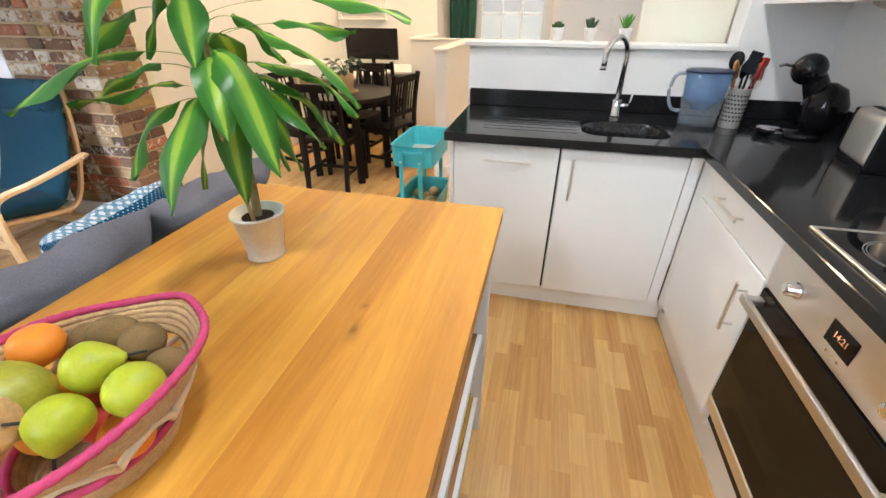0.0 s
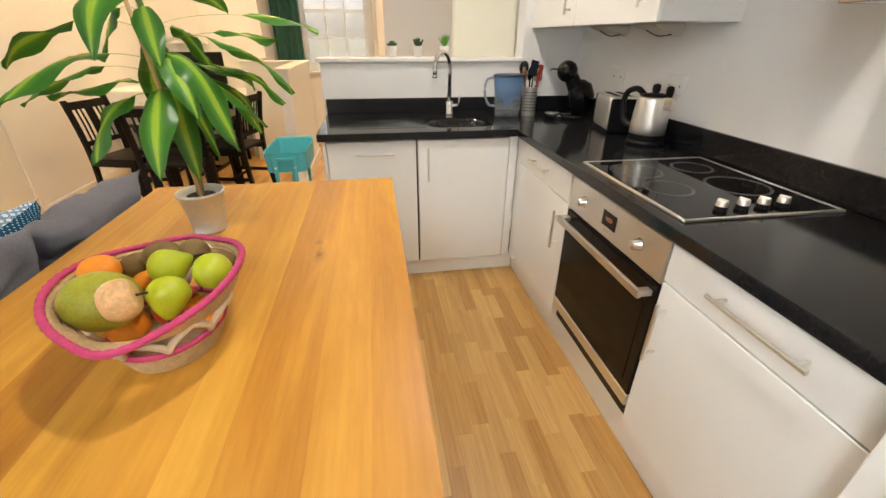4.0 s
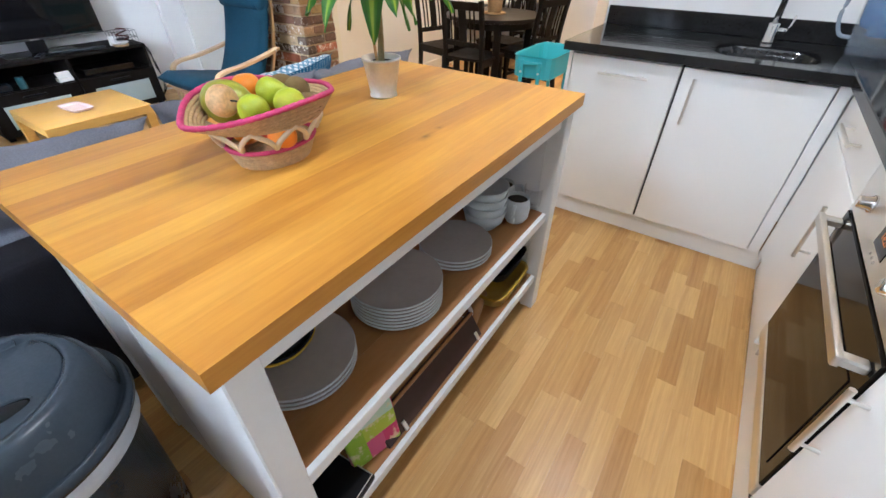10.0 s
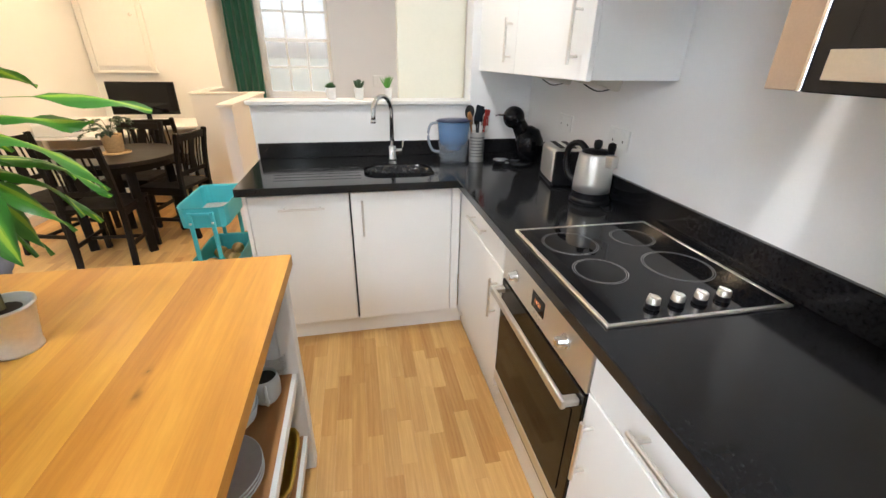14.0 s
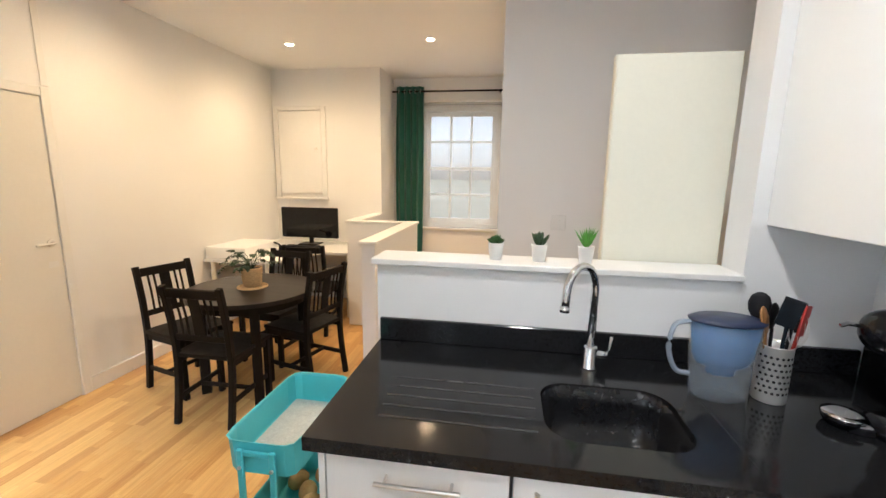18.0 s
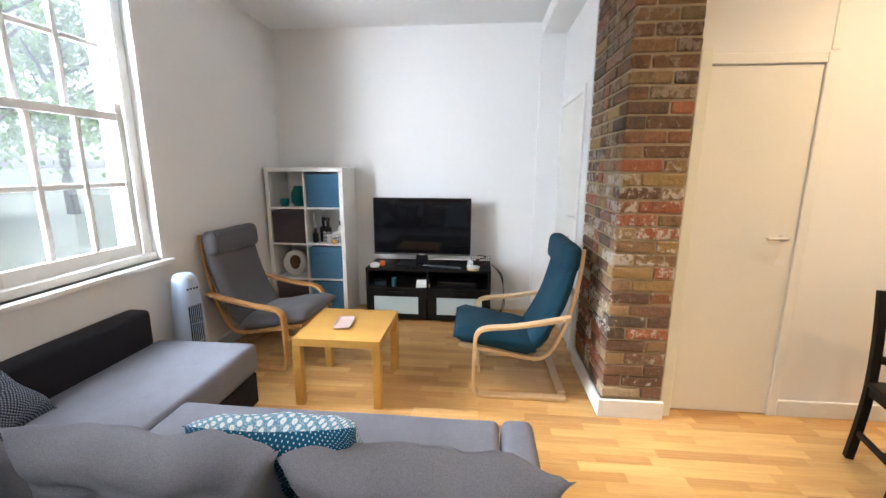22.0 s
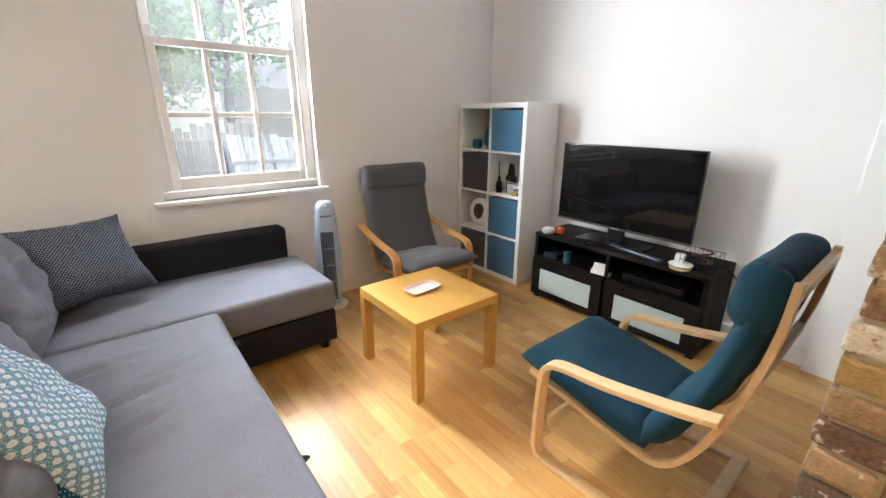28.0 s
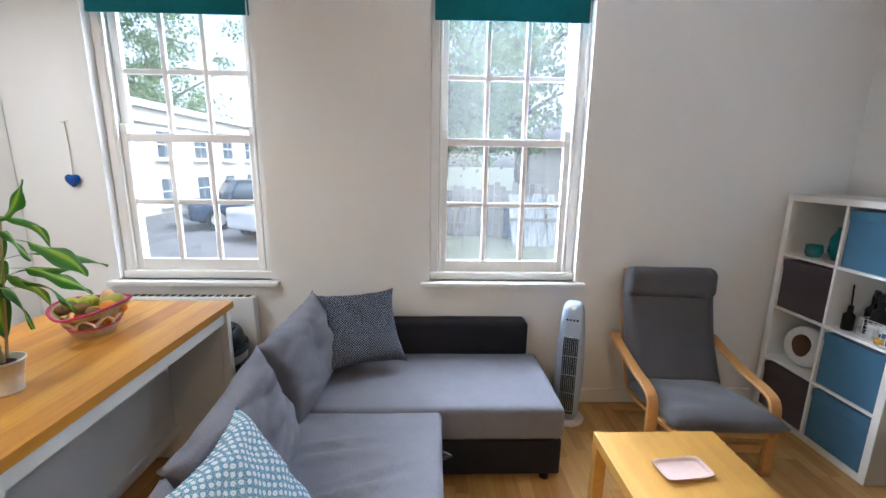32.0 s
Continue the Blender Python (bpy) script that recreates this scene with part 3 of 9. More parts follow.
# ---- sash windows, doors, trim ----
def sash_window(name, x0, x1, z0, z1, y, inward, label, blind_drop=0.0):
    """A six-over-six box sash set in the opening; inward is the way into the room (+1 or -1 along y)."""
    w = thing(name, ((x0 + x1) / 2, y, z0), 0 if inward > 0 else 180, label, "window", kind="structure")
    hw, h, mid = (x1 - x0) / 2, z1 - z0, 1.765 - z0 if z0 < 0.885 else (z1 - z0) / 2
    for side in (-1, 1):
        part("window_frame", box(side * hw - (0.0 if side < 0 else 0.055), side * hw + (0.055 if side < 0 else 0.0), -0.16, -0.06, 0.035, h - 0.001, 0.004), "trim", w)
        part("parting_bead", box(side * (hw - 0.065) - 0.008, side * (hw - 0.065) + 0.008, -0.075, -0.055, 0.036, h - 0.04, 0.003), "trim", w)
    part("window_frame", box(-hw + 0.055, hw - 0.055, -0.16, -0.06, h - 0.055, h - 0.001, 0.004), "trim", w)
    part("window_frame", box(-hw + 0.001, hw - 0.001, -0.18, -0.045, 0.001, 0.034, 0.004), "trim", w)
    aw = hw - 0.06
    for nm, yo, za, zb in (("upper_sash", -0.135, mid - 0.02, h - 0.06), ("lower_sash", -0.095, 0.036, mid + 0.02)):
        st, tr, br = 0.05, (0.05 if nm == "upper_sash" else 0.045), (0.045 if nm == "upper_sash" else 0.085)
        b = bmesh.new()
        for s in (-1, 1):
            xa, xb = sorted((s * aw, s * (aw - st)))
            box(xa, xb, yo - 0.018, yo + 0.018, za, zb, 0.003, bm=b)
        box(-aw + st, aw - st, yo - 0.018, yo + 0.018, zb - tr, zb, 0.003, bm=b)
        box(-aw + st, aw - st, yo - 0.018, yo + 0.018, za, za + br, 0.003, bm=b)
        sash = part(nm, b, "trim", w)
        gx0, gx1, gz0, gz1 = -aw + st, aw - st, za + br, zb - tr
        bar = 0.032
        for k in (1, 2):
            xk = gx0 + (gx1 - gx0) * k / 3
            part("glazing_bar", box(xk - bar / 2, xk + bar / 2, yo - 0.014, yo + 0.014, gz0, gz1, 0.005), "trim", sash)
        zk = (gz0 + gz1) / 2
        for k in range(3):
            xa, xb = gx0 + (gx1 - gx0) * k / 3 + (bar / 2 if k else 0), gx0 + (gx1 - gx0) * (k + 1) / 3 - (bar / 2 if k < 2 else 0)
            part("glazing_bar", box(xa, xb, yo - 0.013, yo + 0.013, zk - bar / 2, zk + bar / 2, 0.005), "trim", sash)
            for (za2, zb2) in ((gz0, zk - bar / 2), (zk + bar / 2, gz1)):
                g = part("pane", box(xa, xb, yo - 0.002, yo + 0.002, za2, zb2, 0), "pane", sash)
                g.visible_shadow = False
        if nm == "lower_sash":
            for s in (-1, 1):
                part("sash_lift", join(box(s * 0.2 - 0.022, s * 0.2 + 0.022, yo + 0.018, yo + 0.022, za + 0.018, za + 0.034, 0.002), moved(cyl(0.013, 0, 0.02, 0.010, 14, 0.003), pose(s * 0.2, yo + 0.02, za + 0.035, 90))), "white_plastic", sash, "white painted sash lift")
                xa, xb = sorted((s * aw, s * (aw - st)))
                hb = bmesh.new()
                box(xa, xb, yo - 0.018, yo + 0.012, zb, zb + 0.06, 0.008, 2, bm=hb)
                part("sash_horn", hb, "trim", sash)
            part("sash_lock", join(cyl(0.014, zb, zb + 0.016, 0.010, 12), rod((0, yo - 0.02, zb + 0.018), (0.0, yo + 0.02, zb + 0.026), 0.005)), "steel", sash, "small metal sash fastener")
    part("window_stool", box(-hw + 0.002, hw - 0.002, -0.075, -0.03, 0.0, 0.05, 0.004), "trim", w)
    part("window_sill", box(-hw - 0.055, hw + 0.055, -0.055, 0.05, -0.028, 0.0, 0.006, 2), "trim", w)
    return w


sash_window("window_1", *W1, WIN_Z0, WIN_Z1, YW, 1, "white painted six-over-six sash window above a heater")
sash_window("window_2", *W2, WIN_Z0, WIN_Z1, YW, 1, "white painted six-over-six sash window behind the sofa")
sash_window("window_3", *W3, *W3Z, 6.35, -1, "white painted sash window behind a pale roller blind")

M["blind_teal"] = fabric("teal_blind", (0.012, 0.13, 0.16), (0.02, 0.19, 0.22), weave=700, bump=0.2)
for _x0, _x1 in (W1, W2):
    rb = thing("roller_blind", ((_x0 + _x1) / 2, YW - 0.03, 2.60), 0, "teal fabric roller blind rolled up at the window head", "blind", "roller blinds at the windows")
    _h = (_x1 - _x0) / 2 - 0.012
    part("roll", moved(cyl(0.026, -_h, _h, seg=20), pose(0, 0, -0.005, 0, 90)), "blind_teal", rb, smooth=True)
    part("cloth", box(-_h + 0.01, _h - 0.01, 0.018, 0.021, -0.135, 0.0, 0.001), "blind_teal", rb)
    part("bottom_bar", box(-_h + 0.01, _h - 0.01, 0.014, 0.025, -0.155, -0.132, 0.004, 2), "blind_teal", rb)
    for _s in (-1, 1):
        part("bracket", box(_s * (_h + 0.006) - 0.004, _s * (_h + 0.006) + 0.004, -0.03, 0.03, -0.04, 0.03, 0.002), "white_plastic", rb)
    part("pull_cord", tube([(-_h + 0.02, 0.03, -0.02), (-_h + 0.012, 0.032, -0.5), (-_h + 0.015, 0.03, -1.05), (-_h + 0.022, 0.03, -1.10), (-_h + 0.03, 0.03, -1.05), (-_h + 0.026, 0.03, -0.4), (-_h + 0.02, 0.03, -0.02)], 0.0022, 6), "white_plastic", rb)

# pale sheer blind before the alcove window
_m, _nt, _bs = _nodes("sheer_blind")
_bs.inputs["Base Color"].default_value = (0.78, 0.77, 0.70, 1)
_bs.inputs["Roughness"].default_value = 0.9
_tr = _nt.nodes.new("ShaderNodeBsdfTranslucent")
_tr.inputs["Color"].default_value = (0.55, 0.55, 0.52, 1)
_tp = _nt.nodes.new("ShaderNodeBsdfTransparent")
_mx1, _mx2 = _nt.nodes.new("ShaderNodeMixShader"), _nt.nodes.new("ShaderNodeMixShader")
_mx1.inputs[0].default_value, _mx2.inputs[0].default_value = 0.40, 0.70
_nt.links.new(_bs.outputs[0], _mx1.inputs[1])
_nt.links.new(_tr.outputs[0], _mx1.inputs[2])
_nt.links.new(_mx1.outputs[0], _mx2.inputs[1])
_nt.links.new(_tp.outputs[0], _mx2.inputs[2])
_nt.links.new(_mx2.outputs[0], _nt.nodes["Material Output"].inputs["Surface"])
M["blind_sheer"] = _m
sb = thing("roller_blind", (-0.535, 6.33, 2.47), 0, "pale translucent roller blind drawn down over a window", "blind")
part("cloth", box(-0.53, 0.53, -0.0006, 0.0006, -1.60, 0.0, 0), "blind_sheer", sb)
part("roll", moved(cyl(0.02, -0.535, 0.535, seg=16), pose(0, 0, 0.01, 0, 90)), "blind_sheer", sb, smooth=True)
part("headrail", box(-0.54, 0.54, -0.028, 0.015, 0.025, 0.06, 0.004), "trim", sb)
part("bottom_bar", box(-0.53, 0.53, -0.006, 0.006, -1.622, -1.598, 0.003), "cream", sb)


M["doorpaint"] = mat("door_paint", (0.78, 0.76, 0.70), 0.45, var=0.03, scale=1.5, grain=60, bump=0.05, ws=True)


HZ = 1.095


def door(name, m, width, height, label, handle_side=1, frame_sides=(-1, 1), ajar=0):
    """A flush door in its frame; local x along the wall, y into the room."""
    d = thing(name, (0, 0, 0), 0, label, "door", kind="structure")
    d.matrix_world = m
    leaf = part("door_leaf", box(-width / 2 + 0.002, width / 2 - 0.002, -0.040, 0.003, 0.008, height - 0.003, 0.002), "doorpaint", d)
    for s in frame_sides:
        xa, xb = sorted((s * width / 2, s * (width / 2 + 0.055)))
        part("architrave", box(xa, xb, 0.0005, 0.016, 0, height + 0.055, 0.004), "trim", d)
    part("architrave", box(-width / 2, width / 2, 0.0005, 0.016, height, height + 0.055, 0.004), "trim", d)
    hx = handle_side * (width / 2 - 0.06)
    hd = part("door_handle", moved(cyl(0.026, 0, 0.008, 0.024, 24, 0.002), pose(hx, 0.003, HZ, -90)), "steel", d, "brushed steel lever handle")
    sgn = -handle_side
    part("lever", tube(smooth_line([(hx, 0.004, HZ), (hx, 0.036, HZ), (hx + sgn * 0.012, 0.048, HZ), (hx + sgn * 0.06, 0.050, HZ), (hx + sgn * 0.115, 0.046, HZ - 0.002)], 4), 0.0085, 10), "steel", hd, smooth=True)
    part("latch_plate", box(hx - 0.03, hx + 0.03, 0.0025, 0.0042, HZ - 0.16, HZ - 0.12, 0.001), "trim", d)
    return d


door("door_1", pose(-2.795, (D1[0] + D1[1]) / 2, 0, 0, 0, -90), D1[1] - D1[0], 2.01, "cream flush door beside the exposed brick pier", -1, (-1,))
door("door_2", pose((D2[0] + D2[1]) / 2, 2.17, 0, 0, 0, 180), D2[1] - D2[0], 2.025, "cream flush door behind the blue armchair", -1)
structure("trim_door_panel", box(-2.795, -2.788, 3.19, 3.235, 2.075, ZC, 0.003), "trim", "white vertical trim above the door", "trim")
structure("trim_pier_edge", box(-2.79, -2.712, 2.522, 2.583, 0.0, 2.07, 0.003), "cream", "cream timber lining between brick and door", "trim")

# skirting boards
for _a in ((-4.55, -4.535, 0.122, 1.95), (-4.13, -0.0, YW, YW + 0.015),  (-2.795, -2.78, D1[1] + 0.056, 5.78), (-2.78, -1.50, 5.765, 5.78),
           (-0.905, -0.89, 3.62, 4.87), (-0.79, -0.775, 3.62, 4.97), (-1.42, 0.05, 6.335, 6.35), (-0.405, -0.39, 2.45, 2.60), (-0.89, -0.79, 3.605, 3.62)):
    structure("baseboard", box(*_a, 0, 0.105, 0.004), "trim", "white painted skirting board", "baseboard")
structure("baseboard", box(-3.42, -2.668, 2.148, 2.168, 0, 0.115, 0.004), "trim", "white painted skirting round the brick pier", "baseboard")
structure("baseboard", box(-2.688, -2.668, 2.168, 2.525, 0, 0.115, 0.004), "trim", "white painted skirting round the brick pier", "baseboard")

# small cupboard door on the chimney breast
cp = thing("wall_cupboard", (-2.44, 5.78, 1.31), 0, "small white cupboard door set in the wall above a desk", "cupboard")
part("door", box(-0.275, 0.275, -0.022, -0.002, 0.02, 1.01, 0.003), "trim", cp)
for _a in ((-0.335, -0.28, -0.03, 1.06), (0.28, 0.335, -0.03, 1.06)):
    part("frame", box(_a[0], _a[1], -0.03, -0.001, _a[2], _a[3], 0.004), "trim", cp)
part("frame", box(-0.28, 0.28, -0.03, -0.001, 1.015, 1.06, 0.004), "trim", cp)
part("sill", box(-0.35, 0.35, -0.045, -0.001, -0.055, -0.031, 0.004), "trim", cp)
part("knob", moved(lathe([(0.0, -0.012), (0.008, -0.012), (0.007, 0.0), (0.018, 0.008), (0.02, 0.018), (0.012, 0.026), (0.0, 0.027)], 16), pose(0.215, -0.034, 0.56, 90)), "steel", cp, smooth=True)

# electric heater below window 1
ht = thing("panel_heater", (-0.37, YW, 0.245), 0, "white electric panel heater under the window", "heater")
part("body", box(-0.38, 0.42, 0.02, 0.085, 0, 0.54, 0.01, 2), "white_plastic", ht)
for _k in range(16):
    part("grille_slot", box(-0.35 + _k * 0.047, -0.32 + _k * 0.047, 0.035, 0.07, 0.5402, 0.5422, 0), "gap", ht)
for _x in (-0.2, 0.25):
    part("bracket", box(_x - 0.02, _x + 0.02, 0.001, 0.02, 0.1, 0.45, 0.002), "steel", ht)

# blue glass heart on a string
hh = thing("hanging_heart", (0.30, YW, 1.50), 0, "blue glass heart hanging on a string by the window", "ornament")
hb = bmesh.new()
bmesh.ops.create_uvsphere(hb, u_segments=20, v_segments=14, radius=0.04)
for v in hb.verts:
    u, w = v.co.x / 0.04, v.co.z / 0.04
    v.co = Vector((0.045 * u, 0.016 + 0.45 * v.co.y, 0.04 * (w * 0.9 + 0.45 * abs(u) ** 0.8 - 0.15)))
part("heart", hb, mat("blue_glass", (0.01, 0.07, 0.32), 0.08, var=0.2, bump=0), hh, smooth=True)
part("string", tube([(0, 0.01, 0.03), (-0.004, 0.008, 0.16), (0.002, 0.006, 0.34)], 0.0025, 6), mat("twine", (0.45, 0.38, 0.28), 0.9), hh)
part("hook", rod((-0.02, 0.004, 0.35), (0.02, 0.012, 0.338), 0.003), "steel", hh)

# downlights
M["lampglow"] = glow("lamp_face", (1.0, 0.8, 0.52), 9.0)
for _x, _y in DINING_SPOTS + KITCHEN_SPOTS:
    dl = thing("downlight", (_x, _y, ZC), 0, "round recessed ceiling downlight, lit warm", "ceiling light", "downlights in the ceiling")
    part("bezel", lathe([(0.032, -0.001), (0.044, -0.006), (0.047, -0.002), (0.047, 0.0)], 24, close_bottom=False), "white_plastic", dl)
    part("lamp", cyl(0.031, -0.003, -0.0015, seg=24), "lampglow", dl)


# ---- kitchen ----
def bar_handle(parent, x, y, z, length, way, out):
    """A steel bar on two posts; way: its direction, out: away from the front."""
    way, out = Vector(way), Vector(out)
    c = Vector((x, y, z))
    b = rod(c + out * 0.034 - way * length / 2, c + out * 0.034 + way * length / 2, 0.006)
    for s in (-1, 1):
        join(b, rod(c + way * s * (length / 2 - 0.025), c + out * 0.034 + way * s * (length / 2 - 0.025), 0.0045, 8))
    return part("handle", b, "steel", parent, "brushed steel bar handle", smooth=False)


def front(parent, name, a, hspec=None):
    d = part(name, box(*a, 0.0025), "unit", parent)
    if hspec:
        bar_handle(d, *hspec)
    return d


K = (0, 0, 0)
NX, NY = (-1, 0, 0), (0, -1, 0)
# sink run: fronts look along -y
u = thing("dishwasher", K, 0, "integrated dishwasher behind a plain white door", "dishwasher", "white kitchen units")
part("body", box(-0.34, 0.135, 1.872, 2.43, 0.10, 0.868, 0.001), "unit", u)
front(u, "door", (-0.34, 0.137, 1.85, 1.870, 0.105, 0.855), (-0.09, 1.85, 0.79, 0.22, (1, 0, 0), NY))
u = thing("sink_cabinet", K, 0, "white sink cabinet with one plain door", "cabinet", "white kitchen units")
part("body", box(0.147, 0.675, 1.872, 2.43, 0.10, 0.60, 0.001), "unit", u)
front(u, "door", (0.147, 0.668, 1.85, 1.870, 0.105, 0.855), (0.202, 1.85, 0.725, 0.19, (0, 0, 1), NY))
part("filler", box(0.673, 0.718, 1.852, 1.872, 0.105, 0.866, 0.001), "unit", u)
part("side_gap", box(0.1385, 0.1455, 1.866, 1.90, 0.105, 0.866, 0), "gap", u)
u = thing("end_panel", K, 0, "white side panel closing the run of units", "panel")
part("board", box(-0.362, -0.344, 1.85, 2.45, 0.0, 0.868, 0.001), "unit", u)
# hob run: fronts look along -x
u = thing("corner_cabinet", K, 0, "white corner unit with a drawer over a door", "cabinet", "white kitchen units")
part("body", box(0.742, 1.30, 1.148, 1.84, 0.10, 0.868, 0.001), "unit", u)
front(u, "drawer", (0.72, 0.740, 1.15, 1.768, 0.727, 0.855), (0.72, 1.475, 0.80, 0.22, (0, 1, 0), NX))
front(u, "door", (0.72, 0.740, 1.15, 1.768, 0.145, 0.722), (0.72, 1.203, 0.58, 0.18, (0, 0, 1), NX))
part("filler", box(0.722, 0.742, 1.773, 1.850, 0.105, 0.866, 0.001), "unit", u)
u = thing("drawer_cabinet", K, 0, "white base unit with a drawer over a door", "cabinet", "white kitchen units")
part("body", box(0.742, 1.30, -0.078, 0.508, 0.10, 0.868, 0.001), "unit", u)
front(u, "drawer", (0.72, 0.740, -0.078, 0.508, 0.733, 0.855), (0.72, 0.195, 0.805, 0.26, (0, 1, 0), NX))
front(u, "door", (0.72, 0.740, -0.078, 0.508, 0.145, 0.728), (0.72, 0.462, 0.58, 0.20, (0, 0, 1), NX))
u = thing("plinth", K, 0, "white plinth board under the kitchen units", "plinth")
part("board", box(-0.34, 0.75, 1.874, 1.890, 0.0, 0.10, 0.001), "unit", u)
part("board", box(0.752, 0.768, -0.078, 1.874, 0.0, 0.14, 0.001), "unit", u)

# oven
o = thing("built_in_oven", (0.72, 0.825, 0), 0, "stainless steel built-in oven with a black glass door", "oven")
part("body", box(0.02, 0.55, -0.31, 0.31, 0.145, 0.865, 0.001), "blackplastic", o)
cpn = part("control_panel", box(-0.003, 0.018, -0.312, 0.312, 0.715, 0.855, 0.003), "steel", o, "brushed steel control panel")
for _y in (-0.185, 0.185):
    kb = part("knob", moved(lathe([(0.0, 0.0), (0.022, 0.0), (0.022, 0.006), (0.017, 0.009), (0.0155, 0.028), (0.012, 0.031), (0.0, 0.031)], 24), pose(-0.003, _y, 0.785, 0, -90)), "chrome", cpn, smooth=True)
dsp = part("display", box(-0.005, -0.002, -0.045, 0.045, 0.757, 0.813, 0.001), "blackglass", cpn)
part("digits", moved(text_mesh("14:21", 0.022, 0.0004), pose(-0.0056, 0.0, 0.787, 90, 0, -90)), glow("clock_digits", (1.0, 0.4, 0.15), 0.009), dsp)
for _k in (-1, 0, 1):
    part("button", moved(cyl(0.004, 0, 0.002, seg=10), pose(-0.003, 0.0 + _k * 0.02, 0.742, 0, -90)), "chrome", cpn)
dr = part("oven_door", box(-0.004, 0.018, -0.312, 0.312, 0.262, 0.708, 0.003), "ovenglass", o, "black glass oven door")
part("door_trim", box(-0.006, 0.016, -0.312, 0.312, 0.212, 0.260, 0.003), "steel", o, "brushed steel strip below the glass")
part("inner_frame", box(-0.0062, -0.0042, -0.27, 0.27, 0.30, 0.62, 0), mat("oven_window", (0.014, 0.010, 0.007), 0.05, bump=0, spec=0.16), dr)
hbm = bmesh.new()
box(-0.058, -0.043, -0.30, 0.30, 0.661, 0.688, 0.005, 2, bm=hbm)
for _y in (-0.285, 0.285):
    box(-0.05, -0.004, _y - 0.014, _y + 0.014, 0.664, 0.685, 0.004, bm=hbm)
part("door_handle", hbm, mat("dull_steel", (0.62, 0.60, 0.57), 0.34, 1.0, var=0.06, scale=6, grain=220, bump=0.03), o, "broad brushed steel handle")

# worktop and upstand
wt = thing("worktop", K, 0, "polished black granite worktop with a drainer and cut-out sink", "worktop")
WX0, WY0 = -0.378, 1.80
SX, SY = (0.225, 0.60), (1.90, 2.20)
for _a in ((WX0, SX[0], WY0, 2.45), (SX[1], 0.69, WY0, 2.45), (SX[0], SX[1], WY0, SY[0]), (SX[0], SX[1], SY[1], 2.45)):
    part("slab", box(*_a, 0.872, 0.91, 0), "granite", wt)
part("slab", box(0.69, 1.31, -0.078, 2.45, 0.872, 0.91, 0.003), "granite", wt)
for _sx, _qx in ((-1, SX[0]), (1, SX[1])):
    for _sy, _qy in ((-1, SY[0]), (1, SY[1])):
        # rounded corners of the sink cut-out
        _cb = bmesh.new()
        _rd = 0.085
        _pts = [(_qx, _qy)] + [(_qx - _sx * _rd * (1 - math.sin(a)), _qy - _sy * _rd * (1 - math.cos(a))) for a in [math.pi / 2 * k / 8 for k in range(9)]]
        _lo = [_cb.verts.new((x, y, 0.872)) for x, y in _pts]
        _hi = [_cb.verts.new((x, y, 0.9098)) for x, y in _pts]
        _cb.faces.new(_lo)
        _cb.faces.new(_hi)
        for k in range(len(_pts)):
            q = (k + 1) % len(_pts)
            _cb.faces.new((_lo[k], _lo[q], _hi[q], _hi[k]))
        bmesh.ops.recalc_face_normals(_cb, faces=_cb.faces)
        part("slab_corner", _cb, "granite", wt)
for _k in range(5):
    yk = 1.925 + 0.055 * _k
    part("drainer_groove", box(-0.22 - 0.004 * _k, 0.205, yk - 0.004, yk + 0.004, 0.9098, 0.9112, 0.0006), mat("groove_granite", (0.03, 0.03, 0.032), 0.25, var=0.3, bump=0.02), wt)
part("upstand", box(WX0 + 0.003, 1.292, 2.432, 2.4495, 0.911, 1.0, 0.002), "granite", wt)
part("upstand", box(1.292, 1.3095, -0.078, 2.432, 0.911, 1.02, 0.002), "granite", wt)

# sink and tap
sk = thing("sink", (0.4125, 2.05, 0.91), 0, "dark undermounted sink bowl with rounded corners", "sink")
b = bmesh.new()
rings = []
for (ins, z, rad) in ((-0.012, -0.004, 0.09), (0.0, -0.006, 0.085), (0.008, -0.06, 0.08), (0.018, -0.16, 0.075), (0.06, -0.175, 0.05)):
    hx, hy = 0.19 - ins, 0.15 - ins
    ring = []
    for q in range(4):
        cx, cy = (1, -1, -1, 1)[q] * (hx - rad), (1, 1, -1, -1)[q] * (hy - rad)
        for k in range(7):
            a = math.pi / 2 * (q + k / 6)
            ring.append(b.verts.new((cx + rad * math.cos(a), cy + rad * math.sin(a), z)))
    rings.append(ring)
for p, q in zip(rings, rings[1:]):
    for k in range(len(p)):
        b.faces.new((p[k], p[(k + 1) % len(p)], q[(k + 1) % len(p)], q[k]))
b.faces.new(rings[-1])
bmesh.ops.recalc_face_normals(b, faces=b.faces)
bmesh.ops.reverse_faces(b, faces=b.faces)
part("bowl", b, mat("sink_black", (0.012, 0.012, 0.013), 0.16, var=0.2, bump=0.01), sk, smooth=True)
part("plughole", lathe([(0.0, -0.1745), (0.022, -0.1745), (0.03, -0.172), (0.04, -0.173)], 20), "chrome", sk)
tp = thing("kitchen_tap", (0.405, 2.33, 0.91), 0, "chrome swan-neck mixer tap beside the sink", "tap")
part("base", lathe([(0.0, 0.0), (0.027, 0.0), (0.027, 0.006), (0.023, 0.01), (0.023, 0.075), (0.02, 0.08), (0.0, 0.08)], 24), "chrome", tp, smooth=True)
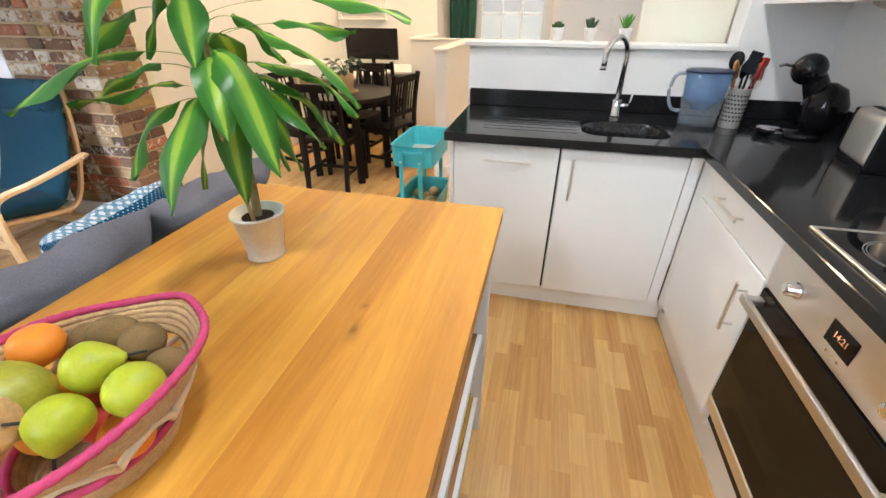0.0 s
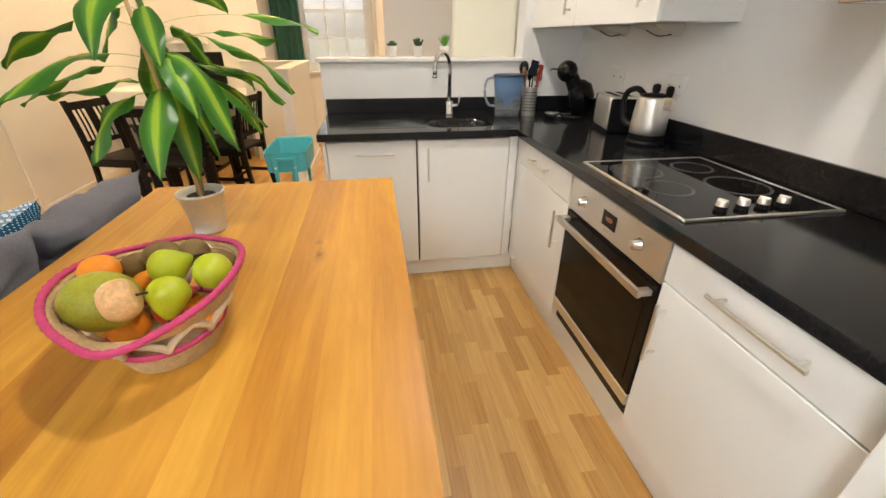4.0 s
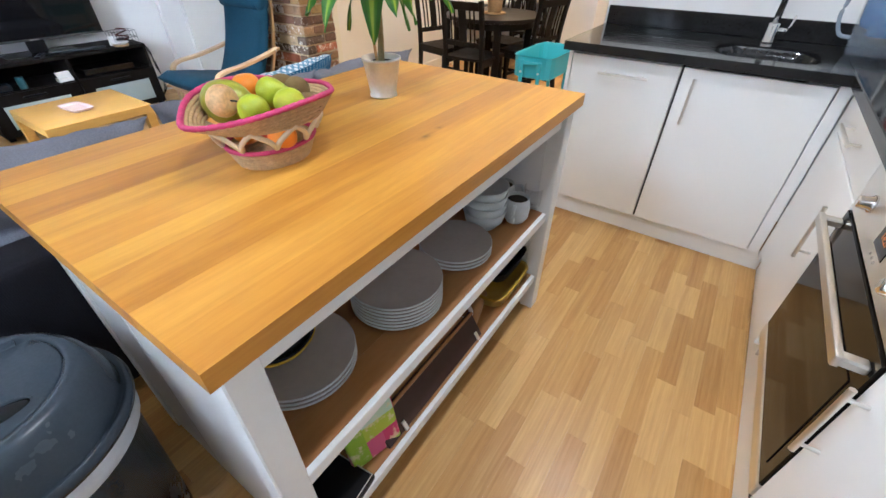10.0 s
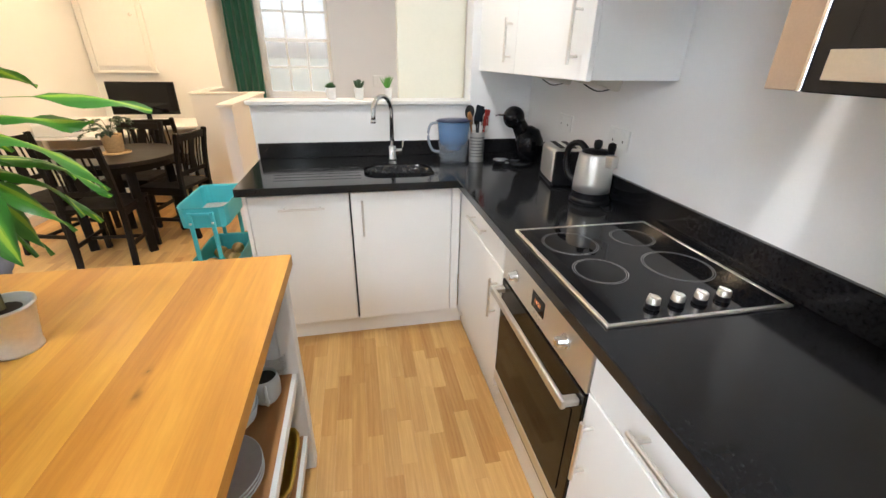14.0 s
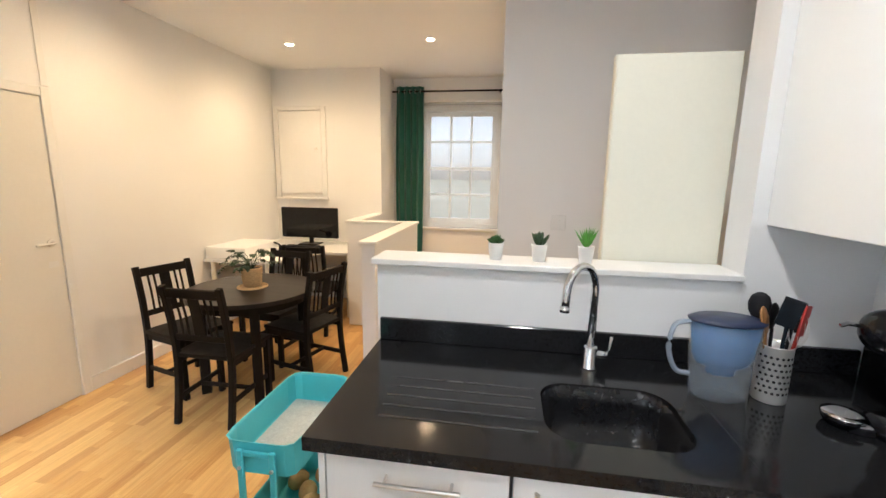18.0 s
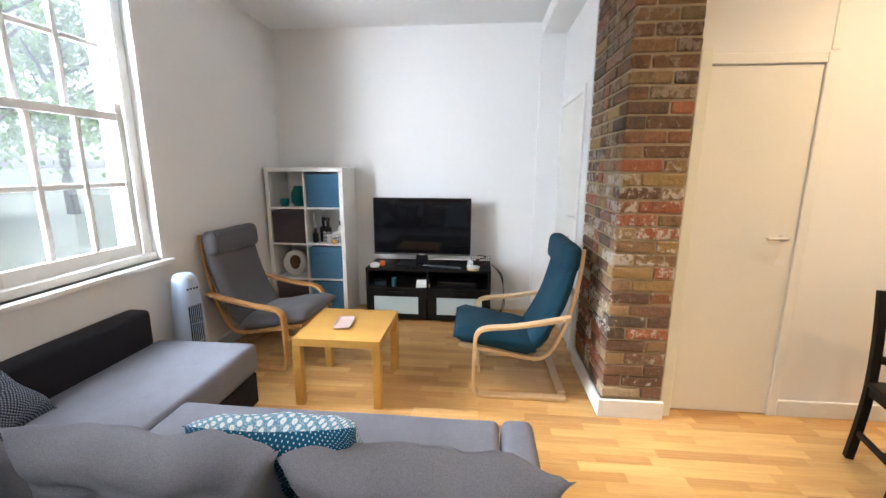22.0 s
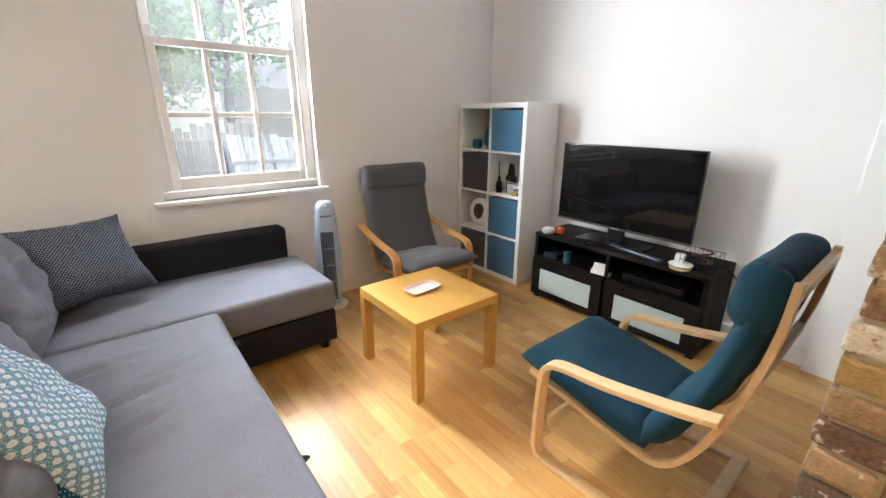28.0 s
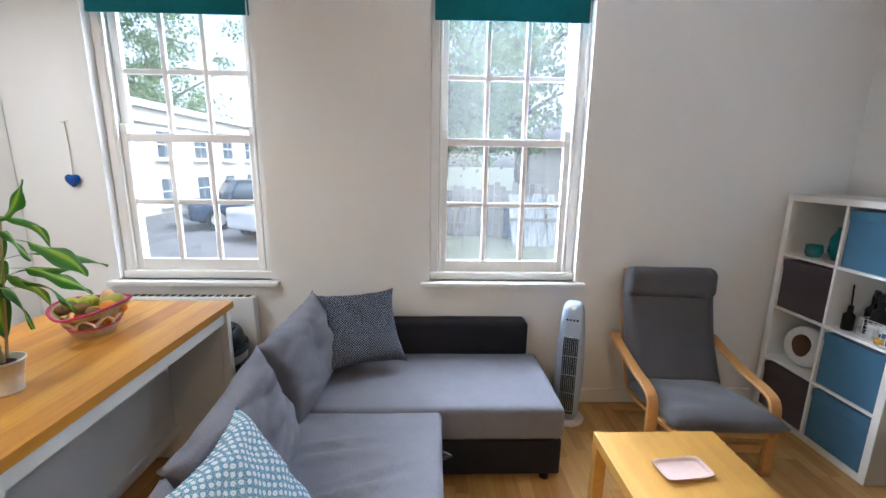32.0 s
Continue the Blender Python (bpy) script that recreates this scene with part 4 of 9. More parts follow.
_sp = [(0, 0, 0.07), (0, 0, 0.28)] + [(-0.075 * (1 - math.cos(a)) * 0.72, -0.075 * (1 - math.cos(a)) * 0.69, 0.28 + 0.085 * math.sin(a)) for a in [math.pi * k / 12 for k in range(1, 12)]] + [(-0.108, -0.1035, 0.27), (-0.110, -0.106, 0.235)]
part("spout", tube(_sp, 0.0135, 14), "chrome", tp, smooth=True)
part("nozzle", rod((-0.110, -0.106, 0.245), (-0.1105, -0.1065, 0.228), 0.0155, 16), "chrome", tp, smooth=True)
part("lever", join(rod((0.015, 0, 0.05), (0.055, 0, 0.05), 0.013, 16), tube([(0.05, 0, 0.05), (0.062, 0.0, 0.07), (0.066, 0.002, 0.115)], 0.005, 8)), "chrome", tp, smooth=True)

# hob
hb2 = thing("ceramic_hob", (1.0, 0.816, 0.91), 0, "black ceramic hob with a steel rim and four knobs", "hob")
part("glass", box(-0.255, 0.255, -0.292, 0.292, 0.0, 0.0062, 0.001), "blackglass", hb2)
for _a in ((-0.263, 0.263, -0.301, -0.289), (-0.263, 0.263, 0.289, 0.301), (-0.263, -0.251, -0.289, 0.289), (0.251, 0.263, -0.289, 0.289)):
    part("rim", box(*_a, 0.0, 0.008, 0.002), "steel", hb2)
_ringm = mat("hob_print", (0.14, 0.14, 0.14), 0.3, bump=0)
for _x, _y, _r in ((-0.128, -0.043, 0.078), (0.122, -0.054, 0.10), (-0.122, 0.155, 0.092), (0.118, 0.165, 0.074)):
    for _q in (_r, _r - 0.006):
        part("cooking_zone", moved(lathe([(_q - 0.0012, 0.0063), (_q + 0.0012, 0.0063), (_q + 0.0012, 0.0066), (_q - 0.0012, 0.0066), (_q - 0.0012, 0.0063)], 48, close_bottom=False), pose(_x, _y, 0)), _ringm, hb2)
for _x in (-0.104, -0.034, 0.034, 0.102):
    kb = part("knob", moved(lathe([(0.0, 0.0062), (0.0185, 0.0062), (0.0185, 0.0185), (0.0165, 0.02), (0.0, 0.02)], 22), pose(_x, -0.243, 0)), "blackplastic", hb2, "black knob base with a steel cap")
    part("knob_cap", moved(lathe([(0.0165, 0.02), (0.0155, 0.034), (0.012, 0.037), (0.0, 0.037)], 22, close_bottom=False), pose(_x, -0.243, 0)), "steel", kb, smooth=True)
    part("grip", moved(box(-0.0035, 0.0035, -0.0155, 0.0155, 0.035, 0.040, 0.002), pose(_x, -0.243, 0, 0, 0, 20)), "steel", kb)

# extractor hood
hd = thing("extractor_hood", (1.31, 0.877, 1.732), 0, "stainless steel pyramid extractor hood over the hob", "extractor hood")
part("front_band", box(-0.502, -0.494, -0.30, 0.30, 0.0, 0.055, 0.002), "steel", hd, "brushed steel front band")
for _s in (-1, 1):
    xa, xb = sorted((_s * 0.30, _s * 0.294))
    part("side_band", box(-0.494, -0.001, xa, xb, 0.0, 0.055, 0.001), "steel", hd)
b = bmesh.new()
lo = [b.verts.new(p) for p in ((-0.502, -0.30, 0.055), (-0.001, -0.30, 0.055), (-0.001, 0.30, 0.055), (-0.502, 0.30, 0.055))]
hi = [b.verts.new(p) for p in ((-0.26, -0.13, 0.22), (-0.001, -0.13, 0.22), (-0.001, 0.13, 0.22), (-0.26, 0.13, 0.22))]
for k in range(4):
    b.faces.new((lo[k], lo[(k + 1) % 4], hi[(k + 1) % 4], hi[k]))
b.faces.new(hi)
bmesh.ops.recalc_face_normals(b, faces=b.faces)
part("canopy", b, "steel", hd)
part("chimney", box(-0.255, -0.001, -0.125, 0.125, 0.215, 1.06, 0.003), "steel", hd)
part("underside", box(-0.494, -0.001, -0.294, 0.294, 0.012, 0.018, 0), "steel", hd)
_grease = mat("grease_filter", (0.48, 0.42, 0.28), 0.45, 0.6, var=0.3, scale=9, grain=120, bump=0.4)
for _y in (-0.145, 0.145):
    fl = part("filter", box(-0.43, -0.06, _y - 0.135, _y + 0.135, 0.004, 0.012, 0.002), _grease, hd, "greasy metal mesh filter")
    for _k in range(8):
        part("filter_bar", box(-0.425, -0.065, _y - 0.12 + _k * 0.034, _y - 0.116 + _k * 0.034, 0.001, 0.0045, 0.0008), "steel", fl)
for _k in range(5):
    part("button", box(-0.505, -0.5018, -0.06 + _k * 0.024, -0.046 + _k * 0.024, 0.02, 0.032, 0.001), "chrome", hd)

# wall cabinets
wc = thing("wall_cabinet", (1.31, 0, 1.41), 0, "white wall cabinet with two doors over the worktop", "cabinet", "white kitchen units")
part("body", box(-0.335, -0.001, 1.165, 2.449, 0.004, 0.98, 0.001), "unit", wc)
front(wc, "door", (-0.357, -0.338, 1.16, 1.835, 0.0, 0.98), (-0.357, 1.245, 0.145, 0.19, (0, 0, 1), NX))
front(wc, "door", (-0.357, -0.338, 1.839, 2.20, 0.0, 0.98), (-0.357, 1.90, 0.145, 0.19, (0, 0, 1), NX))
part("filler", box(-0.352, -0.338, 2.204, 2.449, 0.0, 0.98, 0.001), "unit", wc)
for _y in (1.40, 1.80):
    _ub = bmesh.new()
    _uv = [_ub.verts.new(p) for p in ((-0.25, -0.085, 0.003), (-0.10, -0.07, 0.003), (-0.10, 0.07, 0.003), (-0.25, 0.085, 0.003), (-0.235, -0.075, -0.012), (-0.105, -0.06, -0.045), (-0.105, 0.06, -0.045), (-0.235, 0.075, -0.012))]
    for _f in ((0, 1, 2, 3), (4, 5, 6, 7), (0, 1, 5, 4), (1, 2, 6, 5), (2, 3, 7, 6), (3, 0, 4, 7)):
        _ub.faces.new([_uv[q] for q in _f])
    bmesh.ops.recalc_face_normals(_ub, faces=_ub.faces)
    bmesh.ops.bevel(_ub, geom=_ub.edges[:], offset=0.005, segments=2, affect="EDGES")
    part("under_light", moved(_ub, pose(0, _y, 0)), mat("aged_plastic", (0.55, 0.51, 0.44), 0.4, var=0.06), wc, "aged plastic wedge light below the cabinet")
    part("light_cable", tube(smooth_line([(-0.12, _y - 0.05, -0.03), (-0.17, _y - 0.01, -0.045), (-0.20, _y + 0.05, -0.022)], 4), 0.0025, 6), "darkgrey", wc)
mw = thing("microwave_cabinet", (1.31, 0.22, 1.43), 0, "built-in black microwave with steel trim in a wall unit", "microwave")
# steel side; the beige it reflects is put into its base colour
part("side_panel", box(-0.335, -0.001, 0.284, 0.302, 0.0, 0.95, 0.001), mat("warm_steel_side", (0.42, 0.36, 0.30), 0.4, 0.3, bump=0.03), mw, "steel side panel coloured beige like its reflections")
part("side_panel", box(-0.335, -0.001, -0.302, -0.284, 0.0, 0.95, 0.001), "unit", mw)
part("base_panel", box(-0.335, -0.001, -0.284, 0.284, 0.0, 0.016, 0.001), "unit", mw)
# brushed steel too, with the warm reflection painted in
part("trim_frame", box(-0.350, -0.337, 0.225, 0.302, 0.0, 0.40, 0.002), mat("warm_steel_trim", (0.50, 0.40, 0.31), 0.38, 0.75, var=0.08, scale=5, grain=200, bump=0.03), mw, "brushed steel trim beside the door, coloured by its warm reflections")
fr = part("door_glass", box(-0.366, -0.337, -0.30, 0.216, 0.0, 0.40, 0.002), "blackglass", mw, "black glass microwave door")
part("door_edge", box(-0.368, -0.337, 0.2165, 0.2245, 0.0, 0.40, 0.001), "chrome", mw, "bright metal door edge")
part("handle_strip", box(-0.370, -0.3665, -0.29, 0.19, 0.02, 0.065, 0.001), "steel", fr, "brushed steel strip")
part("window_mesh", box(-0.3678, -0.3662, -0.20, 0.13, 0.12, 0.35, 0), mat("oven_mesh", (0.03, 0.03, 0.03), 0.3), fr)
part("top_door", box(-0.357, -0.338, -0.30, 0.30, 0.405, 0.95, 0.002), "unit", mw)
part("body", box(-0.335, -0.002, -0.283, 0.283, 0.018, 0.95, 0.001), "blackplastic", mw)
tf = thing("tall_fridge_unit", (0.98, -0.375, 0), 0, "tall white integrated fridge-freezer by the window", "fridge")
part("body", box(-0.315, 0.33, -0.293, 0.293, 0.0, 2.08, 0.002), "unit", tf)
for _z0, _z1, _hz in ((0.12, 0.86, 0.75), (0.866, 2.08, 1.035)):
    d = part("door", box(-0.338, -0.317, -0.290, 0.290, _z0, _z1, 0.002), "unit", tf)
    bar_handle(d, -0.338, 0.22, _hz, 0.22, (0, 0, 1), NX)
structure("wall_boxing", box(0.645, 1.31, YW, -0.082, 2.082, ZC, 0), "wall", "white boxing above the tall fridge")

# sockets
for _y, _x in ((1.93, 1.31), (1.435, 1.31)):
    so = thing("wall_socket", (_x, _y, 1.17), 0, "white double wall socket over the worktop", "socket", "sockets over the worktop")
    part("plate", box(-0.010, -0.0005, -0.073, 0.073, -0.043, 0.043, 0.003), "white_plastic", so)
    for _s in (-0.036, 0.036):
        part("switch", box(-0.013, -0.010, _s - 0.008, _s + 0.008, 0.012, 0.03, 0.001), "white_plastic", so)
        part("pin_hole", box(-0.0104, -0.0098, _s - 0.003, _s + 0.003, -0.012, -0.002, 0), "gap", so)
so = thing("light_switch", (0.40, 3.40, 1.30), 0, "white light switch on the landing wall", "switch")
part("plate", box(-0.043, 0.043, -0.009, -0.0005, -0.043, 0.043, 0.003), "white_plastic", so)
part("rocker", box(-0.01, 0.01, -0.013, -0.009, -0.016, 0.016, 0.002), "white_plastic", so)

# thin board in place of a flat cream-painted area behind the half-height wall
pn = thing("cream_panel", (0.70, 2.66, 0), 0, "flat cream-painted area behind the half-height wall, shown as a thin board", "panel")
part("board", box(-0.215, 0.215, -0.02, 0.02, 0.0, 2.01, 0.003), "cream", pn)
part("edge_strip", box(-0.219, -0.2155, -0.02, 0.02, 0.0, 2.01, 0.001), "cream", pn)

# kettle
kt = thing("kettle", (1.19, 1.40, 0.91), -31, "brushed steel kettle with a black handle and lid", "kettle")
part("base", lathe([(0.0, 0.0), (0.085, 0.0), (0.087, 0.012), (0.082, 0.022), (0.0, 0.022)], 32), "blackplastic", kt, smooth=True)
part("collar", lathe([(0.0, 0.022), (0.079, 0.022), (0.080, 0.05), (0.0, 0.05)], 32), "blackplastic", kt)
part("jug", lathe([(0.0, 0.05), (0.079, 0.05), (0.079, 0.09), (0.076, 0.15), (0.071, 0.205), (0.069, 0.213), (0.0, 0.215)], 36), mat("kettle_steel", (0.80, 0.78, 0.74), 0.36, 0.82, var=0.05, scale=6, grain=220, bump=0.02), kt, "brushed steel jug", smooth=True)
part("lid", lathe([(0.0, 0.213), (0.062, 0.213), (0.056, 0.222), (0.02, 0.228), (0.0, 0.23)], 28), "blackplastic", kt, smooth=True)
part("spout", moved(box(-0.018, 0.018, -0.036, 0.012, 0.165, 0.215, 0.008, 2), pose(0.05, -0.05, 0, 0, 0, -45 + 90)), "steel", kt)
part("handle", tube(smooth_line([(-0.045, 0.045, 0.215), (-0.075, 0.075, 0.235), (-0.115, 0.10, 0.215), (-0.125, 0.105, 0.15), (-0.105, 0.085, 0.085), (-0.06, 0.05, 0.065)], 5), 0.0135, 12), "blackplastic", kt, smooth=True)
part("lid_knob", lathe([(0.0, 0.226), (0.014, 0.228), (0.018, 0.245), (0.016, 0.262), (0.0, 0.268)], 16), "blackplastic", kt, smooth=True)
part("lid_knob", moved(lathe([(0.0, 0.205), (0.013, 0.205), (0.017, 0.24), (0.015, 0.256), (0.0, 0.262)], 16), pose(0.055, -0.02, 0)), "blackplastic", kt, smooth=True)
part("cable", tube(smooth_line([(0.05, -0.06, 0.004), (0.06, -0.11, 0.004), (0.085, -0.125, 0.004), (0.095, -0.09, 0.004), (0.096, 0.0, 0.004)], 5), 0.0025, 8), "blackplastic", kt)

# toaster
ts = thing("toaster", (1.20, 1.72, 0.91), -10, "polished steel two-slot toaster with black ends", "toaster")
part("body", box(-0.075, 0.075, -0.115, 0.115, 0.015, 0.185, 0.03, 4), mat("polished_steel", (0.84, 0.82, 0.78), 0.34, 0.8, bump=0), ts, "polished steel body", smooth=True)
for _s in (-1, 1):
    ya, yb = sorted((_s * 0.112, _s * 0.128))
    part("end_cap", box(-0.07, 0.07, ya, yb, 0.012, 0.175, 0.006, 2), "blackplastic", ts, "black plastic end")
part("foot_band", box(-0.072, 0.072, -0.112, 0.112, 0.0, 0.018, 0.003), "blackplastic", ts)
for _x in (-0.028, 0.028):
    part("slot", box(_x - 0.013, _x + 0.013, -0.09, 0.09, 0.1845, 0.1862, 0), "gap", ts)
    part("slot_rim", box(_x - 0.016, _x + 0.016, -0.095, 0.095, 0.183, 0.1852, 0.0005), "chrome", ts)
part("lever", box(-0.012, 0.012, -0.142, -0.126, 0.11, 0.122, 0.003), "blackplastic", ts)

# capsule coffee machine
cm = thing("coffee_machine", (1.13, 2.08, 0.91), 15, "glossy black capsule coffee machine on the worktop", "coffee machine")
part("base", lathe([(0.0, 0.0), (0.075, 0.0), (0.078, 0.02), (0.06, 0.03), (0.0, 0.03)], 28), "blackgloss", cm, smooth=True)
part("body", moved(lathe([(0.0, -0.10), (0.045, -0.095), (0.075, -0.04), (0.08, 0.02), (0.06, 0.08), (0.02, 0.105), (0.0, 0.107)], 28), pose(0.035, -0.02, 0.12, 0, -8)), "blackgloss", cm, "round glossy black tank", smooth=True)
part("neck", tube(smooth_line([(0.02, 0, 0.14), (-0.005, 0.01, 0.2), (-0.035, 0.02, 0.255)], 4), [0.045, 0.045, 0.045, 0.045, 0.045, 0.044, 0.042, 0.04, 0.04], 16), "blackgloss", cm, smooth=True)
hs = bmesh.new()
bmesh.ops.create_uvsphere(hs, u_segments=24, v_segments=16, radius=0.06, matrix=pose(-0.055, 0.025, 0.27))
part("head", hs, "blackgloss", cm, "round glossy black brewing head", smooth=True)
part("lever", tube([(-0.10, 0.05, 0.28), (-0.135, 0.06, 0.285), (-0.15, 0.065, 0.278)], 0.006, 8), "chrome", cm)
part("drip_tray", moved(cyl(0.045, 0.0, 0.018, seg=24, bevel=0.003), pose(-0.075, 0.04, 0)), "blackplastic", cm)
part("drip_grid", moved(cyl(0.04, 0.018, 0.021, seg=24), pose(-0.075, 0.04, 0)), "steel", cm)

# water filter jug
_m, _nt, _bs = _nodes("clear_plastic")
_bs.inputs["Base Color"].default_value = (0.55, 0.62, 0.70, 1)
_bs.inputs["Roughness"].default_value = 0.08
_tp = _nt.nodes.new("ShaderNodeBsdfTransparent")
_ms = _nt.nodes.new("ShaderNodeMixShader")
_ms.inputs[0].default_value = 0.88
_nt.links.new(_bs.outputs[0], _ms.inputs[1])
_nt.links.new(_tp.outputs[0], _ms.inputs[2])
_nt.links.new(_ms.outputs[0], _nt.nodes["Material Output"].inputs["Surface"])
M["jugplastic"] = _m
_ov = Matrix.Diagonal((1.25, 0.8, 1, 1))
wj = thing("water_filter_jug", (0.755, 2.21, 0.91), 0, "clear water filter jug with a blue funnel and navy lid", "jug")
part("jug", moved(lathe([(0.0, 0.002), (0.062, 0.002), (0.068, 0.05), (0.080, 0.235), (0.078, 0.235), (0.066, 0.05), (0.06, 0.006), (0.0, 0.006)], 28), _ov), "jugplastic", wj, smooth=True)
part("funnel", moved(lathe([(0.0, 0.075), (0.034, 0.075), (0.037, 0.098), (0.060, 0.108), (0.067, 0.13), (0.0765, 0.234), (0.072, 0.234), (0.062, 0.14), (0.0, 0.125)], 28), _ov), mat("blue_translucent", (0.03, 0.19, 0.50), 0.15, trans=0.4, bump=0), wj, "translucent blue funnel", smooth=True)
part("lid", moved(lathe([(0.0, 0.236), (0.082, 0.236), (0.084, 0.241), (0.07, 0.249), (0.0, 0.251)], 28), _ov), mat("dark_blue_lid", (0.02, 0.03, 0.07), 0.35, bump=0), wj, smooth=True)
part("handle", tube(smooth_line([(-0.098, 0, 0.23), (-0.14, 0, 0.215), (-0.15, 0, 0.14), (-0.125, 0, 0.075), (-0.085, 0, 0.065)], 5), 0.0075, 10), mat("clear_handle", (0.55, 0.62, 0.72), 0.15, trans=0.6, bump=0), wj, smooth=True)

# utensil pot
M["utensil_red"] = mat("red_silicone", (0.45, 0.03, 0.02), 0.45)
up = thing("utensil_pot", (0.90, 2.22, 0.91), 0, "perforated steel pot full of cooking utensils", "utensil holder")
part("pot", lathe([(0.0, 0.0), (0.042, 0.0), (0.044, 0.003), (0.044, 0.17), (0.046, 0.174), (0.042, 0.174), (0.040, 0.17), (0.040, 0.006), (0.0, 0.006)], 32), mat("satin_steel", (0.78, 0.76, 0.72), 0.45, 0.75, bump=0.02), up, smooth=True)
for _r in range(7):
    for _k in range(9):
        a = math.radians(195 + _k * 18 + (9 if _r % 2 else 0))
        part("hole", moved(cyl(0.0042, 0, 0.0006, seg=8), Matrix.Translation((0.0442 * math.cos(a), 0.0442 * math.sin(a), 0.035 + _r * 0.018)) @ Vector((math.cos(a), math.sin(a), 0)).to_track_quat("Z", "Y").to_matrix().to_4x4()), "gap", up)
rnd = random.Random(4)
for _k, (_mm, _nm) in enumerate((("blackplastic", "spatula"), ("blackplastic", "ladle"), ("blackplastic", "slotted_spoon"), ("oak_shelf", "wooden_spoon"), ("darkgrey", "scraper"), ("utensil_red", "spatula"))):
    a, ln = _k * 1.05 + 0.4, rnd.uniform(0.24, 0.29)
    tipv = Vector((0.055 * math.cos(a), 0.045 * math.sin(a), ln))
    sb2 = rod((0.02 * math.cos(a), 0.02 * math.sin(a), 0.01), tipv * 0.86, 0.005, 8)
    if "spoon" in _nm or _nm == "ladle":
        hd = moved(lathe([(0.0, -0.04), (0.014, -0.036), (0.026, -0.015), (0.029, 0.008), (0.022, 0.03), (0.010, 0.040), (0.0, 0.042)], 18), Matrix.Diagonal((1, 0.3, 1, 1)))
    else:
        hd = box(-0.024, 0.024, -0.004, 0.004, -0.045, 0.045, 0.0035, 2)
    join(sb2, moved(hd, Matrix.Translation(tipv) @ pose(0, 0, 0, rnd.uniform(-15, 15), rnd.uniform(-20, 20), rnd.uniform(-60, 60))))
    part(_nm, sb2, _mm, up)
for _k in range(6):
    a = math.pi * _k / 6
    part("whisk_wire", tube([Vector((0.045, -0.01, 0.17)) + Vector((math.cos(a) * 0.024 * math.sin(t), math.sin(a) * 0.024 * math.sin(t), 0.055 - 0.055 * math.cos(t))) for t in [math.pi * 2 * q / 16 for q in range(17)]], 0.0009, 5), "steel", up)

# small lidded dish
gd = thing("glass_dish", (1.02, 2.11, 0.91), 0, "small round glass dish with a steel lid", "dish")
part("bowl", lathe([(0.0, 0.0), (0.035, 0.0), (0.045, 0.012), (0.048, 0.026), (0.0, 0.026)], 24), "blackgloss", gd, smooth=True)
part("lid", lathe([(0.0, 0.026), (0.049, 0.026), (0.048, 0.033), (0.03, 0.037), (0.0, 0.038)], 24), "chrome", gd, smooth=True)

# three succulents on the ledge
_soil = mat("soil", (0.03, 0.02, 0.012), 0.95, var=0.4, scale=60, bump=0.8)
for _i, (_x, _kind) in enumerate(((0.066, 0), (0.231, 1), (0.404, 2))):
    sc = thing("succulent", (_x, 2.53, 1.238), 0, ("round dark green succulent in a white pot", "spiky dark succulent in a white pot", "bright green grassy succulent in a white pot")[_i], "plant", "succulents on the ledge")
    part("pot", lathe([(0.0, 0.0), (0.023, 0.0), (0.030, 0.062), (0.031, 0.066), (0.027, 0.066), (0.026, 0.058), (0.0, 0.058)], 24), "white_plastic", sc, smooth=True)
    part("soil", cyl(0.0262, 0.056, 0.0585, seg=20), _soil, sc)
    gm = mat("succulent_green", ((0.03, 0.09, 0.02), (0.035, 0.07, 0.03), (0.10, 0.30, 0.04))[_i], 0.45, var=0.3, scale=60)
    lf = bmesh.new()
    r2 = random.Random(10 + _i)
    for _k in range((70, 26, 34)[_i]):
        a, tilt = r2.uniform(0, 6.28), r2.uniform(0.05, (1.1, 0.7, 0.6)[_i])
        ln, wd = (r2.uniform(0.03, 0.042), r2.uniform(0.045, 0.06), r2.uniform(0.05, 0.085))[_i], (0.006, 0.009, 0.004)[_i]
        d = Vector((math.cos(a) * math.sin(tilt), math.sin(a) * math.sin(tilt), math.cos(tilt)))
        join(lf, moved(lathe([(0.0, 0.0), (wd * 0.7, ln * 0.1), (wd, ln * 0.4), (wd * 0.5, ln * 0.8), (0.0, ln)], 6), Matrix.Translation((d.x * 0.006, d.y * 0.006, 0.058)) @ d.to_track_quat("Z", "Y").to_matrix().to_4x4()))
    part("leaves", lf, gm, sc, smooth=True)


# ---- kitchen island and what stands on it ----
IX0, IX1, IY0, IY1 = -0.82, -0.03, -0.19, 1.07
isl = thing("kitchen_island", ((IX0 + IX1) / 2, (IY0 + IY1) / 2, 0), 0, "white kitchen island with an oak top and open shelves", "kitchen island")
_hx, _hy = (IX1 - IX0) / 2, (IY1 - IY0) / 2
_x = -_hx
_ws = [(0.095, "mid"), (0.085, "pale"), (0.105, "deep"), (0.09, "pale"), (0.085, "mid"), (0.065, "pale"), (0.105, "deep"), (0.08, "mid")]
_ws.append((2 * _hx - sum(w for w, _ in _ws), "mid"))
for _w, _n in _ws:
    part("top_stave", box(_x, _x + _w, -_hy, _hy, 0.864, 0.90, 0), "oak_" + _n, isl)
    _x += _w
_lg = 0.055
for _sx, _sy in ((1, 1), (1, -1)):
    xa, ya = _sx * (_hx - 0.045), _sy * (_hy - 0.045)
    part("leg", box(xa - _lg / 2, xa + _lg / 2, ya - _lg / 2, ya + _lg / 2, 0, 0.864, 0.003), "islandwhite", isl)
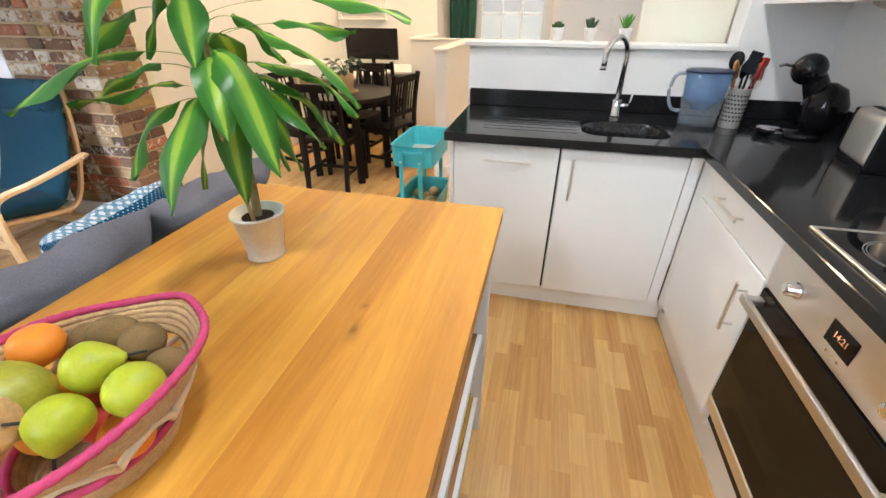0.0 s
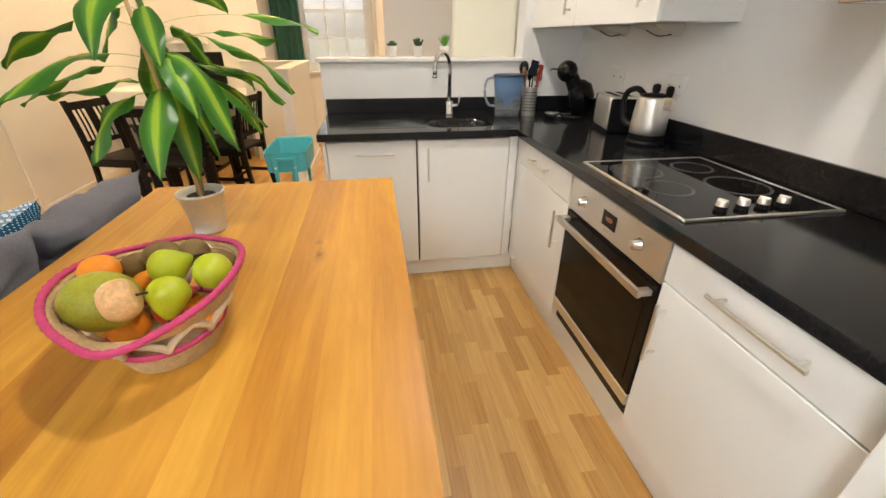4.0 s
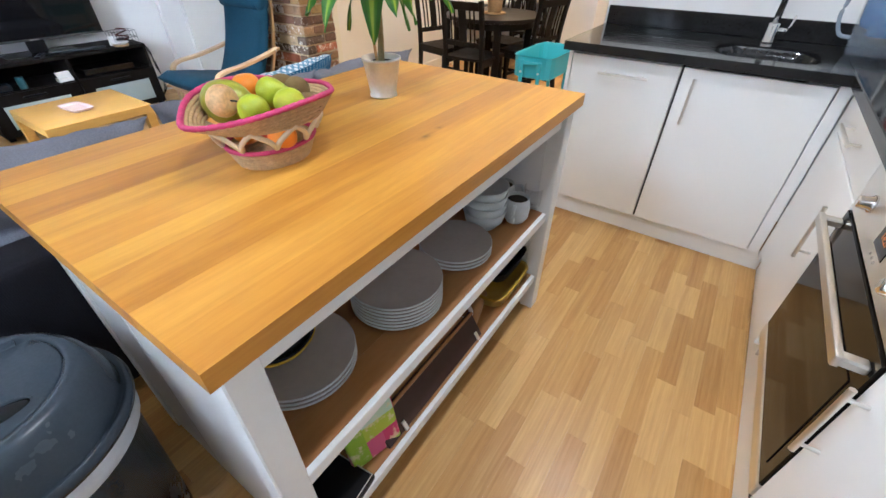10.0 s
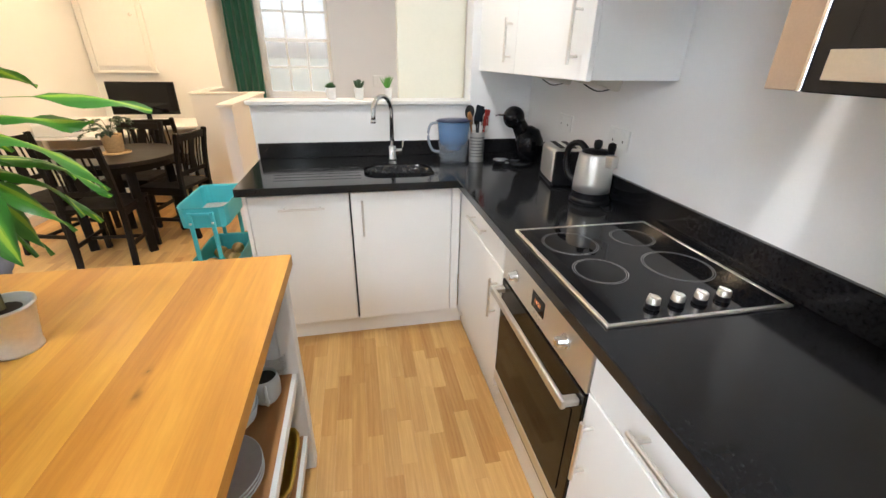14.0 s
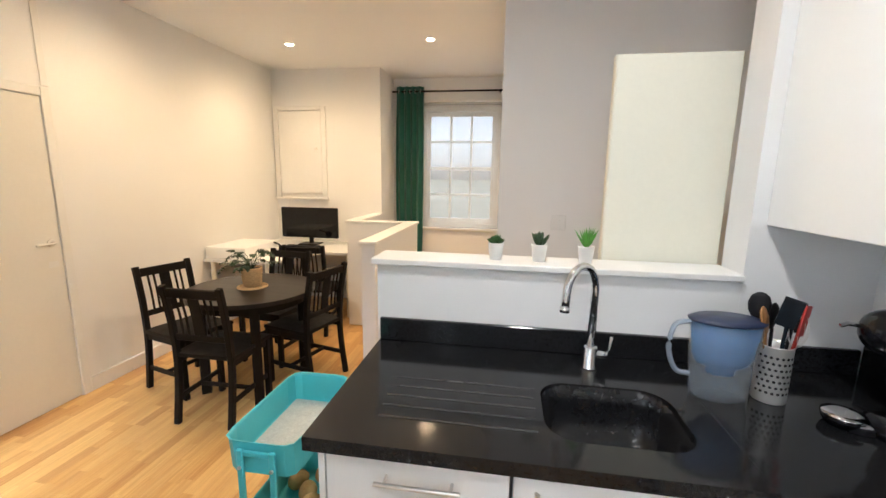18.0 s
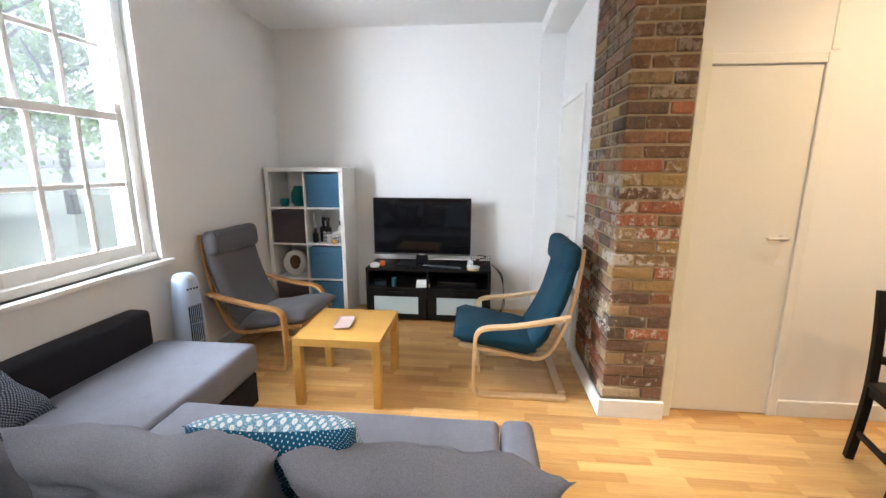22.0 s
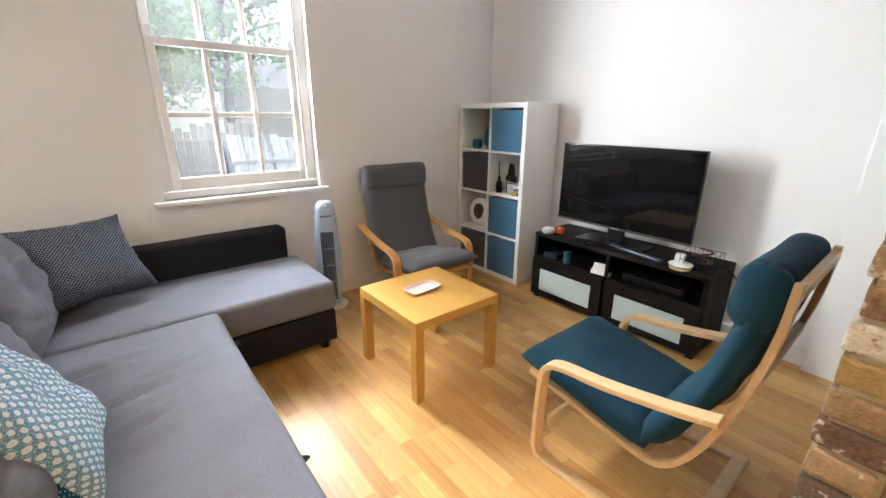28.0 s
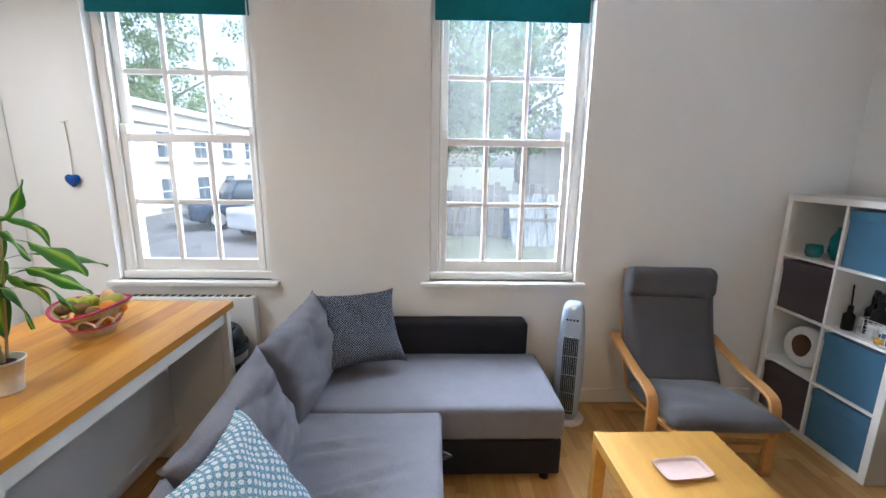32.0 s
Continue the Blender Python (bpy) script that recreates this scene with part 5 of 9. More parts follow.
for _sy in (1, -1):
    ya = _sy * (_hy - 0.05)
    part("end_panel", box(-_hx + 0.012, _hx - 0.075, ya - 0.012, ya + 0.012, 0.0, 0.864, 0.002), "islandwhite", isl)
    part("panel_groove", box(-0.12, -0.114, ya + _sy * 0.0122 - 0.0006, ya + _sy * 0.0122 + 0.0006, 0.0, 0.864, 0), mat("groove_paint", (0.64, 0.635, 0.61), 0.7), isl)
    part("side_stile", box(-_hx + 0.006, -_hx + 0.05, ya - 0.018, ya + 0.018, 0.0, 0.863, 0.002), "islandwhite", isl)
for _xa in (_hx - 0.045, -_hx + 0.03):
    part("apron", box(_xa - 0.012, _xa + 0.012, -_hy + 0.075, _hy - 0.075, 0.80, 0.863, 0.002), "islandwhite", isl)
part("back_panel", box(-0.055, -0.043, -_hy + 0.065, _hy - 0.065, 0.17, 0.863, 0.001), "islandwhite", isl)
part("back_rail", box(-0.075, -0.056, -_hy + 0.065, _hy - 0.065, 0.16, 0.215, 0.002), "islandwhite", isl)
for _z in (0.485, 0.185):
    for _k in range(4):
        xa = -0.042 + _k * 0.0985
        part("shelf_board", box(xa, xa + 0.0983, -_hy + (0.066 if _k < 3 else 0.074), _hy - (0.066 if _k < 3 else 0.074), _z - 0.018, _z, 0.0008), "oak_shelf", isl)
    part("shelf_rail", box(_hx - 0.044, _hx - 0.028, -_hy + 0.073, _hy - 0.073, _z - 0.036, _z - 0.0005, 0.002), "islandwhite", isl)
for _z in (0.76, 0.62):
    for _yy in (-_hy + 0.066,):
        part("peg_block", box(_hx - 0.11, _hx - 0.075, _yy, _yy + 0.02, _z - 0.1, _z - 0.06, 0.003), "oak_shelf", isl)

M["stoneware"] = mat("grey_stoneware", (0.40, 0.375, 0.35), 0.35, var=0.08, scale=8, bump=0.05)
M["stonerim"] = mat("pale_glaze", (0.55, 0.60, 0.62), 0.3, var=0.05, bump=0.02)


def plate_stack(x, y, z, r, n, step, label):
    t = thing("plate_stack", (x, y, z), 0, label, "plates", "plate stacks on the island")
    for k in range(n):
        z0 = k * step
        p = part("plate", lathe([(0.0, z0), (r * 0.55, z0), (r * 0.62, z0 + 0.006), (r, z0 + 0.02), (r, z0 + 0.024), (r * 0.985, z0 + 0.025)], 40), "stonerim", t, smooth=True)
        part("glaze", lathe([(0.0, z0 + 0.008), (r * 0.6, z0 + 0.009), (r * 0.97, z0 + 0.0245), (r * 0.985, z0 + 0.025)], 40, close_bottom=False), "stoneware", p, smooth=True)
    return t


SHZ, LOZ = 0.485, 0.185
plate_stack(-0.265, 0.045, SHZ, 0.13, 3, 0.014, "short stack of large grey stoneware plates")
plate_stack(-0.215, 0.335, SHZ, 0.124, 7, 0.0115, "tall stack of grey stoneware plates with pale rims")
plate_stack(-0.205, 0.61, SHZ, 0.114, 3, 0.013, "stack of small grey stoneware plates")
_bowl = [(0.0, 0.0), (0.045, 0.0), (0.08, 0.026), (0.09, 0.042), (0.086, 0.042), (0.076, 0.028), (0.05, 0.006), (0.0, 0.006)]
yb = thing("yellow_bowl", (-0.315, 0.03, SHZ + 0.046), 0, "shallow yellow bowl resting on the plates", "bowl")
part("bowl", lathe(_bowl, 32), mat("yellow_glaze", (0.60, 0.38, 0.03), 0.25), yb, smooth=True)
db = thing("dark_bowl", (-0.315, 0.03, SHZ + 0.0535), 0, "dark blue bowl nested in a yellow one", "bowl")
part("bowl", lathe(_bowl, 32), mat("dark_glaze", (0.012, 0.018, 0.028), 0.2), db, smooth=True)
bs = thing("bowl_stack", (-0.21, 0.80, SHZ), 0, "stack of white ribbed bowls", "bowls")
for _k in range(4):
    z0 = _k * 0.03
    part("bowl", lathe([(0.0, z0), (0.04, z0), (0.065, z0 + 0.03), (0.075, z0 + 0.07), (0.072, z0 + 0.07), (0.06, z0 + 0.032), (0.0, z0 + 0.012)], 32), "stonerim", bs, smooth=True)
for _x, _y, _a in ((-0.135, 0.895, -75), (-0.225, 0.96, 30)):
    mg = thing("mug", (_x, _y, SHZ), _a, "pale grey stoneware mug with a dark inside", "mug", "mugs on the island")
    part("cup", lathe([(0.0, 0.0), (0.032, 0.0), (0.044, 0.02), (0.046, 0.06), (0.04, 0.092), (0.038, 0.092), (0.042, 0.06), (0.04, 0.022), (0.0, 0.008)], 28), "stonerim", mg, smooth=True)
    part("handle", tube(smooth_line([(0.041, 0, 0.078), (0.066, 0, 0.082), (0.076, 0, 0.055), (0.062, 0, 0.028), (0.042, 0, 0.028)], 5), 0.0055, 10), "stonerim", mg, smooth=True)
    part("glaze", cyl(0.037, 0.078, 0.08, seg=24), "gap", mg)
gl = thing("glass_jar", (-0.12, 1.0, SHZ), 0, "clear round drinking glass", "glass")
part("glass", lathe([(0.0, 0.0), (0.025, 0.0), (0.035, 0.03), (0.036, 0.09), (0.034, 0.09), (0.032, 0.03), (0.0, 0.01)], 24), "jugplastic", gl, smooth=True)

# lower shelf
def baking_dish(x, y, z, w, d, h, m, label, rz=0):
    t = thing("baking_dish", (x, y, z), rz, label, "dish")
    b = bmesh.new()
    rr = []
    for (s, zz) in ((0.86, 0), (0.96, 0.01), (1.0, h), (1.1, h + 0.004), (1.1, h + 0.008), (0.97, h + 0.006), (0.9, 0.012)):
        ring = []
        for k in range(28):
            a = 2 * math.pi * k / 28
            ca, sa = math.cos(a), math.sin(a)
            e = (abs(ca) ** 5 + abs(sa) ** 5) ** (-0.2)
            ring.append(b.verts.new((w / 2 * s * ca * e, d / 2 * s * sa * e, zz)))
        rr.append(ring)
    for p, q in zip(rr, rr[1:]):
        for k in range(28):
            b.faces.new((p[k], p[(k + 1) % 28], q[(k + 1) % 28], q[k]))
    b.faces.new(rr[0][::-1])
    b.faces.new(rr[-1])
    bmesh.ops.recalc_face_normals(b, faces=b.faces)
    part("dish", b, m, t, smooth=True)
    return t


baking_dish(-0.17, 0.85, LOZ, 0.18, 0.26, 0.05, mat("mustard_enamel", (0.42, 0.26, 0.03), 0.3), "mustard yellow ceramic baking dish")
baking_dish(-0.19, 0.90, LOZ + 0.059, 0.16, 0.22, 0.05, "blackplastic", "black roasting tin resting in a baking dish")
baking_dish(-0.20, 0.92, LOZ + 0.118, 0.14, 0.18, 0.05, mat("navy_enamel", (0.012, 0.018, 0.05), 0.3), "navy enamel dish at the top of a stack")
cb = thing("chopping_board", (-0.118, 0.36, LOZ), 0, "long pale wooden board standing on edge on the shelf", "board")
part("board", moved(box(-0.008, 0.008, -0.22, 0.22, 0.0, 0.15, 0.004), pose(0.0, 0, 0.004, 0, -30)), "birch_dark", cb)
tr = thing("serving_tray", (-0.083, 0.35, LOZ), 0, "dark brown wooden serving tray leaning on the shelf", "tray")
part("tray", moved(box(-0.007, 0.007, -0.24, 0.25, 0.0, 0.095, 0.003), pose(0, 0, 0.003, 0, -32)), mat("dark_brown_lacquer", (0.036, 0.018, 0.016), 0.4, var=0.2), tr)
part("rim", moved(box(0.007, 0.013, -0.24, 0.25, 0.085, 0.097, 0.003), pose(0, 0, 0.003, 0, -32)), "oak_shelf", tr)
for _y in (-0.17, 0.22):
    part("clip", moved(box(0.008, 0.014, _y - 0.006, _y + 0.006, 0.0, 0.03, 0.001), pose(0, 0, 0.003, 0, -32)), "steel", tr, "small steel clip")
bt = thing("plastic_tray", (-0.165, 0.33, LOZ), 0, "slate blue plastic tray with a lavender rim standing on edge", "tray")
part("tray", moved(box(-0.006, 0.006, -0.19, 0.21, 0.0, 0.165, 0.003, 2), pose(0, 0, 0.004, 0, -18)), mat("slate_blue_plastic", (0.06, 0.09, 0.13), 0.3), bt)
part("rim", moved(tube(smooth_line([(0.008, -0.18, 0.03), (0.008, -0.185, 0.155), (0.008, -0.15, 0.168), (0.008, 0.17, 0.168), (0.008, 0.206, 0.155), (0.008, 0.206, 0.03)], 4), 0.006, 8), pose(0, 0, 0.004, 0, -18)), mat("lavender_plastic", (0.26, 0.23, 0.38), 0.35), bt, "lavender rim", smooth=True)
wm = thing("measuring_cup", (-0.215, 0.585, LOZ), 20, "white plastic measuring cup with a looped handle", "cup")
part("cup", lathe([(0.0, 0.0), (0.036, 0.0), (0.045, 0.10), (0.047, 0.10), (0.044, 0.097), (0.033, 0.006), (0.0, 0.006)], 28), "white_plastic", wm, smooth=True)
part("handle", tube(smooth_line([(0.042, 0, 0.09), (0.075, 0, 0.092), (0.085, 0, 0.06), (0.07, 0, 0.03), (0.038, 0, 0.03)], 5), 0.008, 10), "white_plastic", wm, smooth=True)
rp = thing("rolling_pin", (-0.16, 0.655, LOZ), 25, "wooden rolling pin lying on the lower shelf", "rolling pin")
part("barrel", rod((0, -0.10, 0.024), (0.03, 0.10, 0.024), 0.024, 20), "oak_shelf", rp, smooth=True)
part("grip", rod((0.03, 0.10, 0.024), (0.038, 0.16, 0.024), 0.011, 14), "oak_shelf", rp, smooth=True)
part("grip", rod((0, -0.10, 0.024), (-0.009, -0.155, 0.024), 0.011, 14), "oak_shelf", rp, smooth=True)
_m, _nt, _bs = _nodes("patchwork_cloth")
_mp = _nt.nodes.new("ShaderNodeMapping")
_mp.inputs["Scale"].default_value = (0, 1, 1)
_nt.links.new(_coords(_nt), _mp.inputs["Vector"])
_vo = _val(_nt, "ShaderNodeTexVoronoi", Scale=21.0, Randomness=0.0)
_vo.distance = "CHEBYCHEV"
_nt.links.new(_mp.outputs["Vector"], _vo.inputs["Vector"])
_sepc = _nt.nodes.new("ShaderNodeSeparateColor")
_nt.links.new(_vo.outputs["Color"], _sepc.inputs[0])
_rc = _ramp(_nt, _sepc.outputs[0], [(0.0, (0.58, 0.04, 0.17)), (0.22, (0.30, 0.50, 0.03)), (0.42, (0.55, 0.70, 0.60)), (0.58, (0.60, 0.10, 0.24)), (0.78, (0.45, 0.58, 0.05))])
_nt.nodes[-1].color_ramp.interpolation = "CONSTANT"
_rc = _mix(_nt, _rc, (0.75, 0.68, 0.45), _ramp(_nt, _noise(_nt, _mp.outputs["Vector"], 30, 3), [(0.54, (0, 0, 0)), (0.62, (0.7, 0.7, 0.7))]))
_nt.links.new(_rc, _bs.inputs["Base Color"])
_bs.inputs["Roughness"].default_value = 0.6
M["patchwork"] = _m
sbag = thing("shopping_bag", (-0.125, 0.09, LOZ), 0, "folded shopping bag with a pink and green fruit print", "bag")
part("bag", moved(soft_box(-0.012, 0.012, -0.075, 0.075, 0.0, 0.19, 0.01, 2, 0.006, 3, 0.05), pose(0.02, 0, 0, 0, -12, -14)), "patchwork", sbag, smooth=True)
fb = thing("folded_bags", (-0.20, 0.24, LOZ), 0, "bundle of dark and pale folded carrier bags", "bags")
for _k, (_c, _w) in enumerate((((0.015, 0.015, 0.018), 0.20), ((0.50, 0.52, 0.54), 0.16), ((0.06, 0.08, 0.14), 0.22), ((0.02, 0.02, 0.02), 0.18))):
    part("bag", moved(soft_box(-0.012, 0.012, -_w, _w, 0.0, 0.17 - 0.015 * _k, 0.01, 2, 0.012, 5 + _k, 0.05), pose(-0.03 * _k, 0.04 * _k, 0, 0, 8)), mat("bag_film", _c, 0.35, var=0.2), fb, smooth=True)

ot = thing("oven_tray", (-0.155, -0.045, LOZ), 6, "black metal oven tray on the lower shelf", "tray")
part("tray", box(-0.10, 0.10, -0.065, 0.07, 0.0, 0.022, 0.006, 2), "blackplastic", ot)
part("wire_rack", tube([(0.095, -0.06, 0.026), (0.095, 0.065, 0.026), (-0.095, 0.065, 0.026), (-0.095, -0.06, 0.026)], 0.002, 6, True), "steel", ot)
# pedal bin
M["bin_plastic"] = mat("bin_plastic", (0.034, 0.046, 0.06), 0.26, var=0.2, scale=4, grain=180, bump=0.06)
bn = thing("waste_bin", (-0.56, -0.40, 0), -8, "black plastic bin with a swing lid and pale liner", "bin")
part("body", lathe([(0.0, 0.0), (0.15, 0.0), (0.155, 0.01), (0.185, 0.50), (0.19, 0.51), (0.0, 0.51)], 48), "bin_plastic", bn, smooth=True)
part("liner", lathe([(0.188, 0.455), (0.196, 0.465), (0.195, 0.515), (0.19, 0.522)], 48, close_bottom=False), mat("bin_liner", (0.66, 0.68, 0.70), 0.45, var=0.1, scale=12, bump=0.5), bn, smooth=True)
part("collar", lathe([(0.188, 0.515), (0.207, 0.518), (0.209, 0.53), (0.205, 0.545), (0.198, 0.546), (0.194, 0.536), (0.191, 0.545), (0.186, 0.58), (0.176, 0.615), (0.164, 0.636), (0.152, 0.643), (0.1405, 0.644), (0.1405, 0.638), (0.0, 0.638)], 64), "bin_plastic", bn, smooth=True)
_fb = lathe([(0.0, 0.6385), (0.1385, 0.6385), (0.1385, 0.6425), (0.136, 0.645), (0.06, 0.648), (0.0, 0.6485)], 64)
bmesh.ops.bisect_plane(_fb, geom=_fb.verts[:] + _fb.edges[:] + _fb.faces[:], plane_co=(-0.085, 0, 0), plane_no=(-1, 0, 0), clear_outer=True)
fl_ = part("flap", _fb, "bin_plastic", bn, "round flap in the lid", smooth=True)
part("hinge_strip", box(-0.112, -0.087, -0.085, 0.085, 0.6385, 0.6465, 0.002), "bin_plastic", bn)
_lens = bmesh.new()
bmesh.ops.create_uvsphere(_lens, u_segments=28, v_segments=10, radius=1, matrix=Matrix.Translation((0.082, 0, 0.6462)) @ Matrix.Diagonal((0.024, 0.082, 0.0022, 1)))
part("grip_recess", _lens, "blackgloss", fl_, "glossy lens-shaped grip", smooth=True)
part("grip_edge", tube([(0.082 - 0.026 * math.cos(a), 0.084 * math.sin(a), 0.648) for a in [math.pi * (k / 16 - 0.5) for k in range(17)]], 0.0022, 6), "bin_plastic", fl_, smooth=True)
part("badge", moved(cyl(0.012, 0.6474, 0.6488, seg=24), Matrix.Translation((0.03, 0.0, 0)) @ Matrix.Diagonal((1.0, 1.9, 1, 1))), "blackgloss", fl_)
part("catch", box(0.128, 0.150, -0.022, 0.022, 0.640, 0.6485, 0.003), "blackplastic", bn)

# fruit basket
M["straw"] = mat("woven_straw", (0.52, 0.36, 0.18), 0.8, var=0.3, scale=70, grain=300, bump=0.8)
M["straw_pink"] = mat("pink_straw", (0.50, 0.05, 0.15), 0.75, var=0.25, scale=60, grain=300, bump=0.6)
BK = (-0.435, 0.222, 0.90)
bk = thing("fruit_basket", BK, 95, "woven straw basket with a pink rim and openwork sides", "basket")


def oval(r, z, n=56, ex=1.08, ey=0.92, lift=0.0, beak=0.0):
    """A ring, drawn out to a point at its two ends by beak."""
    return [Vector((r * ex * math.cos(a) * (1 + beak * abs(math.cos(a)) ** 14), r * ey * math.sin(a), z + lift * math.cos(2 * a))) for a in [2 * math.pi * k / n for k in range(n)]]


bk.scale = (0.87, 0.87, 0.80)
for _z, _r, _mm in [(0.005 + 0.009 * k, 0.082 + 0.0035 * k, "straw") for k in range(5)] + [(0.052, 0.101, "straw_pink")]:
    part("coil", tube(oval(_r, _z), 0.0058, 8, True), _mm, bk, smooth=True)
_fl = bmesh.new()
_fl.faces.new([_fl.verts.new(p) for p in oval(0.085, 0.004)])
part("base", _fl, "straw", bk)
_pale = mat("pale_straw", (0.70, 0.60, 0.44), 0.8, bump=0.5)
for _k in range(9):
    # one loop of cord after another round the open band
    a0 = 2 * math.pi * _k / 9
    pts = []
    for q in range(17):
        u = q / 16
        a = a0 + 2 * math.pi / 9 * (u + 0.10 * math.sin(2 * math.pi * u))
        zz = 0.062 + 0.050 * math.sin(math.pi * u) ** 0.6
        rr = 0.104 + (zz - 0.055) * 0.5
        pts.append(Vector((rr * 1.08 * math.cos(a), rr * 0.92 * math.sin(a), zz)))
    part("loop", tube(pts, 0.0062, 8), _pale, bk, smooth=True)
for _k in range(5):
    part("coil", tube(oval(0.131 + 0.0055 * _k, 0.115 + 0.008 * _k, 84, lift=-0.003 * _k, beak=0.025 * _k), 0.0056, 8, True), "straw", bk, smooth=True)
part("rim", tube(oval(0.159, 0.157, 168, lift=-0.014, beak=0.13), [0.0066 + 0.0008 * math.sin(k * 2.1) for k in range(168)], 8, True), "straw_pink", bk, "bright pink bound rim", smooth=True)


def fruit(name, x, y, z, r, m, label, shape=(1, 1, 1), pear=0.0, rot=(0, 0, 0), stem=True, dim=0.0):
    t = thing(name, (0, 0, 0), 0, label, "fruit", "fruit in the basket")
    t.matrix_world = pose(*BK, 0, 0, 10) @ pose(x * 0.84, y * 0.84, z * 0.8 + 0.018, *rot)
    b = bmesh.new()
    r *= 0.79
    bmesh.ops.create_uvsphere(b, u_segments=24, v_segments=16, radius=r)
    for v in b.verts:
        h = v.co.z / r
        if pear:
            f = 1 - pear * max(0, h) ** 1.3
            v.co.x, v.co.y, v.co.z = v.co.x * f, v.co.y * f, v.co.z * (1.25 if h > 0 else 0.95)
        if dim:
            q = max(0.0, abs(h) - 0.6) / 0.4
            v.co.z *= 1 - dim * q * q * (1 if h > 0 else 0.6)
        v.co = Vector((v.co.x * shape[0], v.co.y * shape[1], v.co.z * shape[2])) * (1 + 0.03 * noise.noise(v.co * 25 + Vector((x * 50, y * 50, 0))))
    part("flesh", b, m, t, smooth=True)
    if stem:
        top = r * shape[2] * (1.22 if pear else 1 - dim)
        part("stalk", tube([(0, 0, top - 0.006), (0.002, 0, top + 0.008), (0.006, 0.002, top + 0.018)], 0.0018, 6), "gap", t)
    return t


_orange = mat("orange_peel", (0.80, 0.27, 0.015), 0.4, var=0.08, scale=20, grain=380, bump=0.5, subsurf=0.1)
_kiwi = mat("kiwi_skin", (0.19, 0.12, 0.04), 0.85, var=0.25, scale=30, grain=400, bump=0.6)
_pear = mat("pear_skin", (0.40, 0.45, 0.016), 0.38, var=0.15, scale=18, grain=260, bump=0.15, subsurf=0.08)
_mango = mat("mango_skin", (0.34, 0.34, 0.028), 0.35, var=0.3, scale=14, grain=200, bump=0.05)
_apple = mat("apple_skin", (0.66, 0.40, 0.18), 0.35, var=0.4, scale=22, grain=160, bump=0.03, subsurf=0.1)
fruit("mango", -0.075, -0.035, 0.118, 0.060, _mango, "large green mango with brown spots", (1.08, 0.98, 0.92), rot=(10, 20, 30), stem=False)
fruit("apple", -0.025, -0.088, 0.145, 0.040, _apple, "pale pink and yellow apple", (0.95, 0.95, 0.9), dim=0.35, rot=(0, 80, 10))
fruit("orange", -0.10, 0.052, 0.135, 0.037, _orange, "bright orange tangerine on the fruit", (1, 1, 0.9), dim=0.15, stem=False)
fruit("orange", -0.125, 0.0, 0.11, 0.034, _orange, "orange tangerine half hidden in the basket", (1, 1, 0.9), dim=0.15, stem=False)
fruit("orange", -0.02, 0.03, 0.10, 0.036, _orange, "orange tangerine under the pears", (1, 1, 0.9), dim=0.15, stem=False)
fruit("pear", 0.025, 0.01, 0.145, 0.038, _pear, "green pear lying on its side", pear=0.55, rot=(0, 80, 25))
fruit("pear", 0.035, -0.062, 0.125, 0.038, _pear, "green pear with its stalk up", pear=0.5, rot=(150, 10, 0))
fruit("pear", 0.10, -0.015, 0.135, 0.038, _pear, "green pear by the basket rim", pear=0.5, rot=(-140, 20, 40))
fruit("kiwi", 0.0, 0.078, 0.14, 0.032, _kiwi, "brown fuzzy kiwi fruit", (1.2, 1, 0.95), stem=False, rot=(0, 10, 20))
fruit("kiwi", 0.06, 0.06, 0.145, 0.030, _kiwi, "brown fuzzy kiwi with a dark tip", (1.0, 1, 1.15), stem=False, rot=(70, 0, 0))
fruit("kiwi", -0.05, 0.085, 0.12, 0.029, _kiwi, "brown kiwi at the back of the basket", (1.2, 1, 0.95), stem=False)
fruit("kiwi", 0.105, 0.04, 0.12, 0.029, _kiwi, "brown kiwi low in the basket", (1.2, 1, 0.95), stem=False)
fruit("apple", 0.02, 0.0, 0.06, 0.045, mat("red_apple", (0.50, 0.06, 0.03), 0.35, var=0.3), "red apple at the bottom of the basket", (1, 1, 0.9), dim=0.3, stem=False)
fruit("orange", -0.06, -0.02, 0.045, 0.038, _orange, "orange seen through the basket side", stem=False)
fruit("orange", 0.07, -0.03, 0.055, 0.036, _orange, "orange low in the basket", stem=False)

# dragon tree on the island
_m, _nt, _bs = _nodes("striped_leaf")
_uv = _nt.nodes.new("ShaderNodeUVMap").outputs["UV"]
_sx = _nt.nodes.new("ShaderNodeSeparateXYZ")
_nt.links.new(_uv, _sx.inputs[0])
_wob = _val(_nt, "ShaderNodeTexNoise", Scale=9.0, Detail=4.0)
_mp2 = _nt.nodes.new("ShaderNodeMapping")
_mp2.inputs["Scale"].default_value = (8, 0.5, 1)
_nt.links.new(_uv, _mp2.inputs["Vector"])
_nt.links.new(_mp2.outputs[0], _wob.inputs["Vector"])
_ad = _nt.nodes.new("ShaderNodeMath")
_ad.operation = "MULTIPLY_ADD"
_nt.links.new(_wob.outputs["Fac"], _ad.inputs[0])
_ad.inputs[1].default_value = 0.22
_nt.links.new(_sx.outputs[0], _ad.inputs[2])
_lc = _ramp(_nt, _ad.outputs[0], [(0.30, (0.05, 0.19, 0.024)), (0.46, (0.10, 0.31, 0.035)), (0.53, (0.32, 0.52, 0.05)), (0.67, (0.38, 0.56, 0.055)), (0.74, (0.095, 0.30, 0.03)), (0.9, (0.048, 0.185, 0.024))])
_nt.links.new(_lc, _bs.inputs["Base Color"])
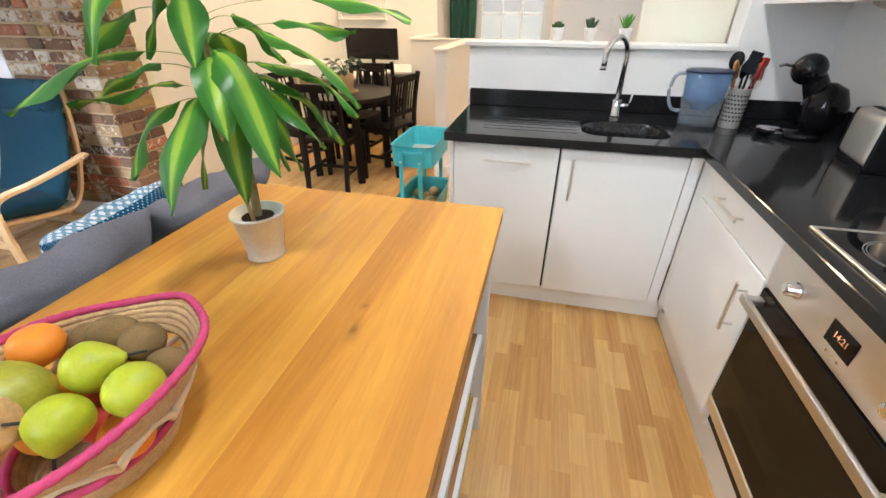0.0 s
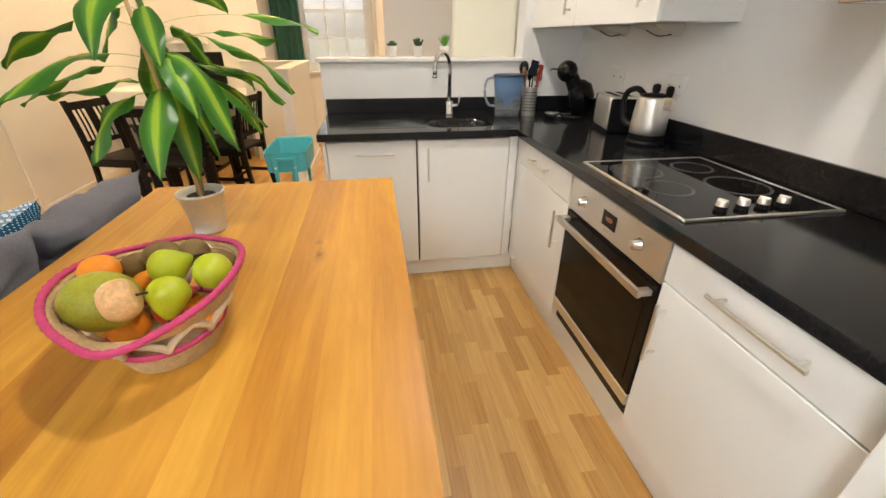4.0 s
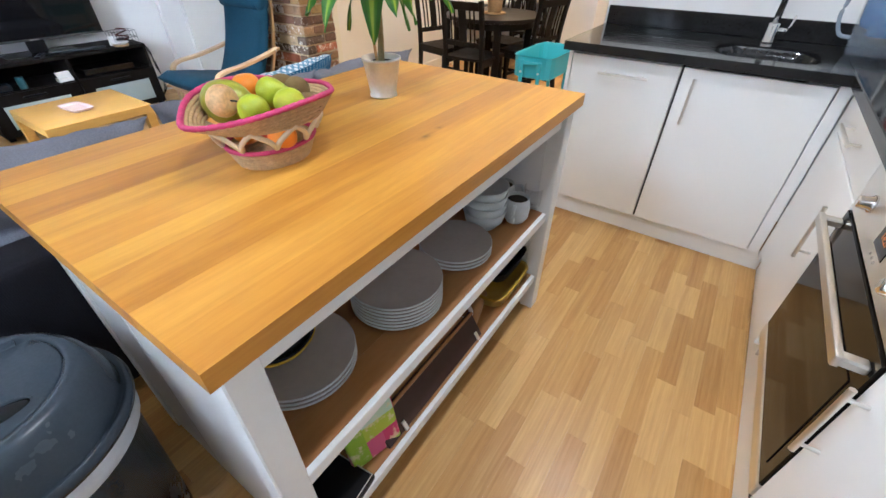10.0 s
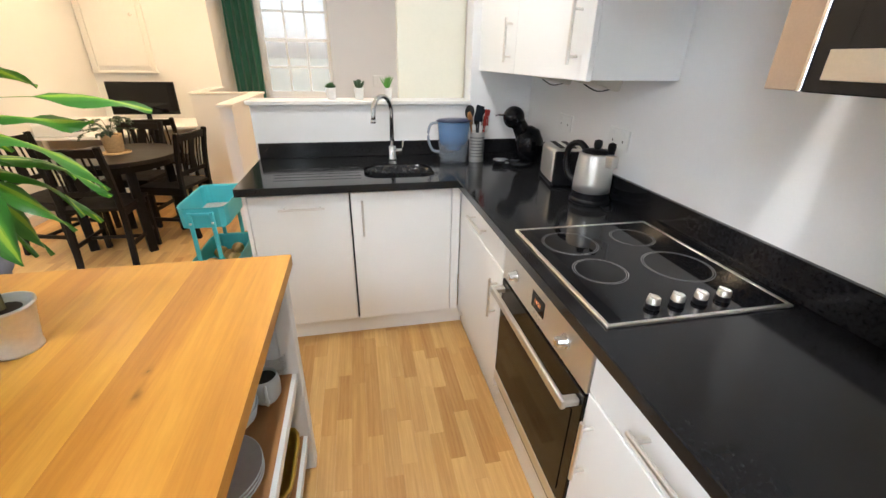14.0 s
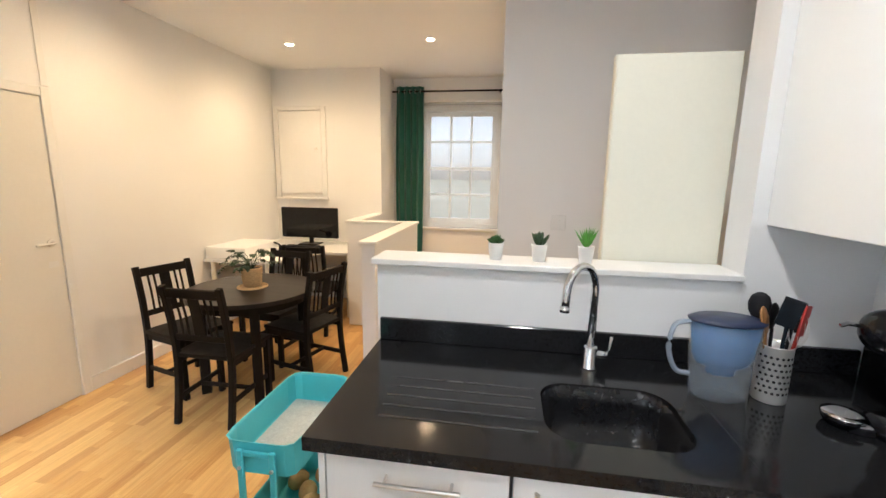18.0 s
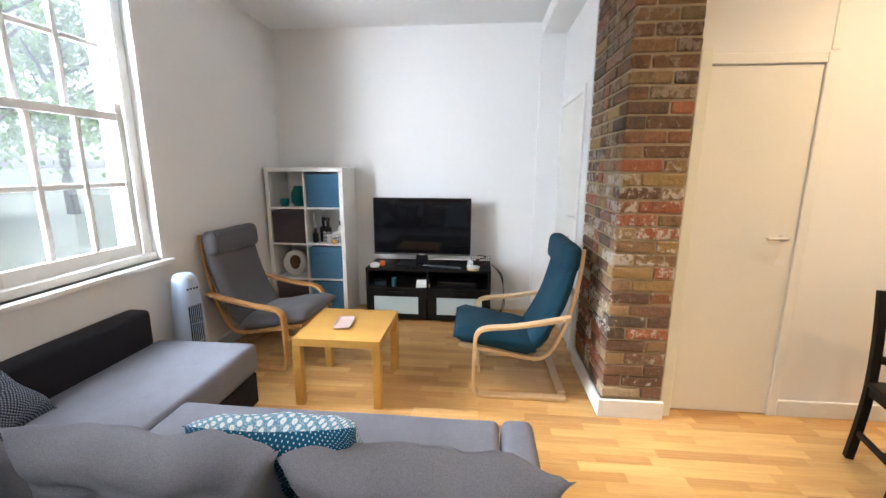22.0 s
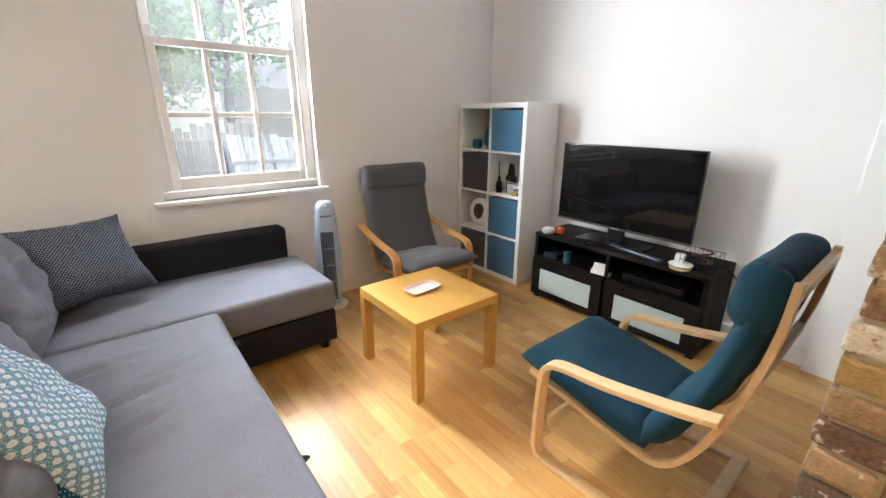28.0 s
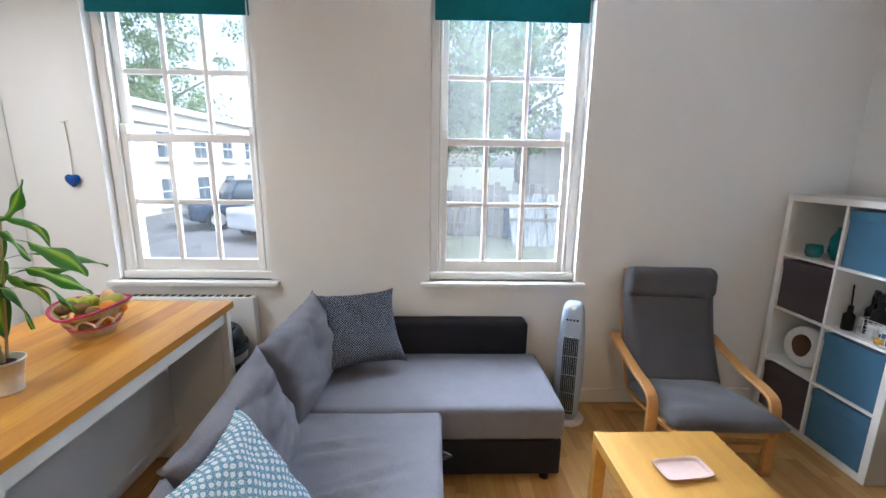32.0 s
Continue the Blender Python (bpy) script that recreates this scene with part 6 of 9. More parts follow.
_bs.inputs["Roughness"].default_value = 0.33
_bs.inputs["Specular IOR Level"].default_value = 0.4
_tl = _nt.nodes.new("ShaderNodeBsdfTranslucent")
_nt.links.new(_mix(_nt, _lc, (1.0, 1.0, 0.3), 0.25, "MULTIPLY"), _tl.inputs["Color"])
_ms = _nt.nodes.new("ShaderNodeMixShader")
_ms.inputs[0].default_value = 0.25
_nt.links.new(_bs.outputs[0], _ms.inputs[1])
_nt.links.new(_tl.outputs[0], _ms.inputs[2])
_nt.links.new(_ms.outputs[0], _nt.nodes["Material Output"].inputs["Surface"])
M["striped_leaf"] = _m


def blade(base, azim, rise, length, width, droop, seed=0, stalk=0.12):
    """One long leaf: it leaves the stem upward, bends over and hangs; folded along its midrib, with wavy edges."""
    b = bmesh.new()
    uvl = b.loops.layers.uv.new("UVMap")
    n, m = 16, 4
    p, ang = Vector(base), rise
    az = Vector((math.cos(azim), math.sin(azim), 0))
    side = Vector((-math.sin(azim), math.cos(azim), 0))
    rows = []
    for i in range(n + 1):
        t = i / n
        d = az * math.cos(ang) + Vector((0, 0, math.sin(ang)))
        nr = side.cross(d)
        if t < stalk:
            wv = 0.07
        else:
            q = (t - stalk) / (1 - stalk)
            wv = 0.10 + 0.9 * (math.sin(math.pi * min(1, q * 1.02) ** 0.75) ** 0.8 if q < 0.985 else 0.02)
        row = []
        for j in range(-m // 2, m // 2 + 1):
            s = j / (m / 2)
            wave = 0.008 * abs(s) * math.sin(9 * t * 2.4 + seed + 2 * s) if t > stalk else 0
            row.append((b.verts.new(p + side * s * width / 2 * wv * 0.95 + nr * (0.16 * width * wv * abs(s) ** 1.3 + wave)), (s * 0.5 + 0.5, t)))
        rows.append(row)
        p = p + d * length / n
        ang -= droop / n * (0.25 + 1.9 * math.exp(-((t - 0.36) / 0.16) ** 2))
    for r0, r1 in zip(rows, rows[1:]):
        for k in range(m):
            f = b.faces.new((r0[k][0], r0[k + 1][0], r1[k + 1][0], r1[k][0]))
            for lp, uvc in zip(f.loops, (r0[k][1], r0[k + 1][1], r1[k + 1][1], r1[k][1])):
                lp[uvl].uv = uvc
    return b


def arched_leaf(base, tip, width, arch, stalk, seed=0):
    """A long leaf from the cane to its tip: a thin stalk, then a broad blade that arches over, folded along its midrib, with wavy edges."""
    b = bmesh.new()
    uvl = b.loops.layers.uv.new("UVMap")
    p0, p3 = Vector(base), Vector(tip)
    flat = Vector((p3.x - p0.x, p3.y - p0.y, 0))
    reach = max(flat.length, 0.03)
    out = flat.normalized()
    side = Vector((-out.y, out.x, 0))
    p1 = p0 + out * reach * 0.25 + Vector((0, 0, 0.02 + 0.6 * arch))
    p2 = p0 + out * reach * 0.8 + Vector((0, 0, 0.6 * arch + 0.4 * (p3.z - p0.z)))
    n, m = 18, 6
    line = []
    for i in range(n + 1):
        t = i / n
        line.append(p0 * (1 - t) ** 3 + p1 * 3 * t * (1 - t) ** 2 + p2 * 3 * t * t * (1 - t) + p3 * t ** 3)
    rows = []
    for i, p in enumerate(line):
        t = i / n
        d = (line[min(i + 1, n)] - line[max(i - 1, 0)]).normalized()
        nr = side.cross(d) * -1
        if t < stalk:
            wv = 0.085
        else:
            q = (t - stalk) / (1 - stalk)
            wv = 0.085 + 0.915 * max(0.0, math.sin(math.pi * min(1, q) ** 0.8)) ** 0.75 if q < 0.99 else 0.03
        twist = 0.35 * math.sin(seed * 1.3) * t
        row = []
        for k in range(m + 1):
            a = 2 * k / m - 1
            wave = 0.0075 * abs(a) * math.sin((15 + 4 * math.sin(seed)) * t + seed + 2.6 * a) + 0.004 * math.sin(9 * t + 2.1 * seed) if t > stalk else 0
            across = side * math.cos(twist) + nr * math.sin(twist)
            row.append((b.verts.new(p + across * a * width / 2 * wv - nr * (0.14 * width * wv * abs(a) ** 1.4 + wave)), (a * 0.5 + 0.5, t)))
        rows.append(row)
    for r0, r1 in zip(rows, rows[1:]):
        for k in range(m):
            f = b.faces.new((r0[k][0], r0[k + 1][0], r1[k + 1][0], r1[k][0]))
            for lp, uvc in zip(f.loops, (r0[k][1], r0[k + 1][1], r1[k + 1][1], r1[k][1])):
                lp[uvl].uv = uvc
    bmesh.ops.recalc_face_normals(b, faces=b.faces)
    return b


PT = Vector((-0.53, 0.69, 0.90))
pl = thing("dragon_tree", PT, 0, "potted dragon tree with yellow-striped arching leaves in a zinc pot", "plant")
part("pot", lathe([(0.0, 0.0), (0.041, 0.0), (0.041, 0.006), (0.039, 0.009), (0.053, 0.098), (0.057, 0.102), (0.057, 0.108), (0.052, 0.108), (0.049, 0.098), (0.0, 0.092)], 36), mat("zinc", (0.66, 0.66, 0.64), 0.4, 0.75, var=0.12, scale=14, grain=90, bump=0.08), pl, "zinc metal pot", smooth=True)
part("soil", lathe([(0.0, 0.099), (0.027, 0.097), (0.050, 0.094)], 24, close_bottom=False), _soil, pl)
CANE = [(0.0, 0.0, 0.09), (0.004, 0.002, 0.20), (0.006, -0.014, 0.32), (0.006, -0.032, 0.44), (0.003, -0.04, 0.53)]


def on_cane(z):
    """The cane's middle at a height over the island top."""
    for a, c in zip(CANE, CANE[1:]):
        if z <= c[2] or c is CANE[-1]:
            return Vector(a).lerp(Vector(c), (z - a[2]) / (c[2] - a[2]))


part("cane", tube(smooth_line(CANE[:4], 6), [0.0095 - 0.0002 * k for k in range(19)], 12), mat("cane_bark", (0.24, 0.20, 0.09), 0.85, var=0.25, scale=40, bump=0.6), pl, smooth=True)
part("shoot", tube(smooth_line(CANE[3:] + [(0.0, -0.042, 0.56)], 5), [0.008 - 0.0005 * k for k in range(11)], 10), mat("green_stem", (0.13, 0.22, 0.06), 0.5), pl, smooth=True)
part("support_stick", tube([(0.012, -0.028, 0.09), (0.004, -0.05, 0.30), (-0.008, -0.075, 0.55)], 0.0042, 8), mat("bamboo", (0.52, 0.36, 0.17), 0.6), pl, smooth=True)
# height on the cane, tip, width of the blade, arch, share of the stalk
LEAVES = [
    (0.40, (-0.71, 0.45, 1.25), 0.088, 0.06, 0.34), (0.46, (-0.87, 0.73, 1.29), 0.066, 0.07, 0.48), (0.49, (-0.62, 0.63, 1.31), 0.056, 0.05, 0.40),
    (0.51, (-0.555, 0.48, 1.32), 0.082, 0.10, 0.34), (0.35, (-0.66, 0.50, 1.255), 0.074, 0.035, 0.30), (0.32, (-0.665, 0.555, 1.115), 0.058, 0.08, 0.40),
    (0.33, (-0.505, 0.475, 1.10), 0.078, 0.09, 0.35), (0.41, (-0.385, 0.60, 1.13), 0.084, 0.06, 0.22), (0.43, (-0.266, 0.687, 1.235), 0.076, 0.08, 0.42),
    (0.43, (-0.293, 0.764, 1.35), 0.06, 0.05, 0.45), (0.38, (-0.375, 0.80, 1.235), 0.068, 0.05, 0.35), (0.35, (-0.341, 0.675, 1.16), 0.064, 0.07, 0.35),
    (0.33, (-0.423, 0.726, 1.095), 0.056, 0.07, 0.35), (0.34, (-0.50, 0.635, 1.05), 0.07, 0.04, 0.25), (0.52, (-0.42, 0.86, 1.41), 0.06, 0.06, 0.50),
    (0.53, (-0.68, 0.67, 1.565), 0.06, -0.02, 0.25), (0.53, (-0.565, 0.66, 1.54), 0.03, -0.03, 0.15), (0.36, (-0.38, 0.79, 1.155), 0.06, 0.07, 0.35),
    (0.32, (-0.50, 0.79, 1.065), 0.056, 0.07, 0.35), (0.38, (-0.30, 0.76, 1.205), 0.066, 0.06, 0.40), (0.36, (-0.40, 0.86, 1.11), 0.064, 0.07, 0.35),
    (0.30, (-0.58, 0.62, 1.08), 0.062, 0.10, 0.3), (0.39, (-0.44, 0.56, 1.20), 0.07, 0.07, 0.32), (0.45, (-0.47, 0.80, 1.29), 0.06, 0.06, 0.4), (0.41, (-0.60, 0.76, 1.17), 0.066, 0.08, 0.36), (0.48, (-0.50, 0.60, 1.30), 0.06, 0.08, 0.4),
    (0.47, (-0.20, 0.80, 1.37), 0.062, 0.05, 0.52), (0.37, (-0.83, 0.68, 1.215), 0.064, 0.07, 0.40), (0.42, (-0.62, 0.86, 1.25), 0.066, 0.07, 0.35),
]
for _k, (_z, _tip, _wd, _ar, _st) in enumerate(LEAVES):
    part("leaf", arched_leaf(on_cane(_z), Vector(_tip) - PT, _wd * 0.94, _ar, _st, _k * 1.7), "striped_leaf", pl, smooth=True)


# ---- living room ----
# coffee table
ct = thing("coffee_table", (-2.885, 0.56, 0), 0, "square oak-effect coffee table with four block legs", "table")
part("tabletop", box(-0.275, 0.275, -0.275, 0.275, 0.40, 0.45, 0.002), "lack", ct)
for _sx in (-1, 1):
    for _sy in (-1, 1):
        part("leg", box(_sx * 0.25 - 0.025, _sx * 0.25 + 0.025, _sy * 0.25 - 0.025, _sy * 0.25 + 0.025, 0, 0.3998, 0.002), "lack", ct)
dt = thing("tray", (-2.87, 0.53, 0.45), 0, "small pale pink rectangular dish on the coffee table", "tray")
b = bmesh.new()
rr = []
for (s, zz) in ((0.8, 0.0), (0.9, 0.004), (1.0, 0.016), (0.985, 0.018), (0.88, 0.007), (0.78, 0.005)):
    ring = []
    for k in range(32):
        a = 2 * math.pi * k / 32
        e = (abs(math.cos(a)) ** 8 + abs(math.sin(a)) ** 8) ** (-1 / 8)
        ring.append(b.verts.new((0.105 * s * math.cos(a) * e, 0.058 * s * math.sin(a) * e, zz)))
    rr.append(ring)
for p, q in zip(rr, rr[1:]):
    for k in range(32):
        b.faces.new((p[k], p[(k + 1) % 32], q[(k + 1) % 32], q[k]))
b.faces.new(rr[0][::-1])
b.faces.new(rr[-1])
bmesh.ops.recalc_face_normals(b, faces=b.faces)
part("dish", moved(b, pose(0, 0, 0, 0, 0, 6)), mat("pink_ceramic", (0.66, 0.50, 0.46), 0.25, var=0.05), dt, smooth=True)

# corner sofa
sf = thing("corner_sofa", (-1.5, 0.5, 0), 0, "grey fabric corner sofa with a chaise and dark base", "sofa")


def sp(name, a, m, r=0.03, puff=0.004, seed=0, label="", cell=0.12):
    x0, x1, y0, y1, z0, z1 = a
    return part(name, soft_box(x0 + 1.5, x1 + 1.5, y0 - 0.5, y1 - 0.5, z0, z1, r, 4, puff, seed, cell), m, sf, label, smooth=True)


sp("chaise_base", (-2.545, -1.02, -0.56, 0.085, 0.055, 0.255), "sofa_dark", 0.012, 0.002, 1, "dark storage base")
sp("chaise_seat", (-2.55, -1.12, -0.53, 0.105, 0.262, 0.445), "sofa", 0.035, 0.005, 2, "grey chaise mattress")
sp("seat_base", (-1.90, -1.02, 0.12, 1.60, 0.055, 0.255), "sofa_dark", 0.012, 0.002, 3, "dark pull-out base")
_seat = sp("seat", (-1.925, -1.12, 0.112, 1.515, 0.262, 0.445), "sofa", 0.035, 0.006, 4, "grey seat mattress", 0.028)
for v in _seat.data.vertices:
    # shallow folds pulled across the cloth
    for ax, ay, bx, by, dp in ((-1.26, 0.80, -1.80, 0.58, 0.034), (-1.42, 0.92, -1.82, 0.74, 0.028), (-1.30, 0.42, -1.75, 0.33, 0.02), (-1.35, 1.25, -1.85, 1.18, 0.014), (-1.45, 0.66, -1.88, 0.46, 0.02)):
        if v.co.z > 0.40:
            p, a_, b_ = Vector((v.co.x - 1.5, v.co.y + 0.5)), Vector((ax, ay)), Vector((bx, by))
            t_ = max(0.0, min(1.0, (p - a_).dot(b_ - a_) / (b_ - a_).length_squared))
            d_ = (p - a_ - t_ * (b_ - a_)).length
            v.co.z += dp * math.sin(math.pi * min(1, 0.1 + t_)) * (math.exp(-((d_ - 0.03) / 0.03) ** 2) - math.exp(-(d_ / 0.018) ** 2))
sp("seat_end", (-1.93, -1.12, 1.52, 1.655, 0.255, 0.452), "sofa", 0.04, 0.004, 5, "padded strip at the end of the seat")
sp("back_frame", (-1.14, -1.00, -0.62, 1.60, 0.055, 0.62), "sofa_dark", 0.03, 0.004, 6, "low dark back frame")
sp("chaise_back", (-2.49, -1.14, -0.64, -0.50, 0.06, 0.655), "sofa_dark", 0.03, 0.004, 7, "low dark back along the wall")
for _x, _y in ((-2.48, -0.5), (-2.48, 0.03), (-1.1, 1.5), (-1.85, 1.5), (-1.1, -0.5), (-1.85, 0.2)):
    part("foot", moved(cyl(0.025, 0, 0.06, 0.03, 16), pose(_x + 1.5, _y - 0.5, 0)), "blackplastic", sf)
for _y in (0.28, 1.15):
    part("pull_strap", moved(tube([(0.0, -0.02, 0.0), (-0.035, 0.0, -0.005), (0.0, 0.02, 0.0)], 0.008, 6), pose(-1.93 + 1.5, _y - 0.5, 0.33)), "darkgrey", sf)


def cushion(name, loc, rot, w, h, t, m, label, seed, pinch=0.10, wr=0.02, group="sofa back cushions", squash=0.42, ears=0.0):
    c = thing(name, (0, 0, 0), 0, label, "cushion", group)
    c.matrix_world = pose(*loc, *rot)
    return part("cover", pillow(w, h, t, 34, pinch, wr, seed, squash, ears), m, c, smooth=True), c


cushion("back_cushion", (-1.275, 1.295, 0.62), (30, 0, 89), 0.66, 0.43, 0.20, "sofa", "creased grey back cushion slumped on the seat", 3, 0.09, 0.027, squash=0.5, ears=0.05)
cushion("back_cushion", (-1.225, 0.615, 0.64), (20, 2, 92), 0.66, 0.43, 0.20, "sofa", "plump grey back cushion leaning on the sofa back", 8, 0.09, 0.022, squash=0.5, ears=0.05)
cushion("back_cushion", (-1.21, -0.11, 0.645), (19, 3, 86), 0.68, 0.44, 0.20, "sofa", "plump grey corner cushion", 15, 0.09, 0.022, squash=0.5, ears=0.05)

# printed cushions
def print_cloth(name, ground, dot, scale, size=0.3, leafy=0.0, centre=None, jitter=0.0):
    """Printed cotton: flowers or dots set in diagonal rows, with small foliage between them."""
    m, nt, b = _nodes(name)
    v = nt.nodes.new("ShaderNodeTexCoord").outputs["UV"]
    mp = nt.nodes.new("ShaderNodeMapping")
    mp.inputs["Rotation"].default_value = (0, 0, radians(45))
    nt.links.new(v, mp.inputs["Vector"])
    vo = _val(nt, "ShaderNodeTexVoronoi", Scale=scale, Randomness=jitter)
    nt.links.new(mp.outputs["Vector"], vo.inputs["Vector"])
    flower, wide = (1, 1, 1), (0, 0, 0)
    base = _mix(nt, ground, mix_col(ground, 1.5), _noise(nt, v, 40, 3))
    if leafy:
        base = _mix(nt, base, mix_col(dot, 0.85), _ramp(nt, _noise(nt, v, scale * 5.5, 2, 0.4), [(0.51, wide), (0.57, (leafy, leafy, leafy))]))
    c = _mix(nt, base, dot, _ramp(nt, vo.outputs["Distance"], [(size, flower), (size + 0.06, wide)]))
    if centre:
        c = _mix(nt, c, centre, _ramp(nt, vo.outputs["Distance"], [(size * 0.25, (0.7, 0.7, 0.7)), (size * 0.4, wide)]))
    nt.links.new(c, b.inputs["Base Color"])
    b.inputs["Roughness"].default_value = 0.9
    b.inputs["Specular IOR Level"].default_value = 0.15
    _bump(nt, b, _noise(nt, v, 320, 2), 0.4, 0.0006)
    return m


M["flower_print"] = print_cloth("flower_print", (0.08, 0.20, 0.30), (0.66, 0.70, 0.72), 44, 0.30, 0.55, (0.46, 0.46, 0.46), 0.1)
M["dot_print"] = print_cloth("dot_print", (0.006, 0.055, 0.11), (0.45, 0.55, 0.60), 85, 0.15)
M["dark_print"] = print_cloth("dark_print", (0.009, 0.012, 0.022), (0.26, 0.29, 0.35), 92, 0.25, 0.3, None, 0.1)
_cov, _cu = cushion("scatter_cushion", (-1.37, 0.97, 0.665), (0, -8, 0), 0.46, 0.46, 0.15, "flower_print", "blue cushion with a pale flower print and dotted back", 5, 0.16, 0.012, "scatter cushions")


def lay_cloth(ob, half, thick):
    """Metres along the cloth from the middle of either face, for a print."""
    uv = ob.data.uv_layers.new(name="cloth")
    for lp in ob.data.loops:
        c = ob.data.vertices[lp.vertex_index].co
        turn = max(0.0, thick / 2 - abs(c.y))
        u, v = c.x / half, c.z / half
        uv.data[lp.index].uv = (c.x + turn * u * abs(u) ** 3, c.z + turn * v * abs(v) ** 3)


lay_cloth(_cov, 0.23, 0.15)
_cov.data.materials.append(M["dot_print"])
for _p in _cov.data.polygons:
    _p.material_index = 1 if _p.center.y < 0.004 else 0


def set_axes(ob, centre, right, upward):
    """Stand a cushion by the way of its lower edge and of its sides."""
    xa = Vector(right).normalized()
    za = Vector(upward)
    za = (za - xa * za.dot(xa)).normalized()
    ya = za.cross(xa)
    m = Matrix((xa, ya, za)).transposed().to_4x4()
    m.translation = centre
    ob.matrix_world = m


set_axes(_cu, (-1.355, 0.915, 0.655), (0.0, 1.0, 0.06), (0.54, 0.0, 0.84))
_cov2, _cu2 = cushion("scatter_cushion", (0, 0, 0), (0, 0, 0), 0.48, 0.48, 0.15, "dark_print", "dark blue-grey cushion with a small woven print", 9, 0.14, 0.012, "scatter cushions")
lay_cloth(_cov2, 0.24, 0.15)
set_axes(_cu2, (-1.455, -0.375, 0.675), (0.942, 0.335, 0.0), (0.288, -0.632, 0.719))

# bentwood armchairs
def armchair(loc, rz, cloth, wood_m, label):
    a = thing("armchair", loc, rz, label, "armchair", "bentwood armchairs")
    for s in (-1, 1):
        x = s * 0.31
        loop = smooth_line([(x, -0.30, 0.014), (x, 0.0, 0.014), (x, 0.24, 0.014), (x, 0.288, 0.045), (x, 0.296, 0.12), (x, 0.292, 0.36), (x, 0.275, 0.44), (x, 0.215, 0.475), (x, 0.05, 0.492), (x, -0.16, 0.53), (x, -0.30, 0.565)], 5)
        part("side_frame", strip(loop, 0.055, 0.022), wood_m, a, "bent laminated birch side frame")
        xb = s * 0.245
        back = smooth_line([(xb, 0.40, 0.335), (xb, 0.20, 0.30), (xb, -0.05, 0.255), (xb, -0.15, 0.262), (xb, -0.225, 0.35), (xb, -0.293, 0.52), (xb, -0.334, 0.69), (xb, -0.358, 0.845), (xb, -0.366, 0.985)], 5)
        part("back_rail", strip(back, 0.028, 0.022), wood_m, a, "bent laminated seat rail")
        part("bolt", moved(cyl(0.007, 0, 0.004, seg=10), pose(s * 0.3375, -0.255, 0.553, 0, s * 90)), "steel", a)
    for (y, z) in ((0.36, 0.32), (-0.10, 0.245), (-0.334, 0.69), (-0.366, 0.955)):
        part("crossbar", box(-0.245, 0.245, y - 0.012, y + 0.012, z - 0.018, z + 0.018, 0.004), wood_m, a)
    part("floor_bar", box(-0.284, 0.284, -0.300, -0.250, 0.026, 0.046, 0.004), wood_m, a)
    part("floor_bar", box(-0.284, 0.284, 0.255, 0.277, 0.15, 0.20, 0.004), wood_m, a)

    def slab(line, w, t, seed, puff, name, lbl=""):
        """A quilted pad that follows a line in the yz plane."""
        b = bmesh.new()
        pts = [Vector((0, p[0], p[1])) for p in line]
        pts = smooth_line(pts, 5)
        nx = 12
        rows = []
        for i, p in enumerate(pts):
            d = (pts[min(i + 1, len(pts) - 1)] - pts[max(i - 1, 0)]).normalized()
            nr = Vector((1, 0, 0)).cross(d)
            if nr.z < 0 and abs(d.z) < 0.6:
                nr = -nr
            e = min(i, len(pts) - 1 - i) / 2.0
            fe = min(1.0, (0.25 + 0.75 * min(1.0, e)))
            ring = []
            for sd in (1, -1):
                for j in range(nx + 1):
                    u_ = (2 * j / nx - 1) * sd
                    k = (1 - abs(u_) ** 6) ** 0.5
                    wob = puff * noise.noise(Vector((u_ * 2.2, i * 0.35, seed + sd)))
                    ring.append(p + Vector((u_ * w / 2, 0, 0)) + nr * (sd * t / 2 * (0.25 + 0.75 * k) * fe + (wob if sd > 0 else 0)))
            rows.append([b.verts.new(q) for q in ring])
        L = len(rows[0])
        for r0, r1 in zip(rows, rows[1:]):
            for k in range(L):
                b.faces.new((r0[k], r0[(k + 1) % L], r1[(k + 1) % L], r1[k]))
        b.faces.new(rows[0][::-1])
        b.faces.new(rows[-1])
        bmesh.ops.recalc_face_normals(b, faces=b.faces)
        return part(name, b, cloth, a, lbl, smooth=True)

    slab([(0.435, 0.40), (0.25, 0.375), (0.05, 0.335), (-0.105, 0.31)], 0.55, 0.115, 1, 0.008, "seat_cushion")
    slab([(-0.085, 0.315), (-0.15, 0.42), (-0.222, 0.57), (-0.272, 0.73), (-0.301, 0.865), (-0.312, 0.975)], 0.55, 0.095, 4, 0.012, "back_cushion")
    part("head_pillow", moved(soft_box(-0.277, 0.277, -0.058, 0.062, -0.095, 0.095, 0.052, 5, 0.006, 4, 0.05), pose(0, -0.294, 0.918, 5)), cloth, a, "rolled headrest pillow", smooth=True)
    return a


armchair((-3.355, -0.24, 0), -4, "chair_grey", "birch_dark", "bentwood armchair with a grey cushion and headrest")
armchair((-3.14, 1.69, 0), 180.5, "chair_blue", "birch", "bentwood armchair with a dark blue cushion by the brick")

